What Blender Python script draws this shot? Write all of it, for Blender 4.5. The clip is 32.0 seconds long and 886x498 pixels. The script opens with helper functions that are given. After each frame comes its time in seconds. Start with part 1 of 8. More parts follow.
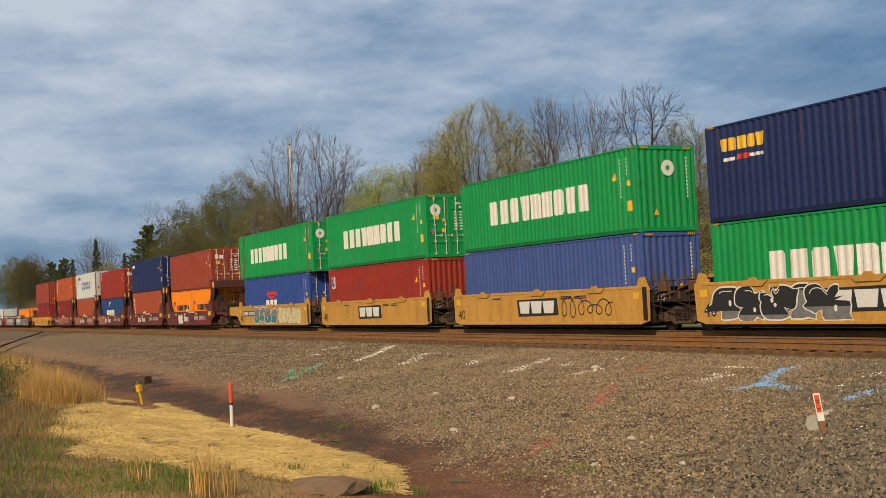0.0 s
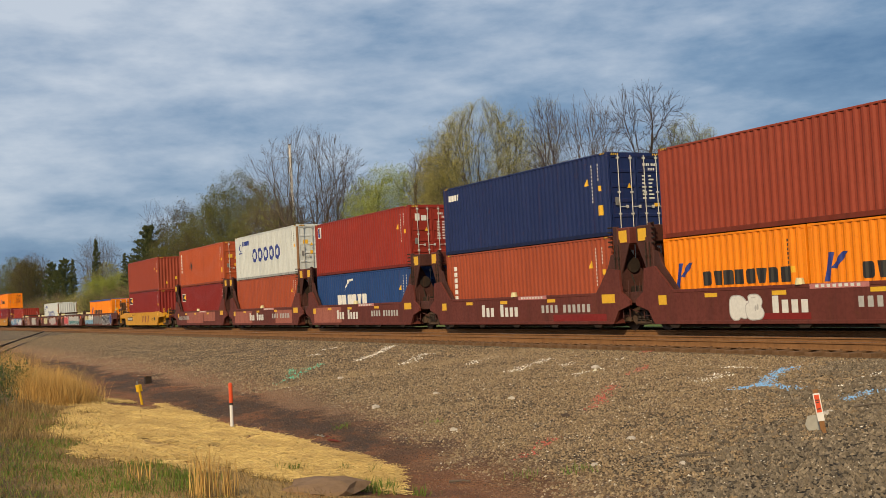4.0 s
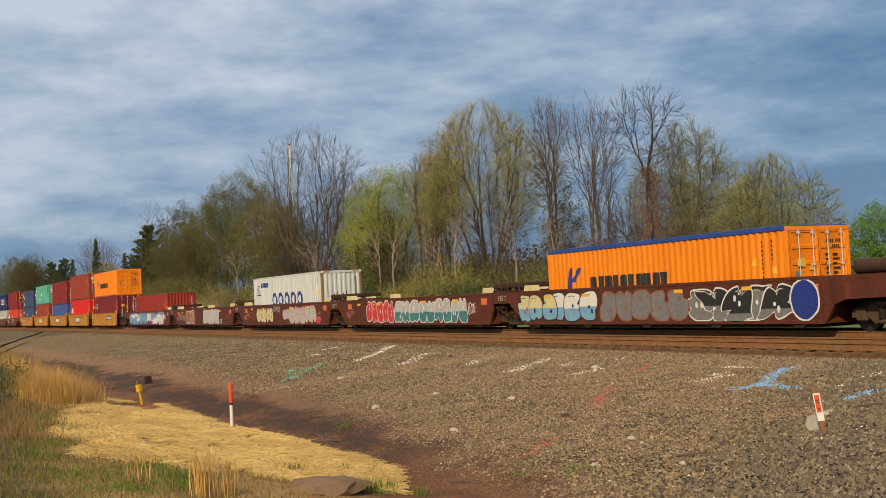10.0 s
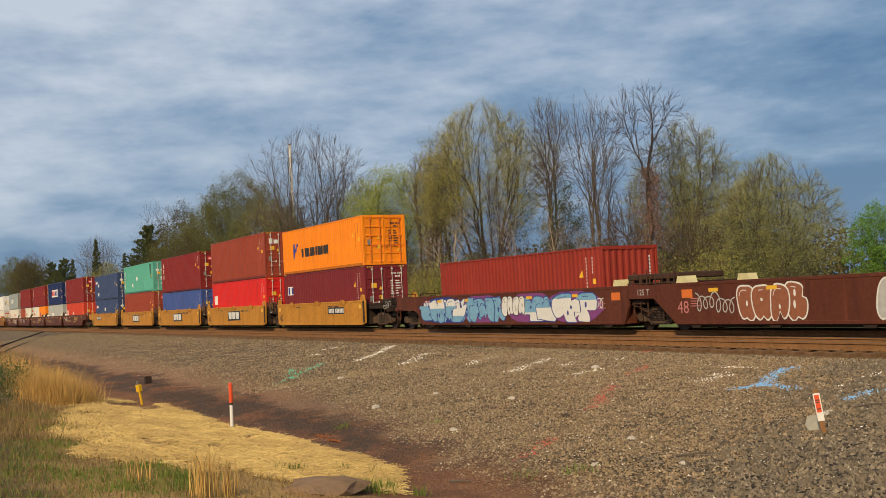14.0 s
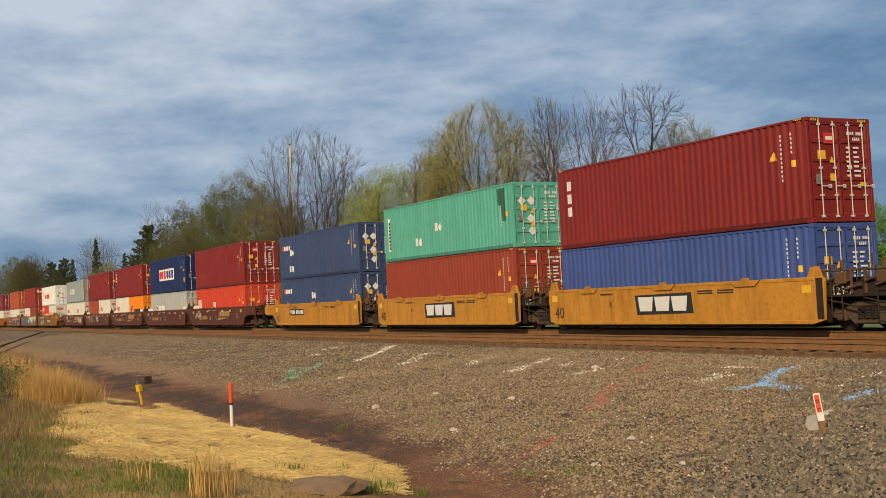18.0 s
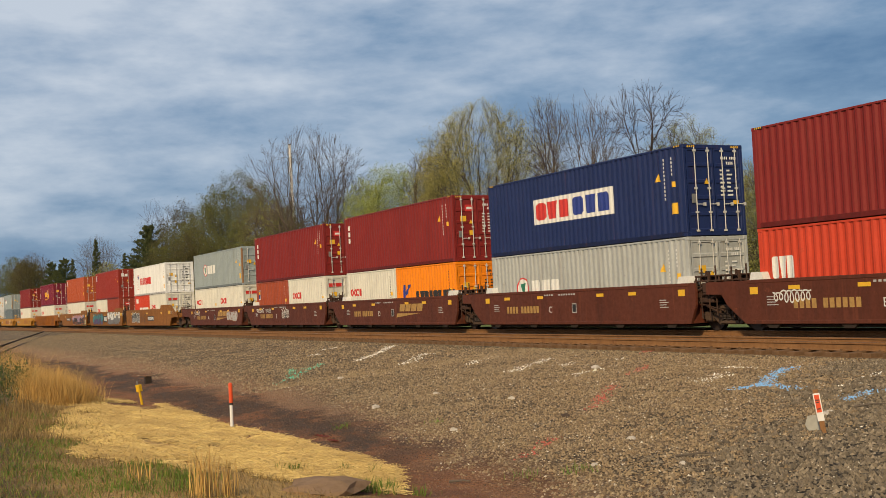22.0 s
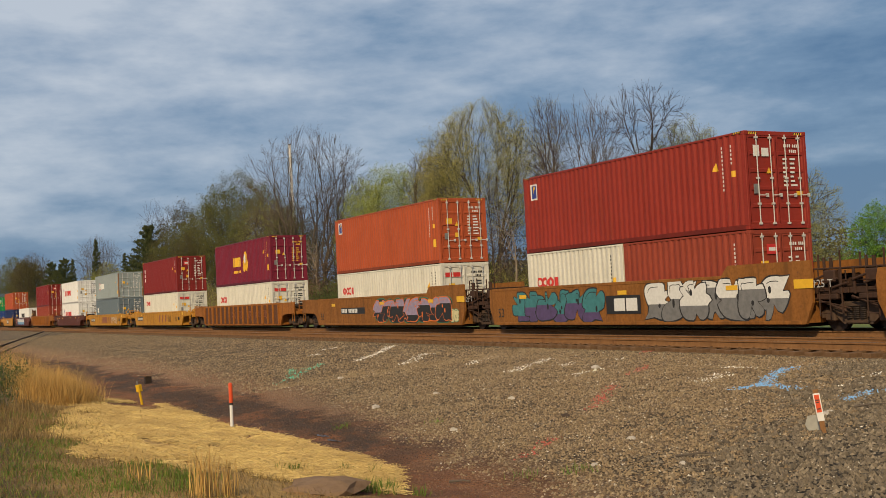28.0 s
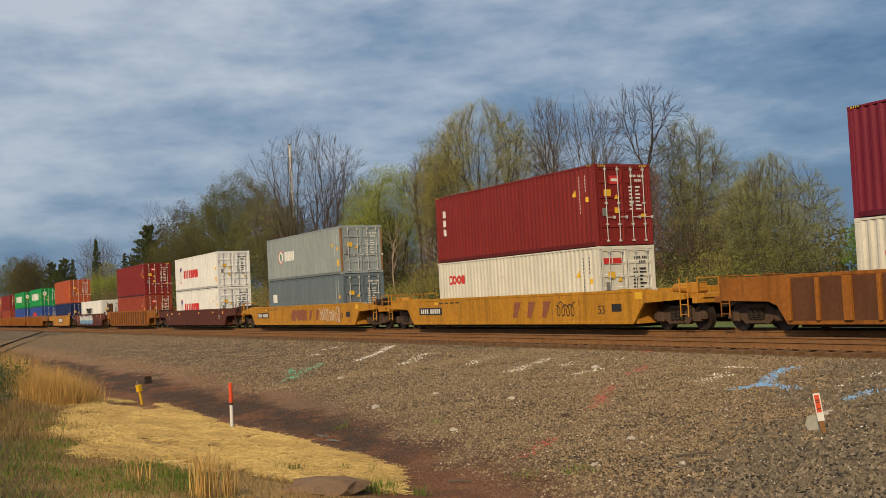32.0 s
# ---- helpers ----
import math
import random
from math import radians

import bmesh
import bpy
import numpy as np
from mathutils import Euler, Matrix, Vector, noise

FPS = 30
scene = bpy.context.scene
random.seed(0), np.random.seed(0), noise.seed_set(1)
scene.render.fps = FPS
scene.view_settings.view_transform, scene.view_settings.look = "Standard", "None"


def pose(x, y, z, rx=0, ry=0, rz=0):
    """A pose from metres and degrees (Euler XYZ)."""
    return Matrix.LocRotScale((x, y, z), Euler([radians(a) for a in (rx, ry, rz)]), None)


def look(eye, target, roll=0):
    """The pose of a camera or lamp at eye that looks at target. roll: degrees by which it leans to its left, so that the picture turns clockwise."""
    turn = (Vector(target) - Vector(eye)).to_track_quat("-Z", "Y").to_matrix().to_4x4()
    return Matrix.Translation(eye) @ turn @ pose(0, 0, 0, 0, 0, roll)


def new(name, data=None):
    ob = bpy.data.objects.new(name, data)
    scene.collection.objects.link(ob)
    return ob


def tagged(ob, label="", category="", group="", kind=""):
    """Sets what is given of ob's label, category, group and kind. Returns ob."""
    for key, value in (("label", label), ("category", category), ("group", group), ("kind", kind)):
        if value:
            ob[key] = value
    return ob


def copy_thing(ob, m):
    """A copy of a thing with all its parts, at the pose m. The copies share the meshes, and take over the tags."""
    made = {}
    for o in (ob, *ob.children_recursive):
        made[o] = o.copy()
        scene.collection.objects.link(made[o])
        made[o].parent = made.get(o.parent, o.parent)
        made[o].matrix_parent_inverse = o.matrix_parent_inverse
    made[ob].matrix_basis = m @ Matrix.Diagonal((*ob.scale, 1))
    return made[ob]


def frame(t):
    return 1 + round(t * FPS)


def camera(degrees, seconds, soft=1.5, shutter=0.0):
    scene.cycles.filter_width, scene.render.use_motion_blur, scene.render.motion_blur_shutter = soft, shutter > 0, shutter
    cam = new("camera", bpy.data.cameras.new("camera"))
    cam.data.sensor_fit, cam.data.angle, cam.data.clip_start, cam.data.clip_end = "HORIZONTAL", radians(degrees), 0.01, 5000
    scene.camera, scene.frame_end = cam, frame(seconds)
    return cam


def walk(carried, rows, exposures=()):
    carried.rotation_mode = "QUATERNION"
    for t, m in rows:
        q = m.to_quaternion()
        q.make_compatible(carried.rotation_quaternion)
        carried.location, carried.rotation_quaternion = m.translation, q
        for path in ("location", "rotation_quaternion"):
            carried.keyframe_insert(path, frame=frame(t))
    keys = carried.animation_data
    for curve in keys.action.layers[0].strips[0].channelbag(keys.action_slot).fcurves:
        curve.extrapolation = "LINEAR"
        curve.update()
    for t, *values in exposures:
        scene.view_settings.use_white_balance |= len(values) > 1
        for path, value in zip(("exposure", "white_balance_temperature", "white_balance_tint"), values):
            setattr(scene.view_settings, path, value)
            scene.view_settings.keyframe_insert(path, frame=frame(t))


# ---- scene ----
# ---- camera ----
EYE = Vector((0.0, 0.0, 1.45))
YAW, PITCH, ROLL, LENS = -62.314, 2.458, -2.878, 43.44
FWD = Vector((math.sin(radians(YAW)) * math.cos(radians(PITCH)), math.cos(radians(YAW)) * math.cos(radians(PITCH)), math.sin(radians(PITCH))))
cam = camera(LENS, 32.0, soft=0.6)
walk(cam, [(0, look(EYE, EYE + FWD * 50, ROLL)), (32, look(EYE, EYE + FWD * 50, ROLL))], exposures=[(0, -0.06), (2, -0.04), (5, 0.0), (25, 0.0), (28, -0.14), (32, -0.18)])

# ---- world, sun, exposure ----
SUN_AZ, SUN_EL = 138.0, 31.0      # clockwise from +y, degrees
scene.view_settings.exposure = 0.0
world = bpy.data.worlds.new("world")
scene.world = world
world.use_nodes = True
wn, wl = world.node_tree.nodes, world.node_tree.links
wn.clear()
w_out = wn.new("ShaderNodeOutputWorld")
w_bg = wn.new("ShaderNodeBackground")
w_sky = wn.new("ShaderNodeTexSky")
w_sky.sky_type = "NISHITA"
w_sky.sun_disc = False
w_sky.sun_elevation, w_sky.sun_rotation = radians(SUN_EL), radians(SUN_AZ)
w_co = wn.new("ShaderNodeTexCoord")
w_sep = wn.new("ShaderNodeSeparateXYZ")
wl.new(w_co.outputs["Generated"], w_sep.inputs[0])


def wmath(op, a, b):
    n = wn.new("ShaderNodeMath")
    n.operation = op
    for k, v in enumerate((a, b)):
        if isinstance(v, (int, float)):
            n.inputs[k].default_value = v
        else:
            wl.new(v, n.inputs[k])
    return n.outputs[0]


w_h = wmath("ADD", wmath("MAXIMUM", w_sep.outputs[2], 0.0), 0.10)
w_cv = wn.new("ShaderNodeCombineXYZ")
wl.new(wmath("DIVIDE", w_sep.outputs[0], w_h), w_cv.inputs[0])
wl.new(wmath("DIVIDE", w_sep.outputs[1], w_h), w_cv.inputs[1])


def wnoise(scale, detail, rough, dist, rot, sx, sy, src=None, sz=1.0):
    m = wn.new("ShaderNodeMapping")
    m.inputs["Rotation"].default_value = (0, 0, radians(rot))
    m.inputs["Scale"].default_value = (sx, sy, sz)
    wl.new(src or w_cv.outputs[0], m.inputs[0])
    n = wn.new("ShaderNodeTexNoise")
    n.inputs["Scale"].default_value = scale
    n.inputs["Detail"].default_value = detail
    n.inputs["Roughness"].default_value = rough
    n.inputs["Distortion"].default_value = dist
    wl.new(m.outputs[0], n.inputs["Vector"])
    return n.outputs["Fac"]


def wramp(fac, stops):
    r = wn.new("ShaderNodeValToRGB")
    while len(r.color_ramp.elements) < len(stops):
        r.color_ramp.elements.new(0.5)
    for e, (p, c) in zip(r.color_ramp.elements, stops):
        e.position, e.color = p, (*c, 1)
    wl.new(fac, r.inputs[0])
    return r.outputs[0]


def wmix(fac, a, b, mode="MIX"):
    n = wn.new("ShaderNodeMix")
    n.data_type, n.blend_type = "RGBA", mode
    for k, v in ((0, fac), (6, a), (7, b)):
        if isinstance(v, (int, float)):
            n.inputs[k].default_value = v
        elif isinstance(v, tuple):
            n.inputs[k].default_value = (*v, 1)
        else:
            wl.new(v, n.inputs[k])
    return n.outputs[2]


# a broken deck of stratocumulus: broad grey sheets, finer billows, brighter towards the south-west
cl_a = wnoise(0.9, 3, 0.5, 0.2, 24, 1.0, 0.7)
cl_b = wnoise(5.6, 6, 0.55, 0.06, 0, 1.0, 1.0, w_co.outputs["Generated"], 3.3)
cl_c = wnoise(16.0, 6, 0.58, 0.08, 0, 1.0, 1.0, w_co.outputs["Generated"], 3.1)
cl = wmath("ADD", wmath("ADD", wmath("MULTIPLY", cl_a, 0.28), wmath("MULTIPLY", cl_b, 0.46)), wmath("MULTIPLY", cl_c, 0.30))
cl = wmath("ADD", wmath("MULTIPLY", cl, 0.82), 0.098)
tilt = wmath("MULTIPLY", wmath("SUBTRACT", 0.42, wmath("MAXIMUM", w_sep.outputs[1], -0.2)), 0.25)
rise = wmath("MULTIPLY", wmath("SUBTRACT", wmath("MINIMUM", w_sep.outputs[2], 0.4), 0.145), 0.40)
low = wmath("MULTIPLY", wmath("SUBTRACT", wmath("MINIMUM", w_sep.outputs[2], 0.12), 0.12), 1.1)
cl = wmath("ADD", cl, wmath("ADD", wmath("ADD", tilt, low), rise))
cloud_col = wramp(cl, [(0.37, (0.105, 0.205, 0.360)), (0.46, (0.185, 0.295, 0.450)), (0.55, (0.335, 0.43, 0.565)), (0.68, (0.57, 0.635, 0.725))])
w_skyc = wmix(1.0, w_sky.outputs[0], (0.10, 0.10, 0.10), "MULTIPLY")
w_all = wmix(0.90, w_skyc, cloud_col)
wl.new(w_all, w_bg.inputs[0])
w_bg.inputs[1].default_value = 1.0
wl.new(w_bg.outputs[0], w_out.inputs[0])

sun_data = bpy.data.lights.new("sun", "SUN")
sun_data.energy, sun_data.angle, sun_data.color = 4.75, radians(2.0), (1.0, 0.765, 0.46)
sun = new("sun", sun_data)
sun_dir = Vector((math.sin(radians(SUN_AZ)) * math.cos(radians(SUN_EL)), math.cos(radians(SUN_AZ)) * math.cos(radians(SUN_EL)), math.sin(radians(SUN_EL))))
sun.matrix_world = look(sun_dir * 300, (0, 0, 0))

# ---- materials ----
MATS = {}


def nmath(nt, op, a, b=0.0):
    n = nt.nodes.new("ShaderNodeMath")
    n.operation = op
    for k, v in enumerate((a, b)):
        if isinstance(v, (int, float)):
            n.inputs[k].default_value = v
        else:
            nt.links.new(v, n.inputs[k])
    return n.outputs[0]


def nnoise(nt, vec, scale, detail=4, rough=0.6, dist=0.0, squeeze=None):
    if squeeze:
        m = nt.nodes.new("ShaderNodeMapping")
        m.inputs["Scale"].default_value = squeeze
        nt.links.new(vec, m.inputs[0])
        vec = m.outputs[0]
    n = nt.nodes.new("ShaderNodeTexNoise")
    n.inputs["Scale"].default_value = scale
    n.inputs["Detail"].default_value = detail
    n.inputs["Roughness"].default_value = rough
    n.inputs["Distortion"].default_value = dist
    nt.links.new(vec, n.inputs["Vector"])
    return n.outputs["Fac"]


def nramp(nt, fac, stops):
    r = nt.nodes.new("ShaderNodeValToRGB")
    while len(r.color_ramp.elements) < len(stops):
        r.color_ramp.elements.new(0.5)
    for e, (p, c) in zip(r.color_ramp.elements, stops):
        if isinstance(c, (int, float)):
            c = (c, c, c)
        e.position, e.color = p, (*c, 1)
    nt.links.new(fac, r.inputs[0])
    return r.outputs[0]


def nmix(nt, fac, a, b, mode="MIX"):
    n = nt.nodes.new("ShaderNodeMix")
    n.data_type, n.blend_type = "RGBA", mode
    for k, v in ((0, fac), (6, a), (7, b)):
        if isinstance(v, (int, float)):
            n.inputs[k].default_value = v
        elif isinstance(v, tuple):
            n.inputs[k].default_value = (*v, 1)
        else:
            nt.links.new(v, n.inputs[k])
    return n.outputs[2]


def start(name):
    m = bpy.data.materials.new(name)
    m.use_nodes = True
    nt = m.node_tree
    b = nt.nodes["Principled BSDF"]
    co = nt.nodes.new("ShaderNodeTexCoord").outputs["Object"]
    return m, nt, b, co


def bump(nt, b, height, strength, dist):
    n = nt.nodes.new("ShaderNodeBump")
    n.inputs["Strength"].default_value, n.inputs["Distance"].default_value = strength, dist
    nt.links.new(height, n.inputs["Height"])
    nt.links.new(n.outputs[0], b.inputs["Normal"])


def paint(name, col, rough=0.5, grime=0.35, rust=0.25, metal=0.0, rust_col=(0.10, 0.035, 0.015)):
    """Weathered paint on steel: fading, dirt, vertical rust runs."""
    if name in MATS:
        return MATS[name]
    col = tuple(0.79 * c for c in col)
    m, nt, b, co = start(name)
    oi = nt.nodes.new("ShaderNodeObjectInfo")
    sh = nt.nodes.new("ShaderNodeVectorMath")
    sh.operation = "ADD"
    nt.links.new(co, sh.inputs[0])
    nt.links.new(oi.outputs["Random"], sh.inputs[1])
    big = nnoise(nt, sh.outputs[0], 0.7, 4, 0.6)
    fine = nnoise(nt, sh.outputs[0], 9.0, 5, 0.65)
    runs = nnoise(nt, sh.outputs[0], 2.2, 5, 0.7, 0.3, (1.0, 1.0, 0.12))
    dark = tuple(c * 0.60 + 0.0025 for c in col)
    pale = tuple(min(1.0, c * 1.10 + 0.003) for c in col)
    c1 = nmix(nt, nramp(nt, big, [(0.35, 0.0), (0.7, 1.0)]), col, pale)
    c2 = nmix(nt, nmath(nt, "MULTIPLY", nramp(nt, fine, [(0.45, 0.0), (0.75, 1.0)]), grime), c1, dark)
    streak = nmath(nt, "MULTIPLY", nramp(nt, runs, [(0.47, 0.0), (0.66, 1.0)]), min(1.0, grime * 1.25))
    c3 = nmix(nt, streak, c2, dark)
    spots = nnoise(nt, sh.outputs[0], 3.1, 8, 0.75)
    runs2 = nnoise(nt, sh.outputs[0], 5.0, 4, 0.65, 0.1, (1.0, 1.0, 0.05))
    rs = nmath(nt, "MULTIPLY", nmath(nt, "MAXIMUM", nramp(nt, spots, [(0.60, 0.0), (0.69, 1.0)]), nmath(nt, "MULTIPLY", nramp(nt, runs2, [(0.58, 0.0), (0.72, 1.0)]), 0.7)), rust)
    c4 = nmix(nt, rs, c3, rust_col)
    nt.links.new(c4, b.inputs["Base Color"])
    b.inputs["Roughness"].default_value = rough
    nt.links.new(nramp(nt, fine, [(0.2, rough - 0.12), (0.9, min(1.0, rough + 0.25))]), b.inputs["Roughness"])
    b.inputs["Metallic"].default_value = metal
    b.inputs["Specular IOR Level"].default_value = 0.22
    bump(nt, b, fine, 0.15, 0.004)
    MATS[name] = m
    return m


def plain(name, col, rough=0.6, metal=0.0, var=0.25, scale=20.0):
    if name in MATS:
        return MATS[name]
    col = tuple(0.81 * c for c in col)
    m, nt, b, co = start(name)
    f = nnoise(nt, co, scale, 4, 0.6)
    c = nmix(nt, nramp(nt, f, [(0.3, 0.0), (0.75, 1.0)]), col, tuple(x * (1 - var) for x in col))
    nt.links.new(c, b.inputs["Base Color"])
    b.inputs["Roughness"].default_value, b.inputs["Metallic"].default_value = rough, metal
    MATS[name] = m
    return m


COL = {
    "green": (0.005, 0.275, 0.072), "blue": (0.026, 0.070, 0.30), "steelblue": (0.050, 0.090, 0.30), "cmablue": (0.016, 0.055, 0.19),
    "navy": (0.011, 0.024, 0.102), "slate": (0.040, 0.066, 0.160), "red": (0.27, 0.028, 0.016), "brick": (0.275, 0.048, 0.024),
    "rust_red": (0.33, 0.068, 0.028), "orange_red": (0.40, 0.080, 0.026), "maroon": (0.17, 0.018, 0.022), "dark_red": (0.205, 0.018, 0.015),
    "wine": (0.18, 0.014, 0.034), "orange": (0.86, 0.245, 0.006), "bright_red": (0.60, 0.020, 0.018), "hot_red": (0.55, 0.055, 0.022),
    "white": (0.76, 0.77, 0.76), "cream": (0.66, 0.645, 0.565), "pale": (0.56, 0.605, 0.61), "grey": (0.28, 0.33, 0.34), "mid_grey": (0.21, 0.25, 0.27),
    "light_grey": (0.40, 0.42, 0.41), "dark_grey": (0.13, 0.17, 0.20), "teal": (0.10, 0.40, 0.31),
}


def railmat(c):
    """The same paint, dirtier, more chipped, with gap shade darkened in, for the rails along a container's foot."""
    return paint("container_foot_" + c, tuple(v * 0.62 for v in COL[c]), rough=0.6, grime=0.6, rust=0.55, rust_col=(0.075, 0.035, 0.02))


def cmat(c):
    return paint("container_" + c, COL[c], rough=0.48, grime=0.30, rust=0.30 if c not in ("white", "cream", "pale") else 0.22)


YELLOW = paint("car_yellow_pale", (0.55, 0.295, 0.062), 0.6, 0.45, 0.55, 0.0, (0.16, 0.07, 0.03))
AMBER = paint("car_yellow_dirty", (0.52, 0.235, 0.028), 0.62, 0.6, 0.6, 0.0, (0.10, 0.045, 0.02))
BRIGHTY = paint("car_yellow_bright", (0.62, 0.31, 0.020), 0.5, 0.35, 0.45, 0.0, (0.13, 0.05, 0.02))
WORNY = paint("car_yellow_worn", (0.52, 0.245, 0.020), 0.6, 0.75, 0.95, 0.0, (0.15, 0.055, 0.022))
BROWN = paint("car_brown", (0.105, 0.028, 0.014), 0.62, 0.6, 0.6, 0.0, (0.17, 0.050, 0.022))
GEARBR = paint("dark_brown_gear", (0.055, 0.028, 0.018), 0.75, 0.6, 0.7)
OXDARK = paint("car_oxide_dark", (0.075, 0.028, 0.023), 0.7, 0.6, 0.5)
OXIDE = paint("car_oxide_red", (0.135, 0.034, 0.026), 0.66, 0.6, 0.6)
OXPINK = paint("car_patch_pink", (0.34, 0.115, 0.085), 0.65, 0.4, 0.2)
FRUST = paint("car_rust_amber", (0.27, 0.108, 0.022), 0.7, 0.9, 0.9, 0.0, (0.11, 0.042, 0.018))
RUSTY = paint("car_rusty_orange", (0.33, 0.118, 0.018), 0.7, 0.8, 0.9, 0.0, (0.10, 0.038, 0.018))
RUSTBR = paint("car_rust_panel", (0.125, 0.050, 0.022), 0.75, 0.7, 0.6)
RUSTGEAR = paint("rusty_gear", (0.115, 0.058, 0.030), 0.8, 0.7, 0.7)
TRUCKM = paint("truck_brown", (0.092, 0.058, 0.039), 0.8, 0.6, 0.6, 0.0, (0.11, 0.05, 0.025))
BLACKST = paint("truck_black", (0.030, 0.020, 0.015), 0.8, 0.5, 0.8, 0.0, (0.085, 0.038, 0.02))
GREASE = plain("wheel_steel", (0.05, 0.034, 0.026), 0.55, 0.5)
SHINY = plain("rail_head_steel", (0.30, 0.27, 0.24), 0.35, 0.9, 0.3, 3.0)
RUSTRAIL = paint("rail_rust", (0.25, 0.125, 0.050), 0.85, 0.5, 0.6)
DARKRAIL = paint("spur_rail", (0.028, 0.021, 0.017), 0.8, 0.4, 0.4)
ROD = plain("galvanised_rod", (0.66, 0.65, 0.62), 0.5, 0.1)
WHITEP = plain("white_marking", (0.74, 0.74, 0.71), 0.6, 0, 0.18, 12)
BLACKP = plain("black_marking", (0.018, 0.017, 0.016), 0.6, 0, 0.3, 12)
YELP = plain("yellow_marking", (0.80, 0.46, 0.02), 0.5, 0, 0.15, 12)
REDP = plain("red_marking", (0.58, 0.030, 0.022), 0.5, 0, 0.2, 12)
BLUEP = plain("blue_marking", (0.016, 0.038, 0.25), 0.5, 0, 0.2, 12)
SKYP = plain("light_blue_paint", (0.20, 0.42, 0.62), 0.6, 0, 0.3, 6)
TEALP = plain("teal_paint", (0.05, 0.22, 0.24), 0.6, 0, 0.35, 5)
PURPLEP = plain("purple_paint", (0.10, 0.065, 0.17), 0.6, 0, 0.35, 5)
GREYP = plain("grey_paint", (0.20, 0.20, 0.20), 0.6, 0, 0.35, 6)
LGREYP = plain("light_grey_paint", (0.47, 0.47, 0.46), 0.65, 0, 0.25, 6)
CREAMP = plain("pale_yellow_paint", (0.66, 0.60, 0.33), 0.6, 0, 0.2, 6)
PINKP = plain("pink_paint", (0.55, 0.20, 0.19), 0.6, 0, 0.25, 8)
GREENP = plain("green_marking", (0.02, 0.17, 0.10), 0.5, 0, 0.2, 12)
ORANGEP = plain("orange_marking", (0.72, 0.17, 0.02), 0.5, 0, 0.2, 12)
DTEALP = plain("dark_teal_patch", (0.02, 0.11, 0.075), 0.6, 0, 0.3, 6)
DPINK = plain("faded_rust_marking", (0.30, 0.10, 0.045), 0.7, 0, 0.3, 8)
FGOLD = plain("faded_gold", (0.46, 0.27, 0.075), 0.7, 0, 0.4, 8)
MAGP = plain("magenta_paint", (0.24, 0.055, 0.24), 0.6, 0, 0.35, 6)
LAVP = plain("lavender_paint", (0.34, 0.28, 0.40), 0.6, 0, 0.3, 6)
PAINTS = dict(v=LAVP, m=MAGP, w=WHITEP, k=BLACKP, y=YELP, r=REDP, b=BLUEP, s=SKYP, t=TEALP, p=PURPLEP, g=GREYP, l=LGREYP, c=CREAMP, i=PINKP, n=GREENP, o=ORANGEP, d=DPINK, e=DTEALP)


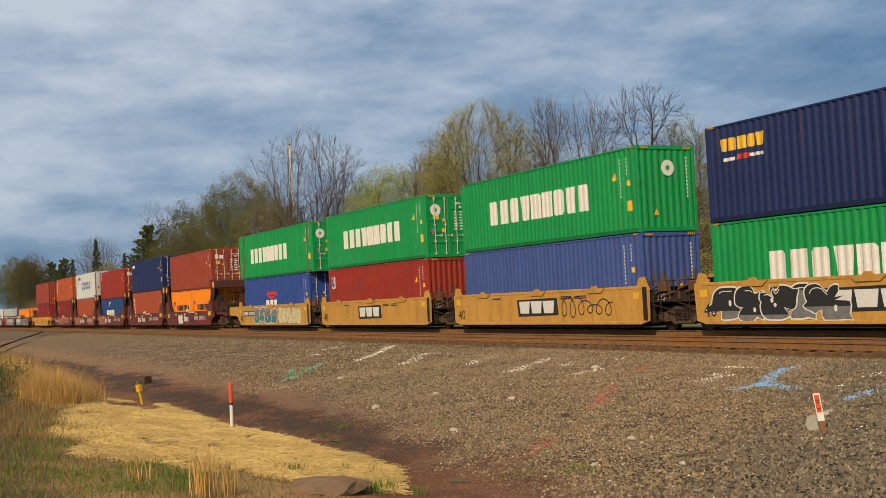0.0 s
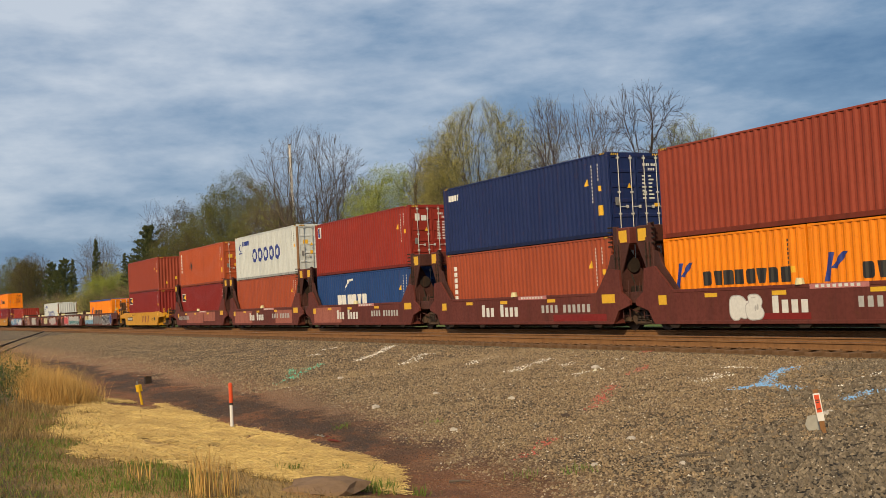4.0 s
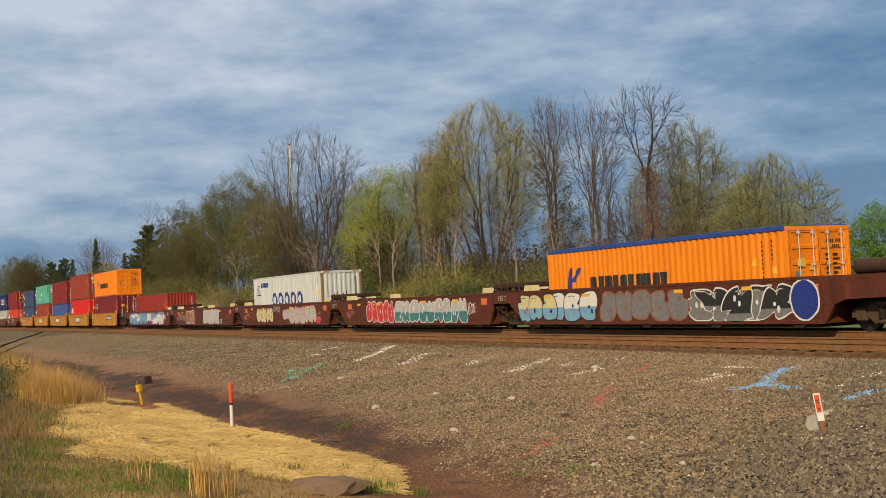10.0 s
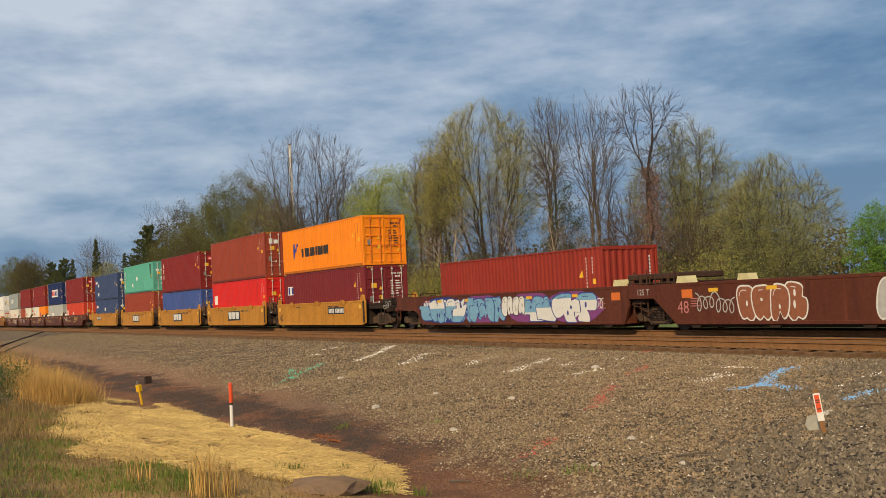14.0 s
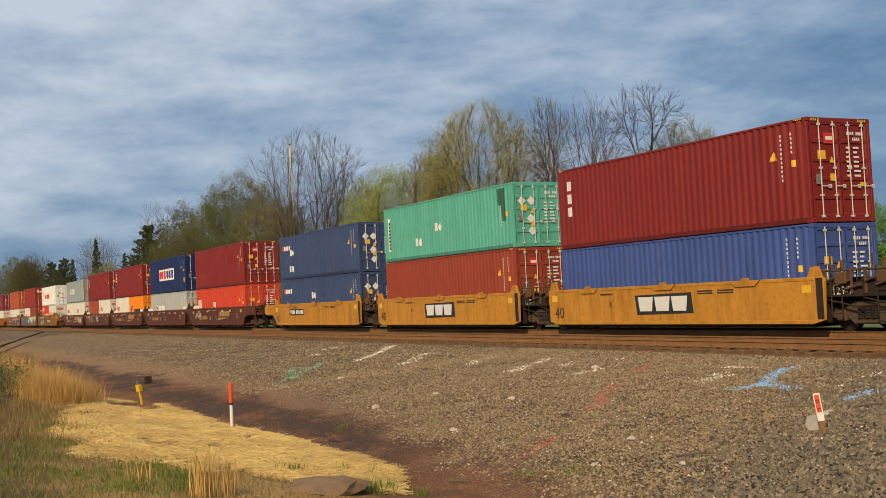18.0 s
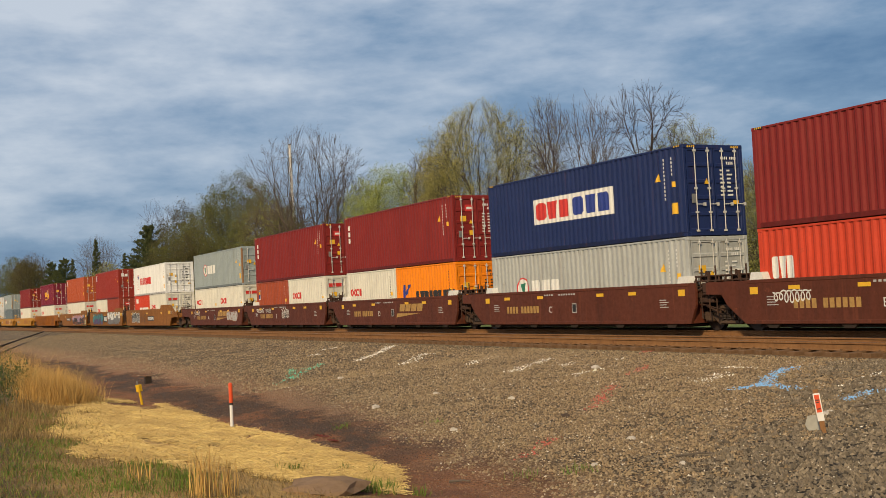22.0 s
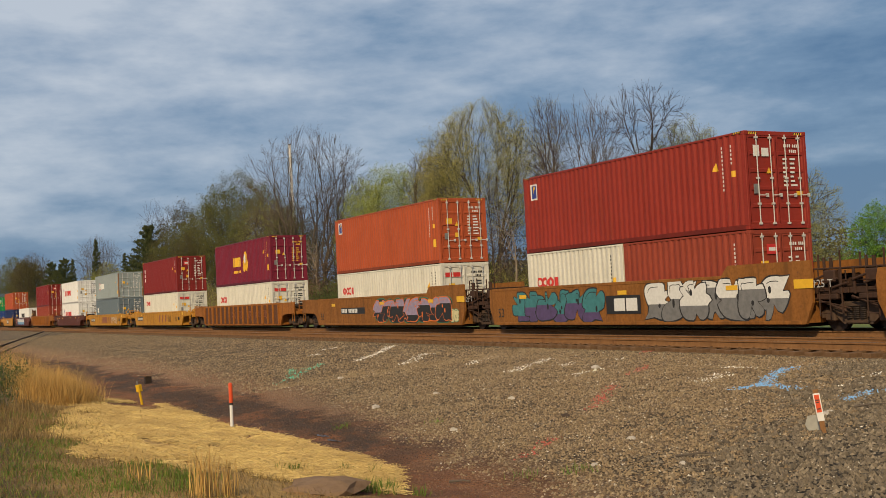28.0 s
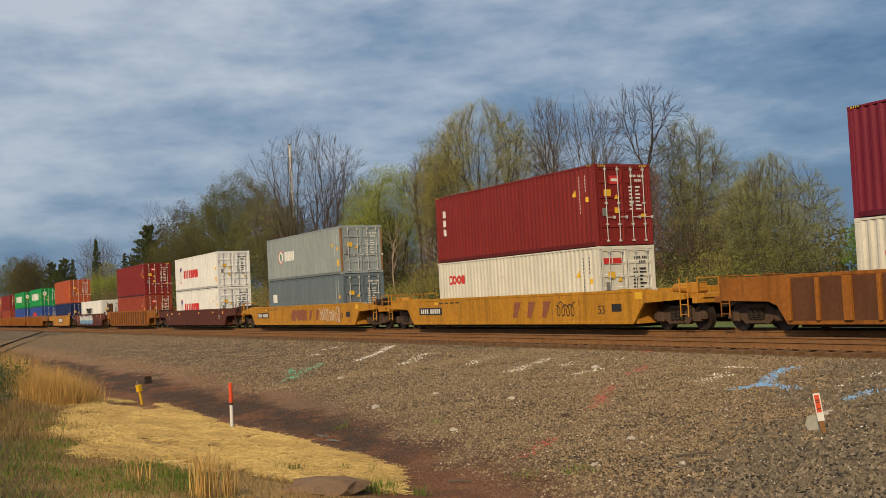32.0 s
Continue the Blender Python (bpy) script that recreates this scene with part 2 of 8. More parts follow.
# ---- mesh helpers ----
class Mesh:
    """Collects vertices and faces for one mesh."""

    def __init__(self):
        self.v, self.f = [], []

    def box(self, x0, x1, y0, y1, z0, z1):
        n = len(self.v)
        self.v += [(x0, y0, z0), (x1, y0, z0), (x1, y1, z0), (x0, y1, z0), (x0, y0, z1), (x1, y0, z1), (x1, y1, z1), (x0, y1, z1)]
        self.f += [(n, n + 3, n + 2, n + 1), (n + 4, n + 5, n + 6, n + 7), (n, n + 1, n + 5, n + 4), (n + 1, n + 2, n + 6, n + 5),
                   (n + 2, n + 3, n + 7, n + 6), (n + 3, n, n + 4, n + 7)]
        return self

    def chamfer(self, x0, x1, y0, y1, z0, z1, c=0.01):
        """A box whose upright and level edges are broken by c."""
        bm = bmesh.new()
        bmesh.ops.create_cube(bm, size=1)
        for q in bm.verts:
            q.co = Vector((x0 if q.co.x < 0 else x1, y0 if q.co.y < 0 else y1, z0 if q.co.z < 0 else z1))
        bmesh.ops.bevel(bm, geom=list(bm.edges), offset=c, segments=1, affect="EDGES")
        self.take(bm)
        return self

    def take(self, bm):
        n = len(self.v)
        bm.verts.index_update()
        self.v += [tuple(q.co) for q in bm.verts]
        self.f += [tuple(n + q.index for q in fc.verts) for fc in bm.faces]
        bm.free()

    def plate(self, pts, y0, y1):
        """Extrudes an outline in x, z from y0 to y1."""
        n, k = len(self.v), len(pts)
        self.v += [(x, y0, z) for x, z in pts] + [(x, y1, z) for x, z in pts]
        self.f += [tuple(range(n, n + k)), tuple(range(n + 2 * k - 1, n + k - 1, -1))]
        self.f += [(n + i, n + k + i, n + k + (i + 1) % k, n + (i + 1) % k) for i in range(k)]
        return self

    def face(self, pts):
        n = len(self.v)
        self.v += [tuple(p) for p in pts]
        self.f.append(tuple(range(n, n + len(pts))))
        return self

    def tube(self, a, b, r0, r1=None, sides=8, caps=True):
        r1 = r0 if r1 is None else r1
        a, b = Vector(a), Vector(b)
        d = (b - a).normalized()
        u = d.cross(Vector((0, 0, 1)) if abs(d.z) < 0.9 else Vector((1, 0, 0))).normalized()
        w = d.cross(u)
        n = len(self.v)
        for p, r in ((a, r0), (b, r1)):
            for i in range(sides):
                t = 2 * math.pi * i / sides
                self.v.append(tuple(p + u * (r * math.cos(t)) + w * (r * math.sin(t))))
        self.f += [(n + i, n + (i + 1) % sides, n + sides + (i + 1) % sides, n + sides + i) for i in range(sides)]
        if caps:
            self.f += [tuple(range(n + sides - 1, n - 1, -1)), tuple(range(n + sides, n + 2 * sides))]
        return self

    def data(self, name, smooth=False):
        me = bpy.data.meshes.new(name)
        me.from_pydata(self.v, [], self.f)
        if smooth:
            me.shade_smooth()
        me.update()
        return me


def part(name, data, material, parent, label="", at=None, kind=""):
    """Links a mesh as one object under a thing or a part. The mesh may be shared; the material belongs to the object."""
    if isinstance(data, Mesh):
        data = data.data(name)
    if not data.materials:
        data.materials.append(None)
    ob = new(name, data)
    ob.material_slots[0].link = "OBJECT"
    ob.material_slots[0].material = material
    ob.parent = parent
    if at is not None:
        ob.matrix_basis = at if isinstance(at, Matrix) else Matrix.Translation(at)
    if label:
        ob["label"] = label
    if kind:
        ob["kind"] = kind
    return ob


SHARED = {}


def shared(key, make):
    if key not in SHARED:
        SHARED[key] = make()
    return SHARED[key]


def thing(name, label, category, group="", kind="", at=(0, 0, 0)):
    ob = new(name)
    ob.empty_display_size = 0.3
    ob.location = at
    return tagged(ob, label, category, group, kind)


def solid(name, mesh, material, label="", category="", group="", kind="", smooth=False):
    """A top-level thing or piece of the setting that is one mesh."""
    data = mesh.data(name, smooth) if isinstance(mesh, Mesh) else mesh
    data.materials.append(material)
    return tagged(new(name, data), label, category, group, kind)


def lettering(name, text, size, material, parent, at, label=""):
    """Readable numbers and letters, as a thin mesh."""
    def make():
        cu = bpy.data.curves.new("lettering", "FONT")
        cu.body, cu.size, cu.extrude, cu.resolution_u = text, 1.0, 0.002, 2
        ob = bpy.data.objects.new("lettering", cu)
        scene.collection.objects.link(ob)
        bpy.context.view_layer.update()
        me = bpy.data.meshes.new_from_object(ob.evaluated_get(bpy.context.evaluated_depsgraph_get()))
        bpy.data.objects.remove(ob)
        return me
    me = shared(("text", text), make)
    return part(name, me, material, parent, label, at @ Matrix.Scale(size, 4), "stuff")


# ---- ground and tracks ----
NEAR_Y, FAR_Y, GAUGE = 20.0, 24.04, 0.7575      # centre lines; half the distance between rail centres
PROFILE_Y = [-40, -6, -2, 0, 2, 4.5, 6, 7, 8.2, 12, 17, 18.1, 18.5, 26, 27.5, 30, 44, 1500]
PROFILE_Z = [0.05, 0.0, -0.08, -0.2, -0.5, -0.75, -0.93, -1.0, -0.88, -0.6, -0.37, -0.32, -0.29, -0.29, -0.45, -0.5, -0.3, -0.3]


def ground_z(x, y):
    z = float(np.interp(y, PROFILE_Y, PROFILE_Z))
    if 0.5 < y < 17.5 and -70 < x < 20:
        k = min(1.0, (y - 0.5) / 1.5, (17.5 - y) / 1.5)
        z += k * (0.07 * noise.noise((x * 0.35, y * 0.5, 0)) + 0.03 * noise.noise((x * 1.3, y * 1.6, 3)))
        z += k * 0.015 * noise.noise((x * 5, y * 5, 8))
    return z


def steps(spans):
    out = []
    for a, b, s in spans:
        n = max(1, round((b - a) / s))
        out += [a + (b - a) * i / n for i in range(n)]
    return out + [spans[-1][1]]


def build_ground():
    xs = steps([(-2500, -400, 300), (-400, -120, 20), (-120, -45, 1.5), (-45, -30, 0.4), (-30, -6, 0.16), (-6, 8, 0.7), (8, 120, 14), (120, 2500, 340)])
    ys = steps([(-1500, -40, 240), (-40, -6, 4), (-6, 0, 0.6), (0, 18.5, 0.14), (18.5, 30, 0.75), (30, 100, 7), (100, 2500, 300)])
    m = Mesh()
    m.v = [(x, y, ground_z(x, y)) for y in ys for x in xs]
    nx = len(xs)
    m.f = [(j * nx + i, j * nx + i + 1, (j + 1) * nx + i + 1, (j + 1) * nx + i) for j in range(len(ys) - 1) for i in range(nx - 1)]
    return m


def ground_material():
    m, nt, b, co = start("ground")
    sep = nt.nodes.new("ShaderNodeSeparateXYZ")
    nt.links.new(co, sep.inputs[0])
    X, Y = sep.outputs[0], sep.outputs[1]
    warp = nnoise(nt, co, 0.28, 5, 0.6, 0.5)
    warp2 = nnoise(nt, co, 1.1, 5, 0.65)
    right = nramp(nt, nmath(nt, "DIVIDE", nmath(nt, "ADD", X, 30.0), 30.0), [(0.43, 0.0), (0.58, 1.0)])
    yw = nmath(nt, "ADD", nmath(nt, "ADD", Y, nmath(nt, "MULTIPLY", right, 0.9)), nmath(nt, "ADD", nmath(nt, "MULTIPLY", nmath(nt, "SUBTRACT", warp, 0.5), 3.0), nmath(nt, "MULTIPLY", nmath(nt, "SUBTRACT", warp2, 0.5), 2.2)))
    # gravel reaches nearer to the ditch towards the right, red earth widens to the left
    left = nramp(nt, nmath(nt, "DIVIDE", nmath(nt, "ADD", X, 60.0), 60.0), [(0.30, 1.0), (0.78, 0.0)])
    edge = nmath(nt, "ADD", 8.0, nmath(nt, "MULTIPLY", left, 2.6))

    def above(v, lim, soft):
        t = nmath(nt, "DIVIDE", nmath(nt, "SUBTRACT", v, lim), soft)
        n = nt.nodes.new("ShaderNodeClamp")
        nt.links.new(nmath(nt, "ADD", t, 0.5), n.inputs[0])
        return n.outputs[0]

    vor = nt.nodes.new("ShaderNodeTexVoronoi")
    vor.inputs["Scale"].default_value = 21.0
    nt.links.new(co, vor.inputs["Vector"])
    sc = nt.nodes.new("ShaderNodeSeparateColor")
    nt.links.new(vor.outputs["Color"], sc.inputs[0])
    stone = nramp(nt, sc.outputs[0], [(0.0, (0.105, 0.072, 0.038)), (0.5, (0.228, 0.165, 0.091)), (0.88, (0.33, 0.25, 0.153)), (1.0, (0.54, 0.47, 0.36))])
    # colour falls to near black between stones, standing in for the shade there
    gap_shade = nramp(nt, vor.outputs["Distance"], [(0.26, 1.0), (0.58, 0.12)])
    gravel = nmix(nt, 1.0, stone, gap_shade, "MULTIPLY")
    fine = nnoise(nt, co, 14, 6, 0.7)
    gravel = nmix(nt, nmath(nt, "MULTIPLY", nramp(nt, warp2, [(0.42, 0.0), (0.7, 1.0)]), 0.55), gravel, (0.25, 0.170, 0.094))
    fresh = above(nmath(nt, "ADD", nmath(nt, "ADD", X, nmath(nt, "MULTIPLY", Y, 0.6)), nmath(nt, "MULTIPLY", nmath(nt, "SUBTRACT", warp2, 0.5), 3.0)), -5.0, 3.2)
    grey_stone = nmix(nt, 1.0, nramp(nt, sc.outputs[0], [(0.0, (0.062, 0.050, 0.034)), (0.6, (0.142, 0.112, 0.076)), (1.0, (0.25, 0.205, 0.148))]), gap_shade, "MULTIPLY")
    gravel = nmix(nt, fresh, gravel, grey_stone)
    earth = nmix(nt, nramp(nt, fine, [(0.3, 0.0), (0.75, 1.0)]), (0.27, 0.155, 0.086), (0.16, 0.088, 0.047))
    mud = nmix(nt, nramp(nt, warp2, [(0.4, 0.0), (0.65, 1.0)]), (0.115, 0.050, 0.022), (0.23, 0.090, 0.034))
    straw = nmix(nt, nramp(nt, nnoise(nt, co, 16, 6, 0.75, 0.6, (0.35, 1.6, 1.0)), [(0.3, 0.0), (0.72, 1.0)]), (0.23, 0.135, 0.050), (0.44, 0.29, 0.10))
    grass = nmix(nt, nramp(nt, fine, [(0.3, 0.0), (0.7, 1.0)]), (0.075, 0.056, 0.022), (0.135, 0.088, 0.038))
    c = nmix(nt, above(yw, 2.6, 1.0), grass, straw)
    c = nmix(nt, above(yw, 6.0, 0.7), c, mud)
    peat = nmix(nt, nramp(nt, fine, [(0.3, 0.0), (0.75, 1.0)]), (0.028, 0.018, 0.012), (0.075, 0.045, 0.027))
    patch = nramp(nt, nnoise(nt, co, 0.55, 6, 0.62, 0.4, (1.0, 1.7, 1.0)), [(0.40, 0.1), (0.50, 0.95)])
    c = nmix(nt, nmath(nt, "MULTIPLY", above(yw, 7.05, 0.5), nmath(nt, "MULTIPLY", patch, nramp(nt, nmath(nt, "DIVIDE", nmath(nt, "ADD", X, 30.0), 30.0), [(0.44, 1.0), (0.52, 0.15)]))), c, peat)
    ed = nmath(nt, "SUBTRACT", edge, 0.2)
    c = nmix(nt, above(nmath(nt, "SUBTRACT", yw, nmath(nt, "MULTIPLY", left, 0.3)), 8.5, 0.7), c, earth)
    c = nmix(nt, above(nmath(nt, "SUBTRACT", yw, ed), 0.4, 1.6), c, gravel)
    bed = nmix(nt, nramp(nt, fine, [(0.3, 0.0), (0.75, 1.0)]), (0.125, 0.072, 0.034), (0.22, 0.132, 0.064))
    c = nmix(nt, above(Y, 18.75, 0.25), c, bed)
    field = nmix(nt, nramp(nt, warp, [(0.35, 0.0), (0.65, 1.0)]), (0.085, 0.125, 0.034), (0.13, 0.155, 0.045))
    c = nmix(nt, above(Y, 27.5, 1.2), c, field)
    nt.links.new(c, b.inputs["Base Color"])
    wet = above(yw, 6.4, 0.5)
    dry = above(yw, 8.2, 0.8)
    nt.links.new(nmath(nt, "ADD", nmath(nt, "SUBTRACT", 0.95, nmath(nt, "MULTIPLY", wet, 0.10)), nmath(nt, "MULTIPLY", dry, 0.10)), b.inputs["Roughness"])
    b.inputs["Specular IOR Level"].default_value = 0.25
    hgt = nmath(nt, "ADD", nmath(nt, "MULTIPLY", vor.outputs["Distance"], -0.6), nmath(nt, "MULTIPLY", fine, 0.6))
    bump(nt, b, hgt, 0.9, 0.05)
    return m


solid("ground", build_ground(), ground_material(), "gravel bank, muddy ditch, straw and grass beside railway", "ground", kind="structure", smooth=True)


def rail_outline():
    half = [(0.0, 0.0), (0.036, 0.0), (0.036, -0.036), (0.009, -0.048), (0.009, -0.150), (0.072, -0.166), (0.072, -0.180), (0, -0.180)]
    return half[1:-1] + [(-a, z) for a, z in reversed(half[1:-1])]


def rail(a, b, mat, parent):
    """One running rail from a to b; top at z = 0."""
    m = Mesh()
    a, b = Vector(a), Vector(b)
    d = (b - a).normalized()
    side = Vector((d.y, -d.x, 0))
    prof = rail_outline()
    n, cuts = len(prof), 12
    for i in range(cuts + 1):
        p = a + (b - a) * i / cuts
        m.v += [tuple(p + side * u + Vector((0, 0, z))) for u, z in prof]
    for i in range(cuts):
        m.f += [(i * n + k, i * n + (k + 1) % n, (i + 1) * n + (k + 1) % n, (i + 1) * n + k) for k in range(n)]
    return part("rail", m, mat, parent)


def tie_mesh():
    m = Mesh()
    m.chamfer(-0.115, 0.115, -1.3, 1.3, -0.36, -0.195, 0.012)
    for s in (-1, 1):
        m.box(-0.10, 0.10, s * GAUGE - 0.17, s * GAUGE + 0.17, -0.195, -0.178)
        for e in (-0.125, 0.125):
            m.box(-0.02, 0.02, s * GAUGE + e - 0.02, s * GAUGE + e + 0.02, -0.178, -0.145)
        m.box(0.115, 0.15, s * GAUGE - 0.10, s * GAUGE + 0.10, -0.215, -0.165)
    return m.data("tie")


TIEWOOD = paint("tie_wood", (0.155, 0.088, 0.044), 0.9, 0.6, 0.3)


def track(label, y, near):
    t = thing("railway_track", label, "railway track", "main line tracks", "structure")
    for s in (-1, 1):
        rail((-900, y + s * GAUGE, 0), (260, y + s * GAUGE, 0), RUSTRAIL, t)
        part("running_band", Mesh().box(-900, 260, y + s * GAUGE - 0.020, y + s * GAUGE + 0.020, 0.0, 0.003), SHINY, t, "worn bright top of rail")
    tm = shared("tie", tie_mesh)
    n = 190 if near else 60
    for i in range(n):
        part("tie", tm, TIEWOOD, t, at=(-12 - 0.53 * i, y + random.uniform(-0.06, 0.06), random.uniform(-0.012, 0.006)))
    far = Mesh()
    for i in range(600):
        x = -12 - 0.53 * (n + i)
        far.box(x - 0.115, x + 0.115, y - 1.3, y + 1.3, -0.36, -0.195)
    for i in range(60):
        x = -12 + 0.53 * (i + 1)
        far.box(x - 0.115, x + 0.115, y - 1.3, y + 1.3, -0.36, -0.195)
    tagged(part("ties", far, TIEWOOD, t), kind="stuff")
    return t


track("near rusty main line track on brown ballast", NEAR_Y, True)
track("far main line track under the freight train", FAR_Y, False)

# the spur that leaves the near track far down the line
SPUR_A, SPUR_B = Vector((-70, 5.25, -0.86)), Vector((-136.5, 19.5, -0.19))
spur = thing("spur_track", "dark spur track curving off the main line", "railway track", "", "structure")
sd = (SPUR_B - SPUR_A).normalized()
sn = Vector((sd.y, -sd.x, 0))
for s in (-1, 1):
    rail(SPUR_A + sn * s * GAUGE, SPUR_B + sn * s * GAUGE, DARKRAIL, spur)
m = Mesh()
for i in range(122):
    p = SPUR_A + sd * (0.55 * i)
    q = [p + sd * a + sn * b_ for a, b_ in ((-0.11, -1.25), (0.11, -1.25), (0.11, 1.25), (-0.11, 1.25))]
    n = len(m.v)
    m.v += [(c.x, c.y, c.z - 0.21) for c in q] + [(c.x, c.y, c.z - 0.36) for c in q]
    m.f += [(n, n + 1, n + 2, n + 3), (n, n + 4, n + 5, n + 1), (n + 1, n + 5, n + 6, n + 2), (n + 2, n + 6, n + 7, n + 3), (n + 3, n + 7, n + 4, n)]
tagged(part("ties", m, paint("weathered_tie", (0.15, 0.115, 0.08), 0.9, 0.5, 0.3), spur), kind="stuff")
# ---- shipping containers ----
CW = 1.219                      # half a container's width
HC, STD = 2.896, 2.591          # high-cube and standard heights
LEN = {40: 12.192, 20: 6.058, 45: 13.716}
PITCH_C, DEEP = 0.278, 0.040    # corrugation


def dent(x):
    """How far the side sheet lies behind its outer folds at x."""
    u = ((x - 0.16) % PITCH_C) / PITCH_C
    return DEEP * (0 if u < 0.25 else (u - 0.25) * 4 if u < 0.5 else 1 if u < 0.75 else (1 - u) * 4)


def folds(a, b):
    k0 = math.ceil((a - 0.16) / (PITCH_C / 4) + 1e-6)
    out = [a]
    x = 0.16 + k0 * PITCH_C / 4
    while x < b - 1e-5:
        out.append(x)
        x += PITCH_C / 4
    return out + [b]


def sheet(a, b, z0, z1, pos):
    """A corrugated sheet; pos(x, depth, z) gives the place."""
    m = Mesh()
    xs = folds(a, b)
    for x in xs:
        m.v += [pos(x, dent(x), z0), pos(x, dent(x), z1)]
    m.f = [(2 * i, 2 * i + 2, 2 * i + 3, 2 * i + 1) for i in range(len(xs) - 1)]
    return m


def clip(poly, lim, keep_right):
    out = []
    for i, p in enumerate(poly):
        q = poly[(i + 1) % len(poly)]
        pin, qin = (p[0] >= lim, q[0] >= lim) if keep_right else (p[0] <= lim, q[0] <= lim)
        if pin:
            out.append(p)
        if pin != qin:
            t = (lim - p[0]) / (q[0] - p[0])
            out.append((lim, p[1] + t * (q[1] - p[1])))
    return out


def decal(polys, lift=0.004):
    """Painted shapes on the near side, following the folds."""
    m = Mesh()
    for poly in polys:
        lo, hi = min(p[0] for p in poly), max(p[0] for p in poly)
        cuts = folds(lo, hi)
        for a, b in zip(cuts, cuts[1:]):
            if b - a < 1e-4:
                continue
            s = clip(clip(poly, a, True), b, False)
            if len(s) > 2:
                m.face([(x, -CW + 0.005 + dent(min(max(x, a + 1e-5), b - 1e-5)) - lift, z) for x, z in s])
    # shapes that touch share their corners
    seen, new_v, at = {}, [], []
    for q in m.v:
        key = (round(q[0], 4), round(q[2], 4))
        if key not in seen:
            seen[key] = len(new_v)
            new_v.append(q)
        at.append(seen[key])
    m.v, m.f = new_v, [tuple(dict.fromkeys(at[k] for k in fc)) for fc in m.f]
    m.f = [fc for fc in m.f if len(fc) > 2]
    return m


def rect(x0, x1, z0, z1, lean=0.0):
    h = z1 - z0
    return [(x0, z0), (x1, z0), (x1 + lean * h, z1), (x0 + lean * h, z1)]


def word(x, z, w, h, n, lean=0.0, seed=1):
    """A line of n plain solid blocks, bevelled in different ways, that stands for a company's name."""
    r = random.Random(seed * 31 + n)
    p, out = w / n, []
    for i in range(n):
        a, b = x + p * i, x + p * (i + r.uniform(0.80, 0.90))
        c, k = (b - a) * 0.16, (i * 5 + seed) % 4
        q = [(a, z), (b, z), (b, z + h), (a, z + h)]
        if k == 1:
            q = [(a + c, z), (b - c, z), (b, z + c), (b, z + h - c), (b - c, z + h), (a + c, z + h), (a, z + h - c), (a, z + c)]
        elif k == 2:
            q = [(a + c, z), (b - c, z), (b, z + h), (a, z + h)]
        elif k == 3:
            q = [(a, z), (b, z), (b, z + h - c), (b - c, z + h), (a, z + h)]
        out.append([(u + lean * (v - z), v) for u, v in q])
    return out


def blob(x, z, rx, rz, n=14, wob=0.0, seed=0):
    r = random.Random(seed)
    return [(x + rx * math.cos(2 * math.pi * i / n) * (1 + wob * r.uniform(-1, 1)), z + rz * math.sin(2 * math.pi * i / n) * (1 + wob * r.uniform(-1, 1))) for i in range(n)]


def column(x, z0, z1, w, step):
    """Small bars one above another: an upright line of writing."""
    out, z = [], z1
    while z - step * 0.6 > z0:
        out.append(rect(x, x + w, z - step * 0.6, z))
        z -= step
    return out


def post_mesh(h):
    return Mesh().chamfer(-0.08, 0.08, -0.05, 0.05, 0.118, h - 0.118, 0.012).data("corner_post")


def casting_mesh():
    return Mesh().chamfer(-0.089, 0.089, -0.081, 0.081, 0, 0.118, 0.012).data("corner_casting")


def door_mesh(h, w):
    """One door leaf facing +x, from y = 0 to w: a frame with five pressed panels."""
    m = Mesh()
    z0, z1, n = 0.17, h - 0.14, 5
    ys = [0.01, 0.075, 0.10, w - 0.095, w - 0.07, w - 0.005]
    zs, deep = [], []
    for i in range(n):
        a, b = z0 + (z1 - z0) * i / n, z0 + (z1 - z0) * (i + 1) / n
        zs += [a + 0.0, a + 0.05, a + 0.075, b - 0.065, b - 0.04]
        deep += [0, 0, 1, 1, 0]
    zs.append(z1)
    deep.append(0)
    for z, dz in zip(zs, deep):
        for j, y in enumerate(ys):
            m.v.append((-0.032 if dz and j in (2, 3) else 0.0, y, z))
    k = len(ys)
    m.f = [(i * k + j, i * k + j + 1, (i + 1) * k + j + 1, (i + 1) * k + j) for i in range(len(zs) - 1) for j in range(k - 1)]
    return m.data("door")


def rod_mesh(h):
    m = Mesh()
    m.tube((0.03, 0, 0.14), (0.03, 0, h - 0.1), 0.017, sides=6)
    for z in (0.17, 0.75, 1.5, h - 0.2):
        m.box(0.0, 0.055, -0.05, 0.05, z - 0.03, z + 0.03)
    m.box(0.035, 0.050, 0.0, 0.30, 0.99, 1.015)
    m.box(0.0, 0.05, 0.28, 0.36, 0.95, 1.05)
    return m.data("locking_rod")


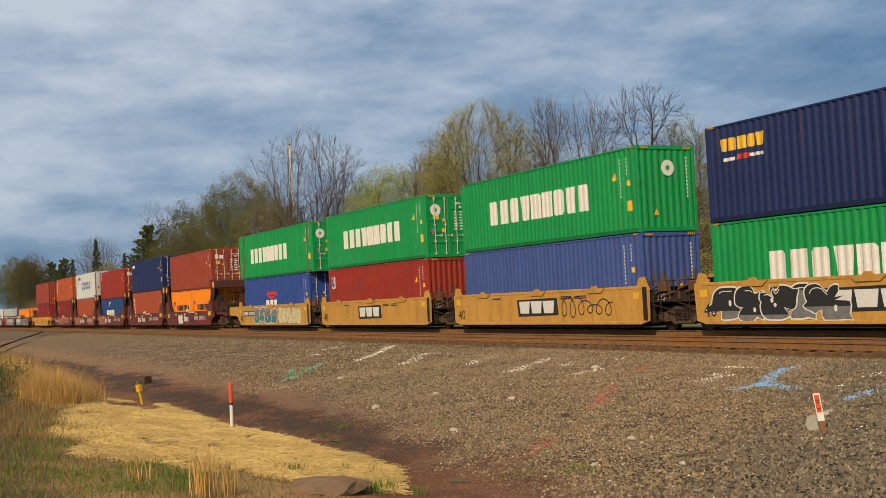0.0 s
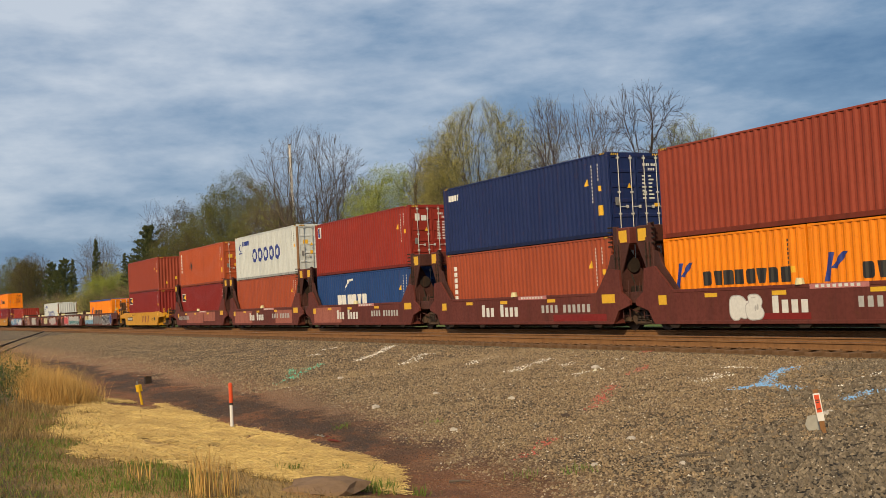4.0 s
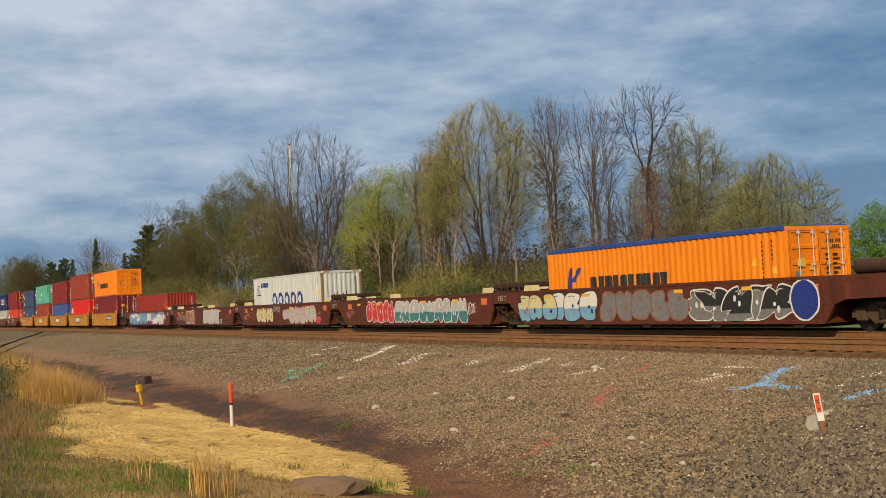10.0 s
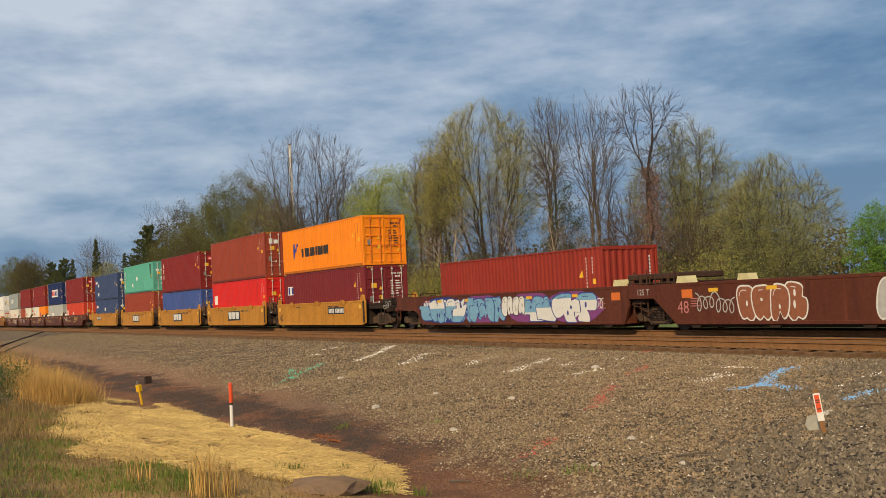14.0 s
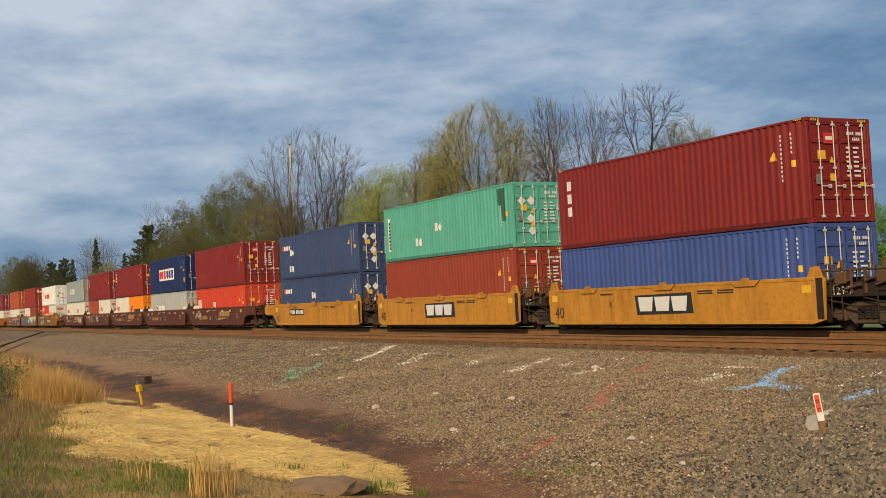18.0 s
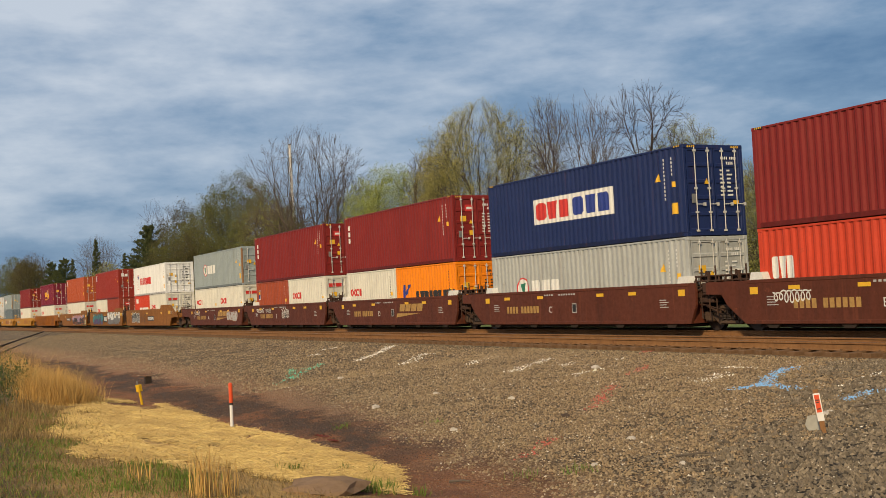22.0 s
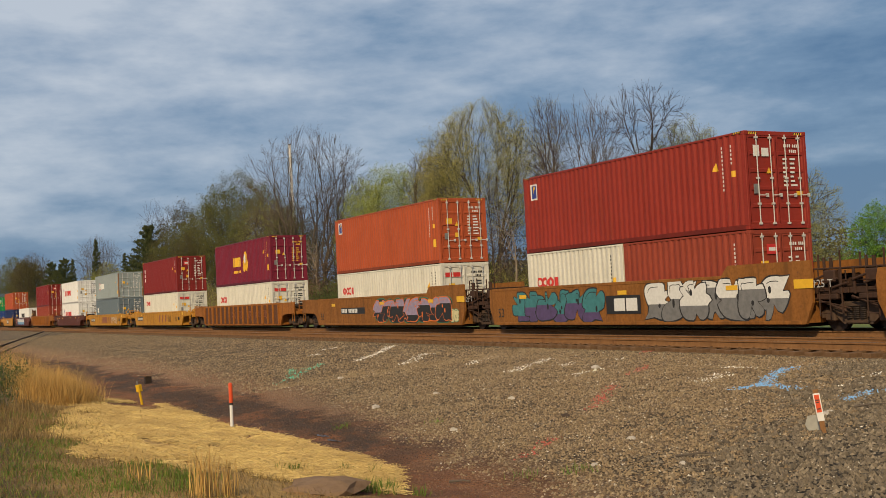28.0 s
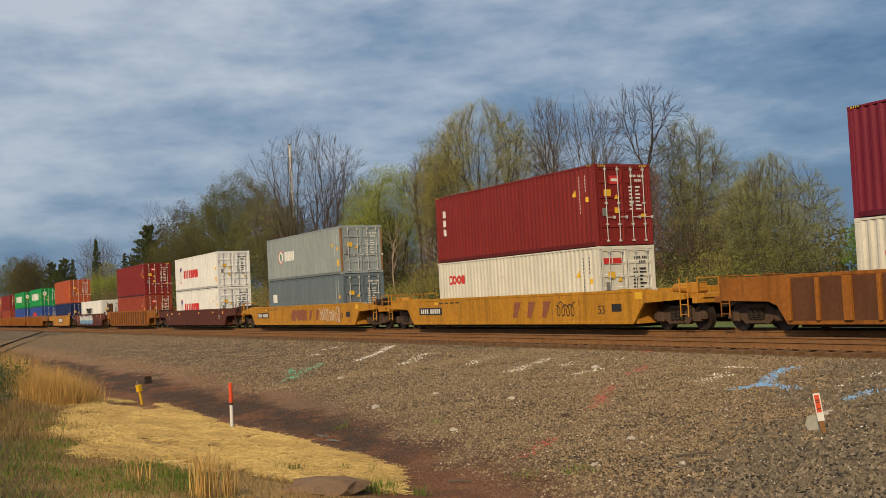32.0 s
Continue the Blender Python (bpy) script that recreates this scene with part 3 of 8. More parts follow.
def container(label, size, h, col, end="door", marks=(), group="containers on the train", band=None, idcol="w", hazard=True, rods=None):
    """A freight container; its left lower edge at x = 0, centred on y = 0."""
    L = LEN[size]
    c = thing("shipping_container", label, "shipping container", group)
    mat = cmat(col)
    key = (size, h)
    z0, z1 = 0.155, h - 0.06
    part("side_panel", shared(("near", key), lambda: sheet(0.10, L - 0.10, z0, z1, lambda x, d, z: (x, -CW + 0.005 + d, z)).data("side_panel")), mat, c)
    part("side_panel", shared(("back", key), lambda: sheet(0.10, L - 0.10, z0, z1, lambda x, d, z: (L - x, CW - 0.005 - d, z)).data("side_panel")), mat, c)
    part("roof", shared(("roof", key), lambda: sheet(0.10, L - 0.10, -CW + 0.02, CW - 0.02, lambda x, d, y: (x, y, h - 0.012 - d * 0.5)).data("roof")), mat, c)
    part("floor", shared(("floor", key), lambda: Mesh().box(0.1, L - 0.1, -CW + 0.03, CW - 0.03, 0.10, 0.15).data("floor")), BLACKST, c)
    for s in (-1, 1):
        part("top_rail", shared(("toprail", key), lambda: Mesh().chamfer(0.1, L - 0.1, -0.03, 0.03, h - 0.068, h - 0.006, 0.008).data("top_rail")), mat, c, at=(0, s * (CW - 0.031), 0))
        part("bottom_rail", shared(("botrail", key), lambda: Mesh().chamfer(0.1, L - 0.1, -0.024, 0.024, 0.012, 0.158, 0.008).data("bottom_rail")), railmat(col), c, at=(0, s * (CW - 0.026), 0))
    posts = [0.082, L - 0.082] if size != 45 else [0.082, 0.762 + 0.082, L - 0.762 - 0.082, L - 0.082]
    pm, cm = shared(("post", h), lambda: post_mesh(h)), shared("casting", casting_mesh)
    worn = paint("rusted_post", (0.27, 0.15, 0.075), 0.8, 0.7, 0.8) if col in ("pale", "grey") else mat
    for px in posts:
        for s in (-1, 1):
            post = part("corner_post", pm, worn if px > L - 0.2 and size != 45 else mat if size != 45 else paint("rust_brown_post", (0.15, 0.065, 0.035), 0.8, 0.6, 0.6) if px in posts[1:3] else mat, c, at=(px, s * (CW - 0.049 + (0.002 if size == 45 and px in posts[1:3] else 0)), 0))
            for zc in (0.0, h - 0.118):
                part("corner_casting", cm, mat, post, at=(0, s * -0.032, zc))
    # far (trailing) end: plain corrugated wall; leading end: doors or a wall
    wall = shared(("wall", h), lambda: sheet(-CW + 0.1, CW - 0.1, 0.16, h - 0.1, lambda y, d, z: (-d, y, z)).data("end_wall"))
    part("end_wall", wall, mat, c, at=Matrix.Translation((0.02, 0, 0)) @ Matrix.Rotation(math.pi, 4, "Z"))
    sill = shared(("sill", h), lambda: Mesh().chamfer(-0.06, 0, -CW + 0.1, CW - 0.1, 0.015, 0.165, 0.008).data("end_sill"))
    head = shared(("head", h), lambda: Mesh().chamfer(-0.06, 0, -CW + 0.1, CW - 0.1, h - 0.135, h - 0.005, 0.008).data("end_header"))
    for px in (L - 0.005, 0.065):
        part("end_sill", sill, mat, c, at=(px, 0, 0))
        part("end_header", head, mat, c, at=(px, 0, 0))
    seed = sum(map(ord, label)) + int(L * 7)
    r = random.Random(seed)
    if end == "door":
        wd = CW - 0.1
        dm, rm = shared(("door", h), lambda: door_mesh(h, CW - 0.1)), shared(("rod", h), lambda: rod_mesh(h))
        for k in (0, 1):
            d = part("door", dm, mat, c, at=(L - 0.012, -wd if k == 0 else 0, 0))
            for q in (0.30, 0.78):
                part("locking_rod", rm, rods or ROD, d, at=(0, wd * q, 0))
        mk = Mesh()

        def bar(y0, y1, za, zb):
            mk.face([(L - 0.008, y0, za), (L - 0.008, y1, za), (L - 0.008, y1, zb), (L - 0.008, y0, zb)])
        for i in range(8):
            bar(0.30 + 0.075 * i + (0.06 if i > 3 else 0), 0.35 + 0.075 * i + (0.06 if i > 3 else 0), h - 0.47, h - 0.38)
        for i in range(4):
            bar(0.52 + 0.075 * i, 0.57 + 0.075 * i, h - 0.63, h - 0.54)
        for i in range(7):
            z = h - 0.85 - 0.13 * i
            bar(0.24, 0.24 + r.uniform(0.10, 0.2), z, z + 0.055)
            bar(0.52, 0.52 + r.uniform(0.12, 0.3), z, z + 0.055)
        tagged(part("door_marking", mk, PAINTS[idcol], c), kind="stuff")
        for i, (y, z, w_, h_) in enumerate(((-0.85, h - 1.15, 0.30, 0.24), (-0.42, h - 1.25, 0.2, 0.18), (-0.42, h - 1.75, 0.2, 0.2), (0.72, h - 1.9, 0.24, 0.12))):
            if r.random() < 0.7 or i == 1:
                part("placard", Mesh().face([(L - 0.007, y, z), (L - 0.007, y + w_, z), (L - 0.007, y + w_ / (2 if i == 1 else 1), z + h_)] + ([] if i == 1 else [(L - 0.007, y, z + h_)])), YELP, c, "yellow warning placard")
        part("vent", Mesh().box(L - 0.012, L + 0.01, -0.95, -0.75, 1.05, 1.33), GREYP, c, "grey ventilator plate")
    else:
        part("end_wall", wall, mat, c, at=(L - 0.02, 0, 0))
        mk = Mesh()
        for i in range(11):
            mk.face([(L - 0.012, 0.82, h - 0.45 - 0.13 * i), (L - 0.012, 0.88, h - 0.45 - 0.13 * i), (L - 0.012, 0.88, h - 0.36 - 0.13 * i), (L - 0.012, 0.82, h - 0.36 - 0.13 * i)])
        tagged(part("end_marking", mk, PAINTS[idcol], c), kind="stuff")
        part("placard", Mesh().face([(L - 0.011, -0.62, 0.55), (L - 0.011, -0.40, 0.55), (L - 0.011, -0.51, 0.8)]), YELP, c, "yellow warning triangle")
        if col != "green":
            part("placard", Mesh().face([(L - 0.011, 0.22, 0.9), (L - 0.011, 0.42, 0.9), (L - 0.011, 0.42, 1.15), (L - 0.011, 0.22, 1.15)]), YELP, c, "yellow warning placard")
    xf = L - 0.006
    if col == "green":
        yc, zc = (-0.72, h - 0.72) if end == "door" else (0.05, h - 0.75)
        part("emblem", Mesh().face([(xf, yc + 0.27 * math.cos(2 * math.pi * k / 20), zc + 0.27 * math.sin(2 * math.pi * k / 20)) for k in range(20)]), WHITEP, c, "round white emblem")
        part("emblem", Mesh().face([(xf + 0.002, yc + (0.14 if k % 2 else 0.06) * math.cos(2 * math.pi * k / 12), zc + (0.14 if k % 2 else 0.06) * math.sin(2 * math.pi * k / 12)) for k in range(12)]), cmat("green"), c)
    if col == "cream" and end == "door":
        tagged(part("company_name", Mesh().face([(xf, -1.02, h - 0.62), (xf, -0.68, h - 0.62), (xf, -0.68, h - 0.42), (xf, -1.02, h - 0.42)]).face([(xf, -0.62, h - 0.62), (xf, -0.2, h - 0.62), (xf, -0.2, h - 0.42), (xf, -0.62, h - 0.42)]), REDP, c), kind="stuff")
    if col in ("slate", "teal") and end == "door":
        for yc, zc in ((-0.80, h - 0.75), (-0.36, h - 0.75), (-0.40, h - 1.45), (-0.36, h - 1.95)):
            part("placard", Mesh().face([(xf, yc - 0.19, zc), (xf, yc, zc - 0.19), (xf, yc + 0.19, zc), (xf, yc, zc + 0.19)]), WHITEP, c, "white diamond placard")
    if col in ("brick", "rust_red", "red", "dark_red") and end == "door":
        if r.random() < 0.6:
            part("badge", Mesh().face([(xf, -0.60, h - 0.72), (xf, -0.18, h - 0.72), (xf, -0.18, h - 0.42), (xf, -0.60, h - 0.42)]), REDP, c, "red lessor badge")
            tagged(part("badge", Mesh().face([(xf + 0.002, -0.52, h - 0.62), (xf + 0.002, -0.26, h - 0.62), (xf + 0.002, -0.26, h - 0.52), (xf + 0.002, -0.52, h - 0.52)]), WHITEP, c), kind="stuff")
        else:
            tagged(part("company_name", Mesh().face([(xf, -0.9, h - 0.75), (xf, -0.66, h - 0.75), (xf, -0.66, h - 0.42), (xf, -0.9, h - 0.42)]).face([(xf, -0.58, h - 0.75), (xf, -0.3, h - 0.75), (xf, -0.3, h - 0.5), (xf, -0.58, h - 0.5)]), WHITEP, c), kind="stuff")
    # upright identity lines near the leading end of the side
    if size != 20:
        polys = column(L - 1.05, h - 1.75, h - 0.35, 0.055, 0.125) + column(L - 0.62, h - 0.95, h - 0.35, 0.055, 0.125)
    else:
        polys = column(L - 0.75, h - 1.5, h - 0.35, 0.055, 0.125)
    tagged(part("side_marking", decal(polys), PAINTS[idcol], c), kind="stuff")
    y_ = [rect(L - 0.62, L - 0.48, h - 1.3, h - 1.12)]
    if r.random() < 0.75 and size != 20:
        y_.append([(L - 1.45, h - 1.05), (L - 1.15, h - 1.05), (L - 1.30, h - 0.78)])
    if r.random() < 0.5 and size != 20:
        y_.append(rect(L - 0.72, L - 0.40, h - 2.15, h - 1.8))
    for q in y_:
        part("placard", decal([q]), YELP, c, "yellow warning placard")
    if h == HC and hazard and size != 20:
        hz = Mesh()
        for i in range(4):
            for xa in (0.12 + 0.075 * i, L - 0.45 + 0.075 * i):
                hz.face([(xa, -CW - 0.001, h - 0.062), (xa + 0.04, -CW - 0.001, h - 0.062), (xa + 0.06, -CW - 0.001, h - 0.012), (xa + 0.02, -CW - 0.001, h - 0.012)])
            for ya in (-1.05 + 0.085 * i, 0.74 + 0.085 * i):
                hz.face([(L - 0.002, ya, h - 0.10), (L - 0.002, ya + 0.045, h - 0.10), (L - 0.002, ya + 0.065, h - 0.035), (L - 0.002, ya + 0.02, h - 0.035)])
        hb = Mesh()
        for xa in (0.10, L - 0.47):
            hb.face([(xa, -CW - 0.0005, h - 0.064), (xa + 0.36, -CW - 0.0005, h - 0.064), (xa + 0.36, -CW - 0.0005, h - 0.010), (xa, -CW - 0.0005, h - 0.010)])
        for ya in (-1.07, 0.72):
            hb.face([(L - 0.0035, ya, h - 0.104), (L - 0.0035, ya + 0.36, h - 0.104), (L - 0.0035, ya + 0.36, h - 0.031), (L - 0.0035, ya, h - 0.031)])
        tagged(part("hazard_backing", hb, BLACKP, c), kind="stuff")
        tagged(part("hazard_stripes", hz, YELP, c, "yellow height warning stripes"), kind="stuff")
    for i, (name, colr, polys) in enumerate(marks):
        tagged(part(name, decal(polys, 0.006 + 0.0015 * i), PAINTS[colr], c), kind="stuff" if name == "company_name" else "")
    return c


# company marks: plain shapes in their colours, (part name, colour, outlines)
def mk_evergreen():
    return [("company_name", "w", word(2.35, 0.98, 7.1, 0.95, 9, 0, 3))]


def mk_name(x, z, w, h, n, col="w", lean=0.0, seed=2):
    return [("company_name", col, word(x, z, w, h, n, lean, seed))]


def ring(x, z, ro, ri, rz=1.0, n=18):
    out = []
    for i in range(n):
        a, b = 2 * math.pi * i / n, 2 * math.pi * (i + 1) / n
        out.append([(x + ri * math.cos(a), z + ri * rz * math.sin(a)), (x + ro * math.cos(a), z + ro * rz * math.sin(a)),
                    (x + ro * math.cos(b), z + ro * rz * math.sin(b)), (x + ri * math.cos(b), z + ri * rz * math.sin(b))])
    return out


def mk_rings(x, z, h, n, gap, col):
    """A name drawn as plain rings."""
    out = []
    for i in range(n):
        rr = ring(x + gap * i, z, h / 2, h / 2 * 0.52, 1.0, 16)
        out += rr
    return [("company_name", col, out)]


def mk_flag(x, z, s=0.4):
    """A lessor's small badge: dark blue plate, white edge, yellow flag."""
    return [("badge", "w", [rect(x, x + s, z, z + s * 1.5)]), ("badge", "b", [rect(x + 0.05, x + s - 0.05, z + 0.06, z + s * 1.5 - 0.05)]),
            ("badge", "y", [[(x + 0.12, z + s * 0.65), (x + 0.12, z + s * 1.2), (x + s - 0.1, z + s * 1.3), (x + s - 0.1, z + s * 1.0)]])]


def mk_upright(x, z0, z1, w, n, col="w"):
    st = (z1 - z0) / n
    return [("company_name", col, [rect(x, x + w, z0 + st * i + st * 0.14, z0 + st * (i + 1) - st * 0.14) for i in range(n)])]


def mk_oocl(x, z, s=1.0):
    out = ring(x + 0.21 * s, z, 0.22 * s, 0.11 * s) + ring(x + 0.62 * s, z, 0.22 * s, 0.10 * s) + ring(x + 1.03 * s, z, 0.22 * s, 0.11 * s)
    out += [rect(x + 1.30 * s, x + 1.58 * s, z - 0.2 * s, z + 0.2 * s)]
    return [("company_name", "r", out)]


def mk_hapag(x, z, s=1.0, n=10):
    m = [("emblem", "b", [[(x, z), (x + 0.22 * s, z), (x + 0.42 * s, z + 0.9 * s), (x + 0.2 * s, z + 0.9 * s)], [(x + 0.3 * s, z + 0.42 * s), (x + 0.75 * s, z + 0.9 * s), (x + 1.0 * s, z + 0.9 * s), (x + 0.5 * s, z + 0.38 * s)]])]
    return m + [("company_name", "k", word(x + 1.5 * s, z + 0.05 * s, 4.3 * s, 0.50 * s, n, 0, 5))]


def mk_crest(x, z, s=1.0):
    return [("emblem", "w", [blob(x, z, 0.42 * s, 0.42 * s, 16)]), ("emblem", "n", [[(x - 0.15 * s, z + 0.2 * s), (x + 0.2 * s, z + 0.24 * s), (x + 0.12 * s, z - 0.3 * s), (x - 0.05 * s, z - 0.25 * s)]]),
            ("emblem", "r", ring(x, z, 0.47 * s, 0.41 * s))] + mk_name(x + 0.7 * s, z - 0.32 * s, 2.1 * s, 0.64 * s, 3, "w", 0, 7)


def mk_haz(x, z):
    return [("placard", "w", [[(x, z - 0.2), (x + 0.2, z), (x, z + 0.2), (x - 0.2, z)], rect(x - 0.55, x - 0.28, z - 0.16, z + 0.2)])]


def C(col, size=40, h=HC, end="door", marks=(), what="", **kw):
    return dict(col=col, size=size, h=h, end=end, marks=list(marks), what=what, **kw)


NICE = dict(green="bright green", blue="blue", steelblue="faded blue", cmablue="royal blue", navy="navy blue", slate="slate blue", red="red", brick="brick red",
            rust_red="rust red", orange_red="orange-red", maroon="maroon", dark_red="dark red", wine="wine red", orange="orange", bright_red="vivid red",
            hot_red="scarlet", white="white", cream="cream", pale="pale grey-white", grey="grey", mid_grey="mid grey", light_grey="light grey", dark_grey="dark blue-grey", teal="teal green")


EG = mk_evergreen
CG = lambda: [("company_name", "w", [rect(3.34, 8.43, 1.05, 2.0)]), ("company_name", "r", word(3.54, 1.2, 2.29, 0.65, 3, 0, 9)), ("company_name", "b", word(5.99, 1.2, 2.29, 0.65, 3, 0, 9))]
YM = lambda h=STD: [("emblem", "r", [rect(1.5, 2.05, 0.6, 0.66), rect(1.5, 1.57, 0.6, 1.9), rect(1.98, 2.05, 0.6, 1.9), rect(1.5, 2.05, 1.84, 1.9)]),
                    ("emblem", "b", [[(1.72, 0.7), (1.84, 0.7), (1.84, 1.25), (1.98, 1.8), (1.57, 1.8), (1.72, 1.25)]])] + mk_name(2.6, 0.95, 4.2, 0.62, 8, "r", 0, 4)
CARU = mk_name(4.2, 1.25, 1.9, 0.62, 4, "y", 0, 6) + mk_name(4.4, 0.8, 1.6, 0.18, 7, "y", 0, 8) + [("emblem", "y", [blob(7.05, 1.75, 0.28, 0.5, 12), blob(6.75, 1.25, 0.3, 0.42, 12), blob(7.3, 1.35, 0.22, 0.5, 12)]), ("emblem", "w", [blob(6.85, 1.72, 0.2, 0.32, 10)])]
COSCO_HI = mk_rings(4.05, 1.50, 0.92, 5, 1.12, "b") + mk_name(1.55, 2.25, 1.5, 0.30, 4, "b", 0, 3) + [("emblem", "b", ring(1.05, 2.15, 0.26, 0.19) + [rect(0.7, 1.4, 1.75, 1.83)])]
COSCO_LO = mk_rings(4.05, 1.42, 0.92, 5, 1.12, "b") + COSCO_HI[1:]

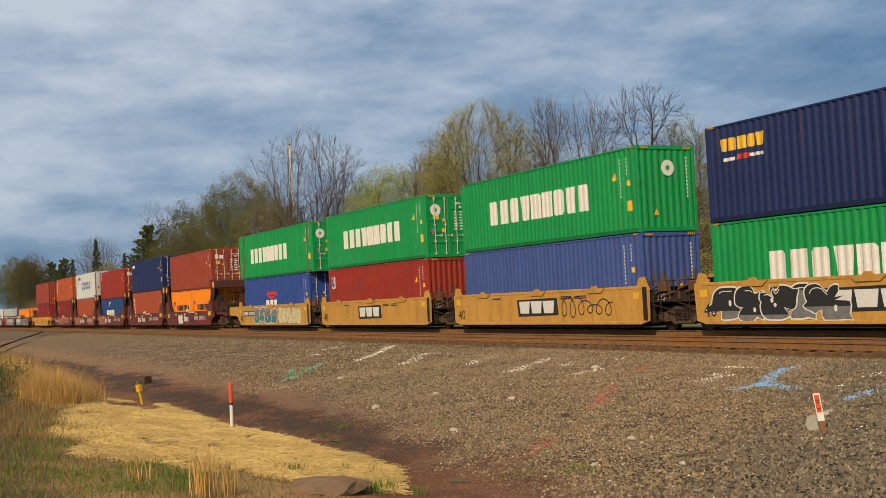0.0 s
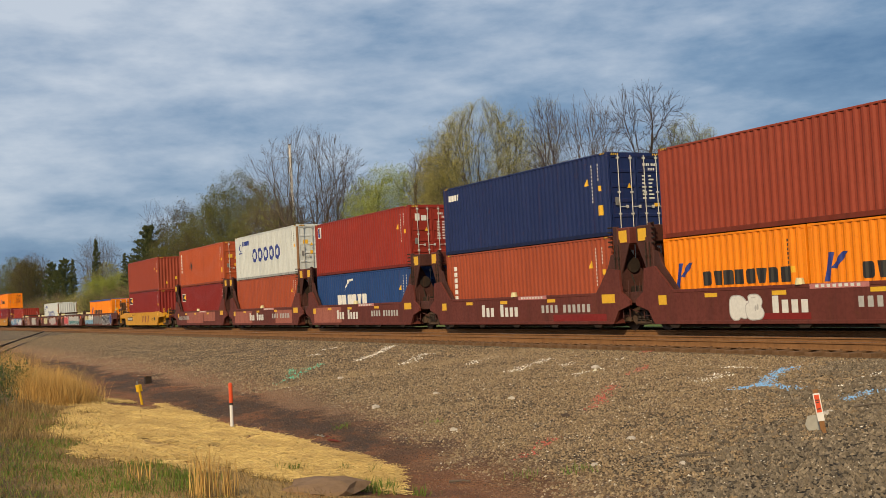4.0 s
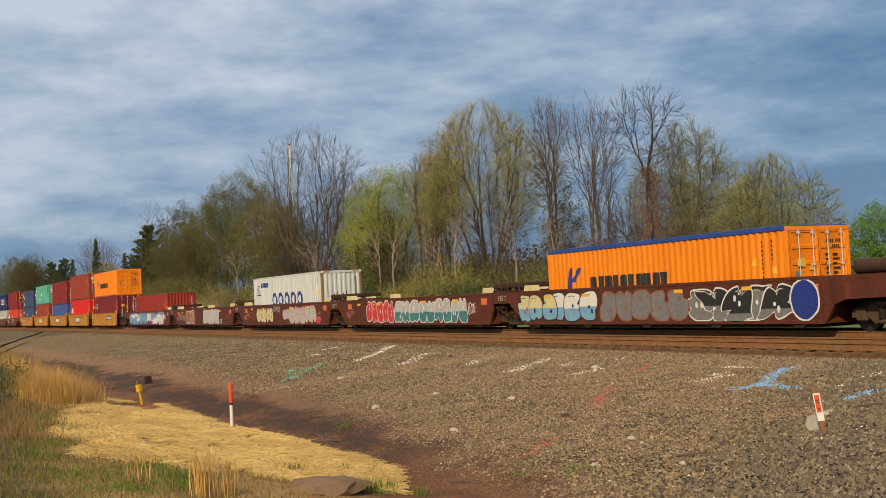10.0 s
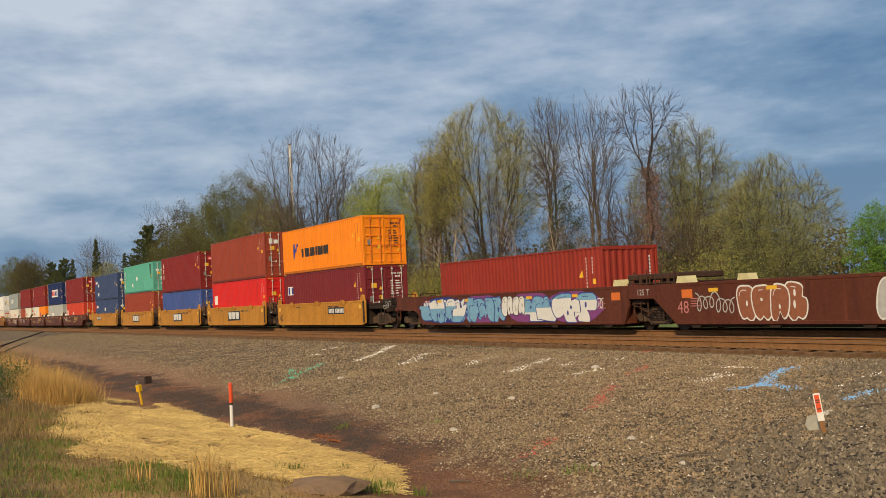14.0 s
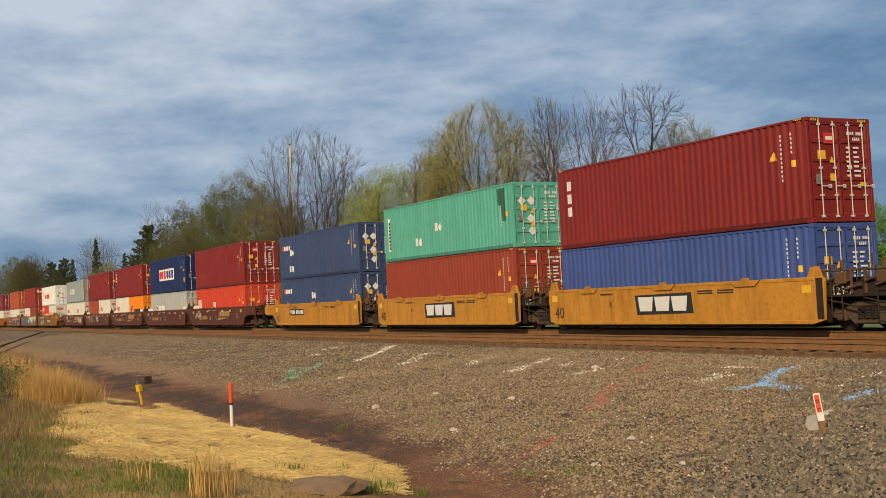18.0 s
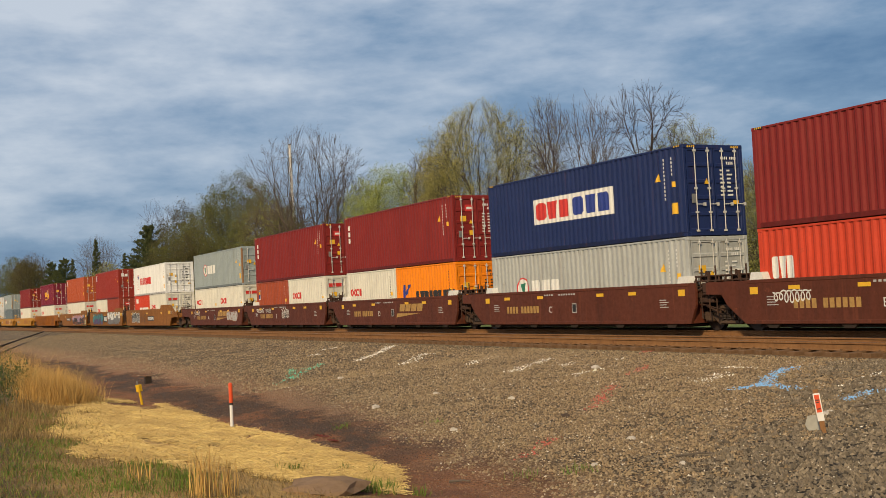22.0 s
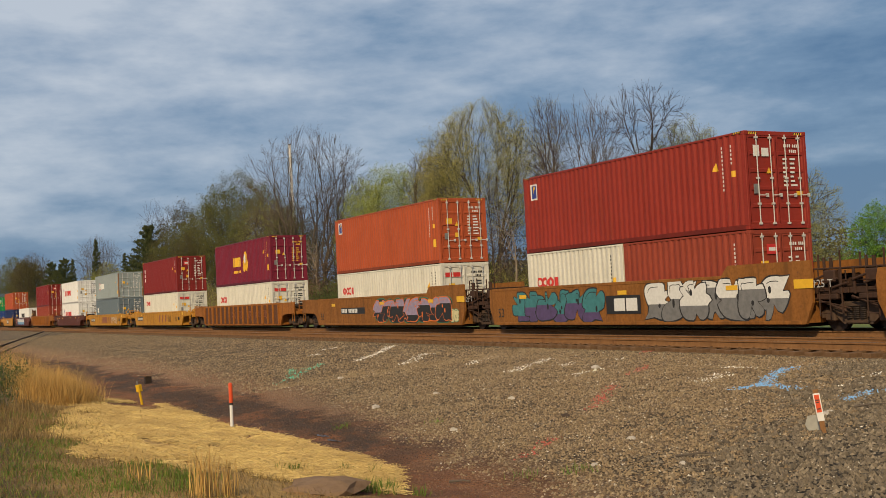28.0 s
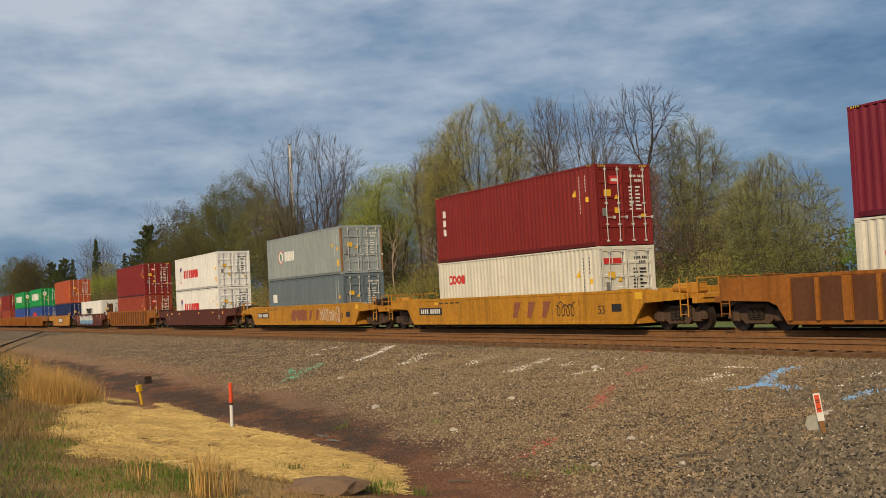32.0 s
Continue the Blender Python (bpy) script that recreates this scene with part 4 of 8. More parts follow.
# the train from its leading end: (left end of the load at the start, set, car type, well length, lower loads, upper load)
UNITS = [
    (-26.01, 1, "A", 12.19, [C("green", marks=EG(), end="wall")], C("navy", marks=mk_name(0.6, 2.08, 1.9, 0.38, 5, "y", 0, 2) + mk_name(0.75, 1.78, 0.5, 0.10, 2, "w", 0, 3) + mk_name(1.3, 1.78, 0.55, 0.16, 2, "r", 0.3, 3) + mk_name(1.85, 1.80, 0.6, 0.10, 3, "w", 0, 3))),
    (-41.59, 1, "A", 12.19, [C("steelblue", end="wall")], C("green", end="wall", marks=EG())),
    (-57.20, 1, "A", 12.19, [C("red", end="wall", marks=mk_flag(0.45, 1.85))], C("green", marks=EG())),
    (-72.42, 1, "A", 12.19, [C("blue", marks=[("emblem", "r", [[(4.3, 1.75), (6.6, 1.75), (6.2, 2.0), (5.6, 1.93), (5.45, 2.1), (5.3, 1.93), (4.7, 2.0)], [(4.7, 1.68), (6.2, 1.68), (5.45, 1.5)]])] + mk_name(4.4, 0.85, 2.1, 0.6, 3, "w", 0, 4))],
     C("green", size=45, marks=EG())),
    (-92.43, 2, "B", 12.19, [C("orange", size=20, h=STD, marks=mk_hapag(0.5, 1.0, 0.86, 8), idcol="k"), C("orange", size=20, h=STD, marks=mk_hapag(0.5, 1.0, 0.86, 8), idcol="k")], C("brick")),
    (-107.38, 2, "B", 12.19, [C("rust_red", marks=mk_upright(0.6, 0.9, 2.4, 0.28, 6))], C("navy", marks=mk_name(0.5, 2.3, 0.9, 0.25, 4, "w", 0, 3))),
    (-123.11, 2, "B", 12.19, [C("cmablue", h=STD, marks=mk_name(2.9, 0.85, 4.0, 0.62, 6, "w", 0, 6) + [("emblem", "w", [[(3.9, 1.7), (4.6, 2.15), (5.1, 2.2), (5.05, 2.3), (4.4, 2.26)]])])], C("red", marks=mk_flag(0.45, 2.1))),
    (-138.26, 2, "B", 12.19, [C("rust_red")], C("pale", marks=COSCO_HI, idcol="k", rods=LGREYP)),
    (-153.43, 2, "B", 12.19, [C("dark_red", marks=[("badge", "w", [rect(0.45, 1.5, 1.75, 2.35)]), ("badge", "k", [rect(0.5, 1.45, 1.8, 2.3)]), ("badge", "y", [[(0.75, 2.05), (1.42, 1.9), (1.42, 2.27)]])])],
     C("orange_red", marks=mk_upright(0.5, 1.1, 2.6, 0.28, 6) + [("stain", "k", [blob(2.9 + 0.22 * i, 1.55, 0.05, 0.22 + 0.08 * (i % 3), 8) for i in range(7)])])),
    (-173.09, 3, "C", 12.19, [C("dark_red", end="wall", marks=[("badge", "w", [rect(0.45, 1.5, 1.85, 2.45)]), ("badge", "k", [rect(0.5, 1.45, 1.9, 2.4)]), ("badge", "y", [[(0.75, 2.15), (1.42, 2.0), (1.42, 2.37)]])])], C("brick", end="wall")),
    (-193.99, 4, "D", 14.63, [C("orange", h=STD, marks=mk_hapag(1.2, 1.0, 1.0, 10), idcol="k", tarp=True)], None),
    (-211.70, 4, "D", 14.63, [], None),
    (-229.36, 4, "D", 14.63, [C("pale", marks=COSCO_LO, end="wall", idcol="k")], None),
    (-247.10, 4, "D", 14.63, [], None),
    (-264.88, 4, "D", 14.63, [C("red", h=STD, end="wall")], None),
    (-285.51, 5, "A2", 12.19, [C("maroon", h=HC, marks=[("badge", "w", [rect(0.55, 1.55, 1.65, 2.15)]), ("badge", "b", [rect(0.6, 0.92, 1.7, 2.1), rect(1.22, 1.5, 1.7, 2.1)])])], C("orange", h=STD, marks=mk_hapag(1.7, 0.85, 1.0, 10), idcol="k", rods=PAINTS["o"])),
    (-301.19, 5, "A2", 12.19, [C("bright_red", marks=mk_name(0.5, 1.35, 0.75, 0.62, 3, "w", 0, 5))], C("brick")),
    (-316.53, 5, "A2", 12.19, [C("steelblue", h=STD)], C("dark_red", marks=mk_upright(0.55, 1.1, 2.5, 0.26, 3))),
    (-331.98, 5, "A2", 12.19, [C("brick")], C("teal", h=STD, marks=[("badge", "w", [rect(0.45, 0.72, 0.5, 2.1)]), ("badge", "k", [rect(0.52, 0.65, 0.6 + 0.17 * i, 0.72 + 0.17 * i) for i in range(8)])] + mk_haz(5.9, 1.3) + mk_haz(3.9, 0.75) + [("patch", "e", [[(11.05, 1.75), (11.25, 1.75), (11.35, 1.1), (11.62, 1.1), (11.62, 2.42), (11.0, 2.42)]])])),
    (-347.44, 5, "A2", 12.19, [C("slate", h=STD, marks=mk_name(0.75, 1.75, 1.15, 0.26, 4, "w", 0.1, 3) + [("badge", "r", [rect(0.35, 0.65, 1.72, 2.05)])] + mk_haz(5.6, 1.55))],
     C("slate", h=STD, marks=mk_name(0.75, 1.75, 1.15, 0.26, 4, "w", 0.1, 3) + [("badge", "r", [rect(0.35, 0.65, 1.72, 2.05)])] + mk_haz(2.3, 1.55) + mk_haz(2.2, 0.6))),
    (-366.99, 6, "E", 12.19, [C("hot_red", h=STD, marks=mk_name(0.5, 1.15, 0.85, 0.62, 3, "w", 0, 5) + mk_haz(5.0, 1.35))], C("dark_red")),
    (-382.22, 6, "E", 12.19, [C("light_grey", h=STD, marks=mk_crest(2.3, 1.25, 0.95), idcol="w")], C("navy", marks=CG())),
    (-397.58, 6, "E", 12.19, [C("cream", size=20, h=STD, marks=mk_oocl(0.45, 1.55, 0.9), idcol="k", end="wall"), C("orange", size=20, h=STD, marks=mk_hapag(0.6, 0.9, 0.95, 9), idcol="k")], C("dark_red", marks=mk_upright(0.5, 1.5, 2.5, 0.24, 3))),
    (-412.85, 6, "E", 12.19, [C("rust_red", size=20, h=STD, marks=mk_flag(0.35, 1.5), end="wall"), C("cream", size=20, h=STD, marks=mk_oocl(0.7, 1.6, 0.9), idcol="k")], C("dark_red", marks=mk_upright(0.5, 1.5, 2.5, 0.24, 3))),
    (-427.96, 6, "E", 12.19, [C("cream", size=20, h=STD, marks=mk_oocl(0.5, 1.6, 0.9), idcol="k", end="wall"), C("cream", size=20, h=STD, marks=mk_oocl(0.6, 1.6, 0.95), idcol="k")], C("grey", h=STD, marks=mk_crest(3.1, 1.35, 0.95))),
    (-449.45, 7, "F", 16.15, [C("hot_red", size=20, h=STD, end="wall", marks=mk_name(2.0, 0.95, 3.4, 0.55, 6, "w", 0, 6) + [("badge", "w", [rect(0.7, 1.6, 1.9, 2.3)])]), C("cream", size=20, h=STD, marks=mk_oocl(0.6, 1.5, 0.9), idcol="k")], C("white", h=STD, marks=YM(), idcol="k", rods=LGREYP)),
    (-468.84, 7, "F", 16.15, [C("cream", size=20, h=STD, marks=mk_oocl(0.6, 1.45, 0.9), idcol="k", end="wall"), C("brick", size=20, h=STD)], C("red", marks=mk_flag(0.5, 2.0))),
    (-488.26, 7, "F", 16.15, [C("cream", h=STD, marks=mk_oocl(0.75, 1.65, 0.9), idcol="k")], C("orange_red", marks=mk_flag(0.5, 2.1))),
    (-511.40, 8, "G", 16.15, [C("cream", h=STD, marks=mk_oocl(0.9, 1.65, 0.95), idcol="k")], C("wine", marks=CARU, idcol="y")),
    (-534.90, 9, "H", 16.15, [C("cream", h=STD, marks=mk_oocl(0.9, 1.8, 0.9), idcol="k")], C("dark_red", marks=mk_upright(0.6, 1.1, 2.3, 0.26, 3))),
    (-558.32, 10, "H2", 16.15, [C("dark_grey", h=STD, marks=[("badge", "w", [rect(0.8, 1.5, 1.25, 1.75)])])], C("grey", h=STD, marks=mk_crest(2.5, 1.4, 0.9))),
    (-581.72, 11, "E2", 16.15, [C("white", h=STD, marks=YM(), idcol="k", rods=LGREYP)], C("white", h=STD, marks=YM(), idcol="k", rods=LGREYP)),
    (-605.20, 12, "G", 16.15, [C("brick", h=STD)], C("dark_red")),
    (-626.2, 13, "D", 14.63, [C("white", h=STD, marks=mk_name(3.0, 1.2, 4.0, 0.6, 5, "k"), idcol="k")], None),
    (-646.0, 14, "A2", 12.19, [C("navy", h=STD)], C("orange_red")),
    (-671.0, 15, "G", 16.15, [C("blue", h=STD, marks=mk_name(3.0, 1.2, 4.0, 0.6, 5, "r"))], C("green", h=STD, marks=EG())),
    (-690.0, 16, "G", 16.15, [C("blue", h=STD)], C("green", h=STD, marks=EG())),
    (-709.0, 17, "G", 16.15, [C("brick", h=STD)], C("dark_red", h=STD)),
    (-728.0, 18, "G", 16.15, [C("brick", h=STD)], C("orange_red", h=STD)),
]
WELL_Z = 0.345


# ---- well cars ----
def truck_parts(car, x):
    """A two-axle truck: bolster, side frames, wheelsets."""
    t = part("truck", shared("bolster", lambda: Mesh().chamfer(-0.20, 0.20, -0.98, 0.98, 0.42, 0.74, 0.03).data("bolster")), TRUCKM, car, "grimy brown cast steel truck", (x, 0, 0))

    def frame_mesh():
        m = Mesh()
        top = [(-1.22, 0.52), (-1.10, 0.62), (-0.72, 0.64), (-0.42, 0.80), (0.42, 0.80), (0.72, 0.64), (1.10, 0.62), (1.22, 0.52)]
        bot = [(1.22, 0.36), (0.72, 0.40), (0.46, 0.20), (-0.46, 0.20), (-0.72, 0.40), (-1.22, 0.36)]
        m.plate(top + bot, -0.07, 0.07)
        for xx in (-0.89, 0.89):
            m.chamfer(xx - 0.17, xx + 0.17, -0.13, 0.10, 0.28, 0.60, 0.03)
        m.chamfer(-0.40, 0.40, -0.11, -0.07, 0.22, 0.34, 0.02).chamfer(-0.36, 0.36, -0.12, -0.07, 0.66, 0.78, 0.02)
        return m.data("side_frame")

    def spring_mesh():
        m = Mesh()
        for i in range(3):
            for k in range(6):
                z = 0.36 + 0.05 * k
                m.tube((-0.22 + 0.22 * i, -0.09, z), (-0.22 + 0.22 * i, -0.09, z + 0.032), 0.095, sides=10)
        return m.data("spring_pack")

    def wheel_mesh():
        m = Mesh()
        m.tube((0, -0.90, 0.42), (0, 0.90, 0.42), 0.075, sides=10)
        for s in (-1, 1):
            m.tube((0, s * 0.685, 0.42), (0, s * 0.715, 0.42), 0.445, sides=28)
            m.tube((0, s * 0.715, 0.42), (0, s * 0.82, 0.42), 0.42, sides=28)
            m.tube((0, s * 0.80, 0.42), (0, s * 0.835, 0.42), 0.17, sides=16)
        return m.data("wheelset")
    fm, sm, wm = shared("side_frame", frame_mesh), shared("springs", spring_mesh), shared("wheelset", wheel_mesh)
    for s in (-1, 1):
        at = Matrix.Translation((0, s * 0.99, 0)) @ (Matrix.Identity(4) if s < 0 else Matrix.Rotation(math.pi, 4, "Z"))
        part("side_frame", fm, TRUCKM, t, at=at)
        part("spring_pack", sm, GREASE, t, at=at)
    for xx in (-0.89, 0.89):
        part("wheelset", wm, GREASE, t, at=(xx, 0, 0))


SIDE_Y = 1.52


def ribbon(m, pts, w, y):
    """A thick sprayed stroke with round ends along pts."""
    for (ax, az), (bx, bz) in zip(pts, pts[1:]):
        d = Vector((bx - ax, bz - az))
        if d.length < 1e-4:
            continue
        n = Vector((-d.y, d.x)).normalized() * w
        m.face([(ax + n.x, y, az + n.y), (ax - n.x, y, az - n.y), (bx - n.x, y, bz - n.y), (bx + n.x, y, bz + n.y)])
    for i, (x, z) in enumerate(pts):
        m.face([(x + w * math.cos(k * math.pi / 4), y - 0.00005 * (i + 1), z + w * math.sin(k * math.pi / 4)) for k in range(8)])


def bubble(cx, cz, hw, hh, r, wild=False):
    """The outline of one fat sprayed shape, with a notch or two."""
    notch = [(r.choice((-1.57, -1.57, 1.57, 0.0, 0.5, 2.6, -0.6)) + r.gauss(0, 0.12), r.uniform(0.18, 0.48), r.uniform(0.16, 0.30)) for _ in range(r.choice((1, 2, 2)))]
    if wild:
        notch = [(r.uniform(-3.1, 3.1), r.uniform(0.35, 0.68), r.uniform(0.10, 0.24)) for _ in range(4)] + [(r.uniform(-3.1, 3.1), -r.uniform(0.25, 0.5), 0.12) for _ in range(2)]
    ph, lean = r.uniform(0, 6.28), r.uniform(-0.12, 0.18) * (3 if wild else 1)
    out = []
    for k in range(36):
        t = 2 * math.pi * k / 36
        c, q = math.cos(t), math.sin(t)
        rad = (abs(c) ** 2.8 + abs(q) ** 2.8) ** (-1 / 2.8) * (1 + 0.05 * math.sin(3 * t + ph))
        for ang, deep, wide in notch:
            d = (t - ang + math.pi) % (2 * math.pi) - math.pi
            rad *= 1 - deep * math.exp(-(d / wide) ** 2)
        z = max(-hh, min(hh, hh * rad * q))
        out.append((cx + hw * rad * c + lean * z, cz + z))
    return out


def graffiti(car, x, z, w, h, n, cols, seed, lift=0.006, wild=False):
    """Sprayed work that cannot be read: fat rounded shapes side by side, rimmed, filled in one or two colours."""
    r = random.Random(seed)
    fills = (cols[1:] * 2)[:2]
    rim, up, down, slit = Mesh(), Mesh(), Mesh(), Mesh()
    p, th = w / n, 0.05 if h > 0.9 else 0.035
    for i in range(n):
        cx, cz = x + p * (i + 0.5) + r.gauss(0, p * 0.04), z + h / 2 + r.gauss(0, 0.02)
        hw, hh = p * 0.54 * r.uniform(0.92, 1.1), h / 2 * r.uniform(0.88, 0.98) - th
        if wild:
            hw *= 1.35
        q = bubble(cx, cz, hw, hh, r, wild)
        y = -SIDE_Y - lift - 0.0026 * (i % 3)
        big = []
        for u, v in q:
            d = math.hypot(u - cx, v - cz) + 1e-6
            big.append((u + (u - cx) / d * th, v + (v - cz) / d * th))
        rim.face([(u, y, v) for u, v in big])
        if fills[0] == fills[1]:
            up.face([(u, y - 0.0008, v) for u, v in q])
        else:
            cut = z + h * (r.uniform(0.2, 0.8) if wild else r.uniform(0.44, 0.50))
            flip = [(v, u) for u, v in q]
            for m, keep in ((up, True), (down, False)):
                half = clip(flip, cut, keep)
                if len(half) > 2:
                    m.face([(u, y - 0.0008, v) for v, u in half])
        for _ in range(r.choice((1, 1, 2))):
            sx, sz = cx + hw * r.uniform(-0.35, 0.35), cz + hh * r.uniform(-0.45, 0.5)
            slit.face([(u, y - 0.0016, v) for u, v in blob(sx, sz, min(0.06, hw * 0.12), hh * r.uniform(0.10, 0.26), 10)])
        ribbon(slit, [(u - (u - cx) * 0.22, v - (v - cz) * 0.22) for u, v in q[8:8 + r.choice((4, 6, 8))]], 0.012, y - 0.0012)
    tagged(part("graffiti", rim, PAINTS[cols[0]], car, "sprayed graffiti outline"), kind="stuff")
    for m, c in ((up, fills[0]), (down, fills[1])):
        if m.f:
            tagged(part("graffiti", m, PAINTS[c], car, "sprayed graffiti fill"), kind="stuff")
    tagged(part("graffiti", slit, PAINTS[cols[0]], car), kind="stuff")


def scrawl(car, x, z, w, h, col, seed, n=9, lift=0.007):
    """A thin looping spray line."""
    r = random.Random(seed)
    m = Mesh()
    tall = [r.uniform(0.35, 1.0) for _ in range(n + 2)]
    low = [r.uniform(-0.25, 0.25) for _ in range(n + 2)]
    pts = []
    for k in range(n * 12 + 1):
        t = k / (n * 12)
        j = int(t * n)
        f_ = t * n - j
        amp, off = tall[j] * (1 - f_) + tall[j + 1] * f_, low[j] * (1 - f_) + low[j + 1] * f_
        pts.append((x + w * t + w / n * 0.55 * math.sin(6.283 * t * n), z + h * (0.5 + 0.5 * amp * (1 - abs(off)) * math.cos(6.283 * t * n) + 0.4 * off)))
    ribbon(m, pts, 0.020, -SIDE_Y - lift)
    part("graffiti", m, PAINTS[col], car, "thin sprayed graffiti scrawl")


def flat_shapes(name, car, polys, col, lift=0.005, label=""):
    mat = PAINTS[col] if isinstance(col, str) else col
    if name in ("reflector", "paint_patch", "number_plate", "company_plate", "small_plate"):
        for p in polys:
            part(name, Mesh().face([(x, -SIDE_Y - lift, z) for x, z in p]), mat, car, label)
        return
    m = Mesh()
    for p in polys:
        m.face([(x, -SIDE_Y - lift, z) for x, z in p])
    tagged(part(name, m, mat, car, label), kind="stuff")


def side_text(car, text, size, x, z, col, name="number"):
    lettering(name, text, size, PAINTS[col], car, Matrix.Translation((x, -SIDE_Y - 0.008, z)) @ Matrix.Rotation(math.pi / 2, 4, "X"))


def ladder(car, x, y, z0, z1, mat):
    m = Mesh()
    for s in (0, 0.36):
        m.tube((x + s, y, z0), (x + s, y, z1), 0.02, sides=6)
    z = z0 + 0.08
    while z < z1:
        m.tube((x, y, z), (x + 0.36, y, z), 0.014, sides=6)
        z += 0.3
    part("ladder", m, mat, car)


STYLE = {  # body colour, end colour, side top, side bottom
    "A": (YELLOW, BLACKST, 1.47, 0.23), "A2": (AMBER, BLACKST, 1.47, 0.23), "B": (OXIDE, OXIDE, 1.30, 0.24), "C": (BRIGHTY, BRIGHTY, 1.38, 0.25), "D": (BROWN, BROWN, 1.50, 0.23),
    "E": (BROWN, BROWN, 1.48, 0.24), "E2": (BROWN, BROWN, 1.40, 0.24), "F": (FRUST, FRUST, 1.64, 0.22), "G": (RUSTY, RUSTY, 1.58, 0.22), "H": (WORNY, AMBER, 1.36, 0.24), "H2": (WORNY, AMBER, 1.36, 0.24)}
CARLABEL = {
    "A": "pale yellow articulated well car unit carrying stacked containers", "A2": "dirty amber articulated well car unit carrying stacked containers",
    "B": "oxide red bulkhead well car unit with faded pink patches", "C": "bright yellow single well car with sloping ends",
    "D": "brown deep well car unit covered in graffiti", "E": "brown articulated well car unit with orange reflectors", "E2": "dark brown single well car",
    "F": "rusty amber long well car unit with graffiti", "G": "rusty ribbed-side long well car", "H": "yellow single long well car with rusty wear", "H2": "yellow single long well car with sprayed graffiti"}


def well_car(kind, well, L, gl, gr, joint_l, joint_r, idx):
    """One well unit. The load's left end is at x = 0; gl and gr are the distances from the well's ends to the joints or couplers."""
    body, endm, zt, zb = STYLE[kind]
    car = thing("well_car", CARLABEL[kind], "freight car", "well cars of the train")
    a, b = L / 2 - well / 2 - 0.22, L / 2 + well / 2 + 0.22      # ends of the well
    A, B = a + 0.22 - gl, b - 0.22 + gr                           # joints
    stub = {"A": 0.30, "A2": 0.30}.get(kind, None)
    if stub is not None:
        pts = [(a - 0.28, zb + 0.10), (a + 0.1, zb), (b - 0.1, zb), (b + 0.28, zb + 0.10), (b + 0.34, zt - 0.1), (b + 0.30, zt), (a - 0.30, zt), (a - 0.34, zt - 0.1)]
        if not joint_l:
            pts = pts[1:-2] + [(A + 1.45, zt), (A + 1.25, zt - 0.14), (A + 1.25, 0.98), (A + 1.5, 0.86), (a - 0.70, 0.84)]
    elif kind in ("D", "E", "B", "F", "G", "E2"):
        la, lb = (A + 0.06 if joint_l else A + 0.75), (B - 0.06 if joint_r else B - 0.75)
        hi = 0.86
        open_l, open_r = joint_l and kind in ("D", "E", "F"), joint_r and kind in ("D", "E", "F")
        rt = [(b + 0.05, zb), (b + 0.20, 0.56), (b + 0.32, 0.80), (b + 0.34, zt - 0.25), (b + 0.26, zt)] if open_r else [(b + 0.05, zb), (b + 0.42, hi - 0.12), (b + 0.75, hi), (lb, hi + 0.06), (lb, zt)]
        lt = [(a - 0.26, zt), (a - 0.34, zt - 0.25), (a - 0.32, 0.80), (a - 0.20, 0.56), (a - 0.05, zb)] if open_l else [(la, zt), (la, hi + 0.06), (a - 0.75, hi), (a - 0.42, hi - 0.12), (a - 0.05, zb)]
        if open_l and kind == "D":
            lt = [(A - 0.95, zt), (A - 1.05, zt - 0.10), (A - 1.05, 1.10), (A - 0.95, 1.06), (A + 0.30, 1.06), (A + 1.38, zb)]
        elif open_l and kind == "E":
            lt = [(A - 0.42, zt), (A - 0.48, zt - 0.08), (A - 0.48, zt - 0.36), (A + 0.18, zt - 0.38), (A + 0.42, 0.78), (A + 1.15, zb)]
        if kind == "F":
            rt = rt[:-1] + [(b + 0.30, zt + 0.30), (b - 2.9, zt + 0.30), (b - 3.2, zt)]
        pts = rt + lt
        if kind == "B":
            pts = [(b + 0.05, zb), (b + 0.36, 0.68), (b + 1.0, 0.86), (b + 1.0, 1.02), (b + 0.56, 1.30), (b + 0.48, 2.05), (b - 0.05, 2.1), (b - 0.9, zt), (a + 0.9, zt), (a + 0.05, 2.1), (a - 0.48, 2.05), (a - 0.56, 1.30), (a - 1.0, 1.02), (a - 1.0, 0.86), (a - 0.36, 0.68), (a - 0.05, zb)]
    else:
        la, lb = A + 0.9, B - 0.9
        pts = [(a + 0.05, zb), (b - 0.05, zb), (b + 0.55, 0.92), (lb, 1.00), (lb, 1.18), (b + 0.6, zt + 0.02), (b - 0.7, zt + 0.05), (b - 0.95, zt), (a + 0.95, zt), (a + 0.7, zt + 0.05), (a - 0.6, zt + 0.02), (la, 1.18), (la, 1.00), (a - 0.55, 0.92)]
    for s in (-1, 1):
        y0, y1 = (-SIDE_Y, -SIDE_Y + 0.09) if s < 0 else (SIDE_Y - 0.09, SIDE_Y)
        part("side_wall", Mesh().plate(pts, y0, y1), body, car)
        yo = s * (SIDE_Y + 0.012)
        part("top_chord", Mesh().chamfer(a + (0.9 if kind == "B" else 0), b - (0.9 if kind == "B" else 3.2 if kind == "F" else 0), min(yo, s * 1.36), max(yo, s * 1.36), zt - 0.09, zt + 0.012, 0.012), body, car)
        part("bottom_chord", Mesh().chamfer(a + 0.12, b - 0.12, min(yo, s * 1.40), max(yo, s * 1.40), zb - 0.012, zb + 0.10, 0.015), body, car)
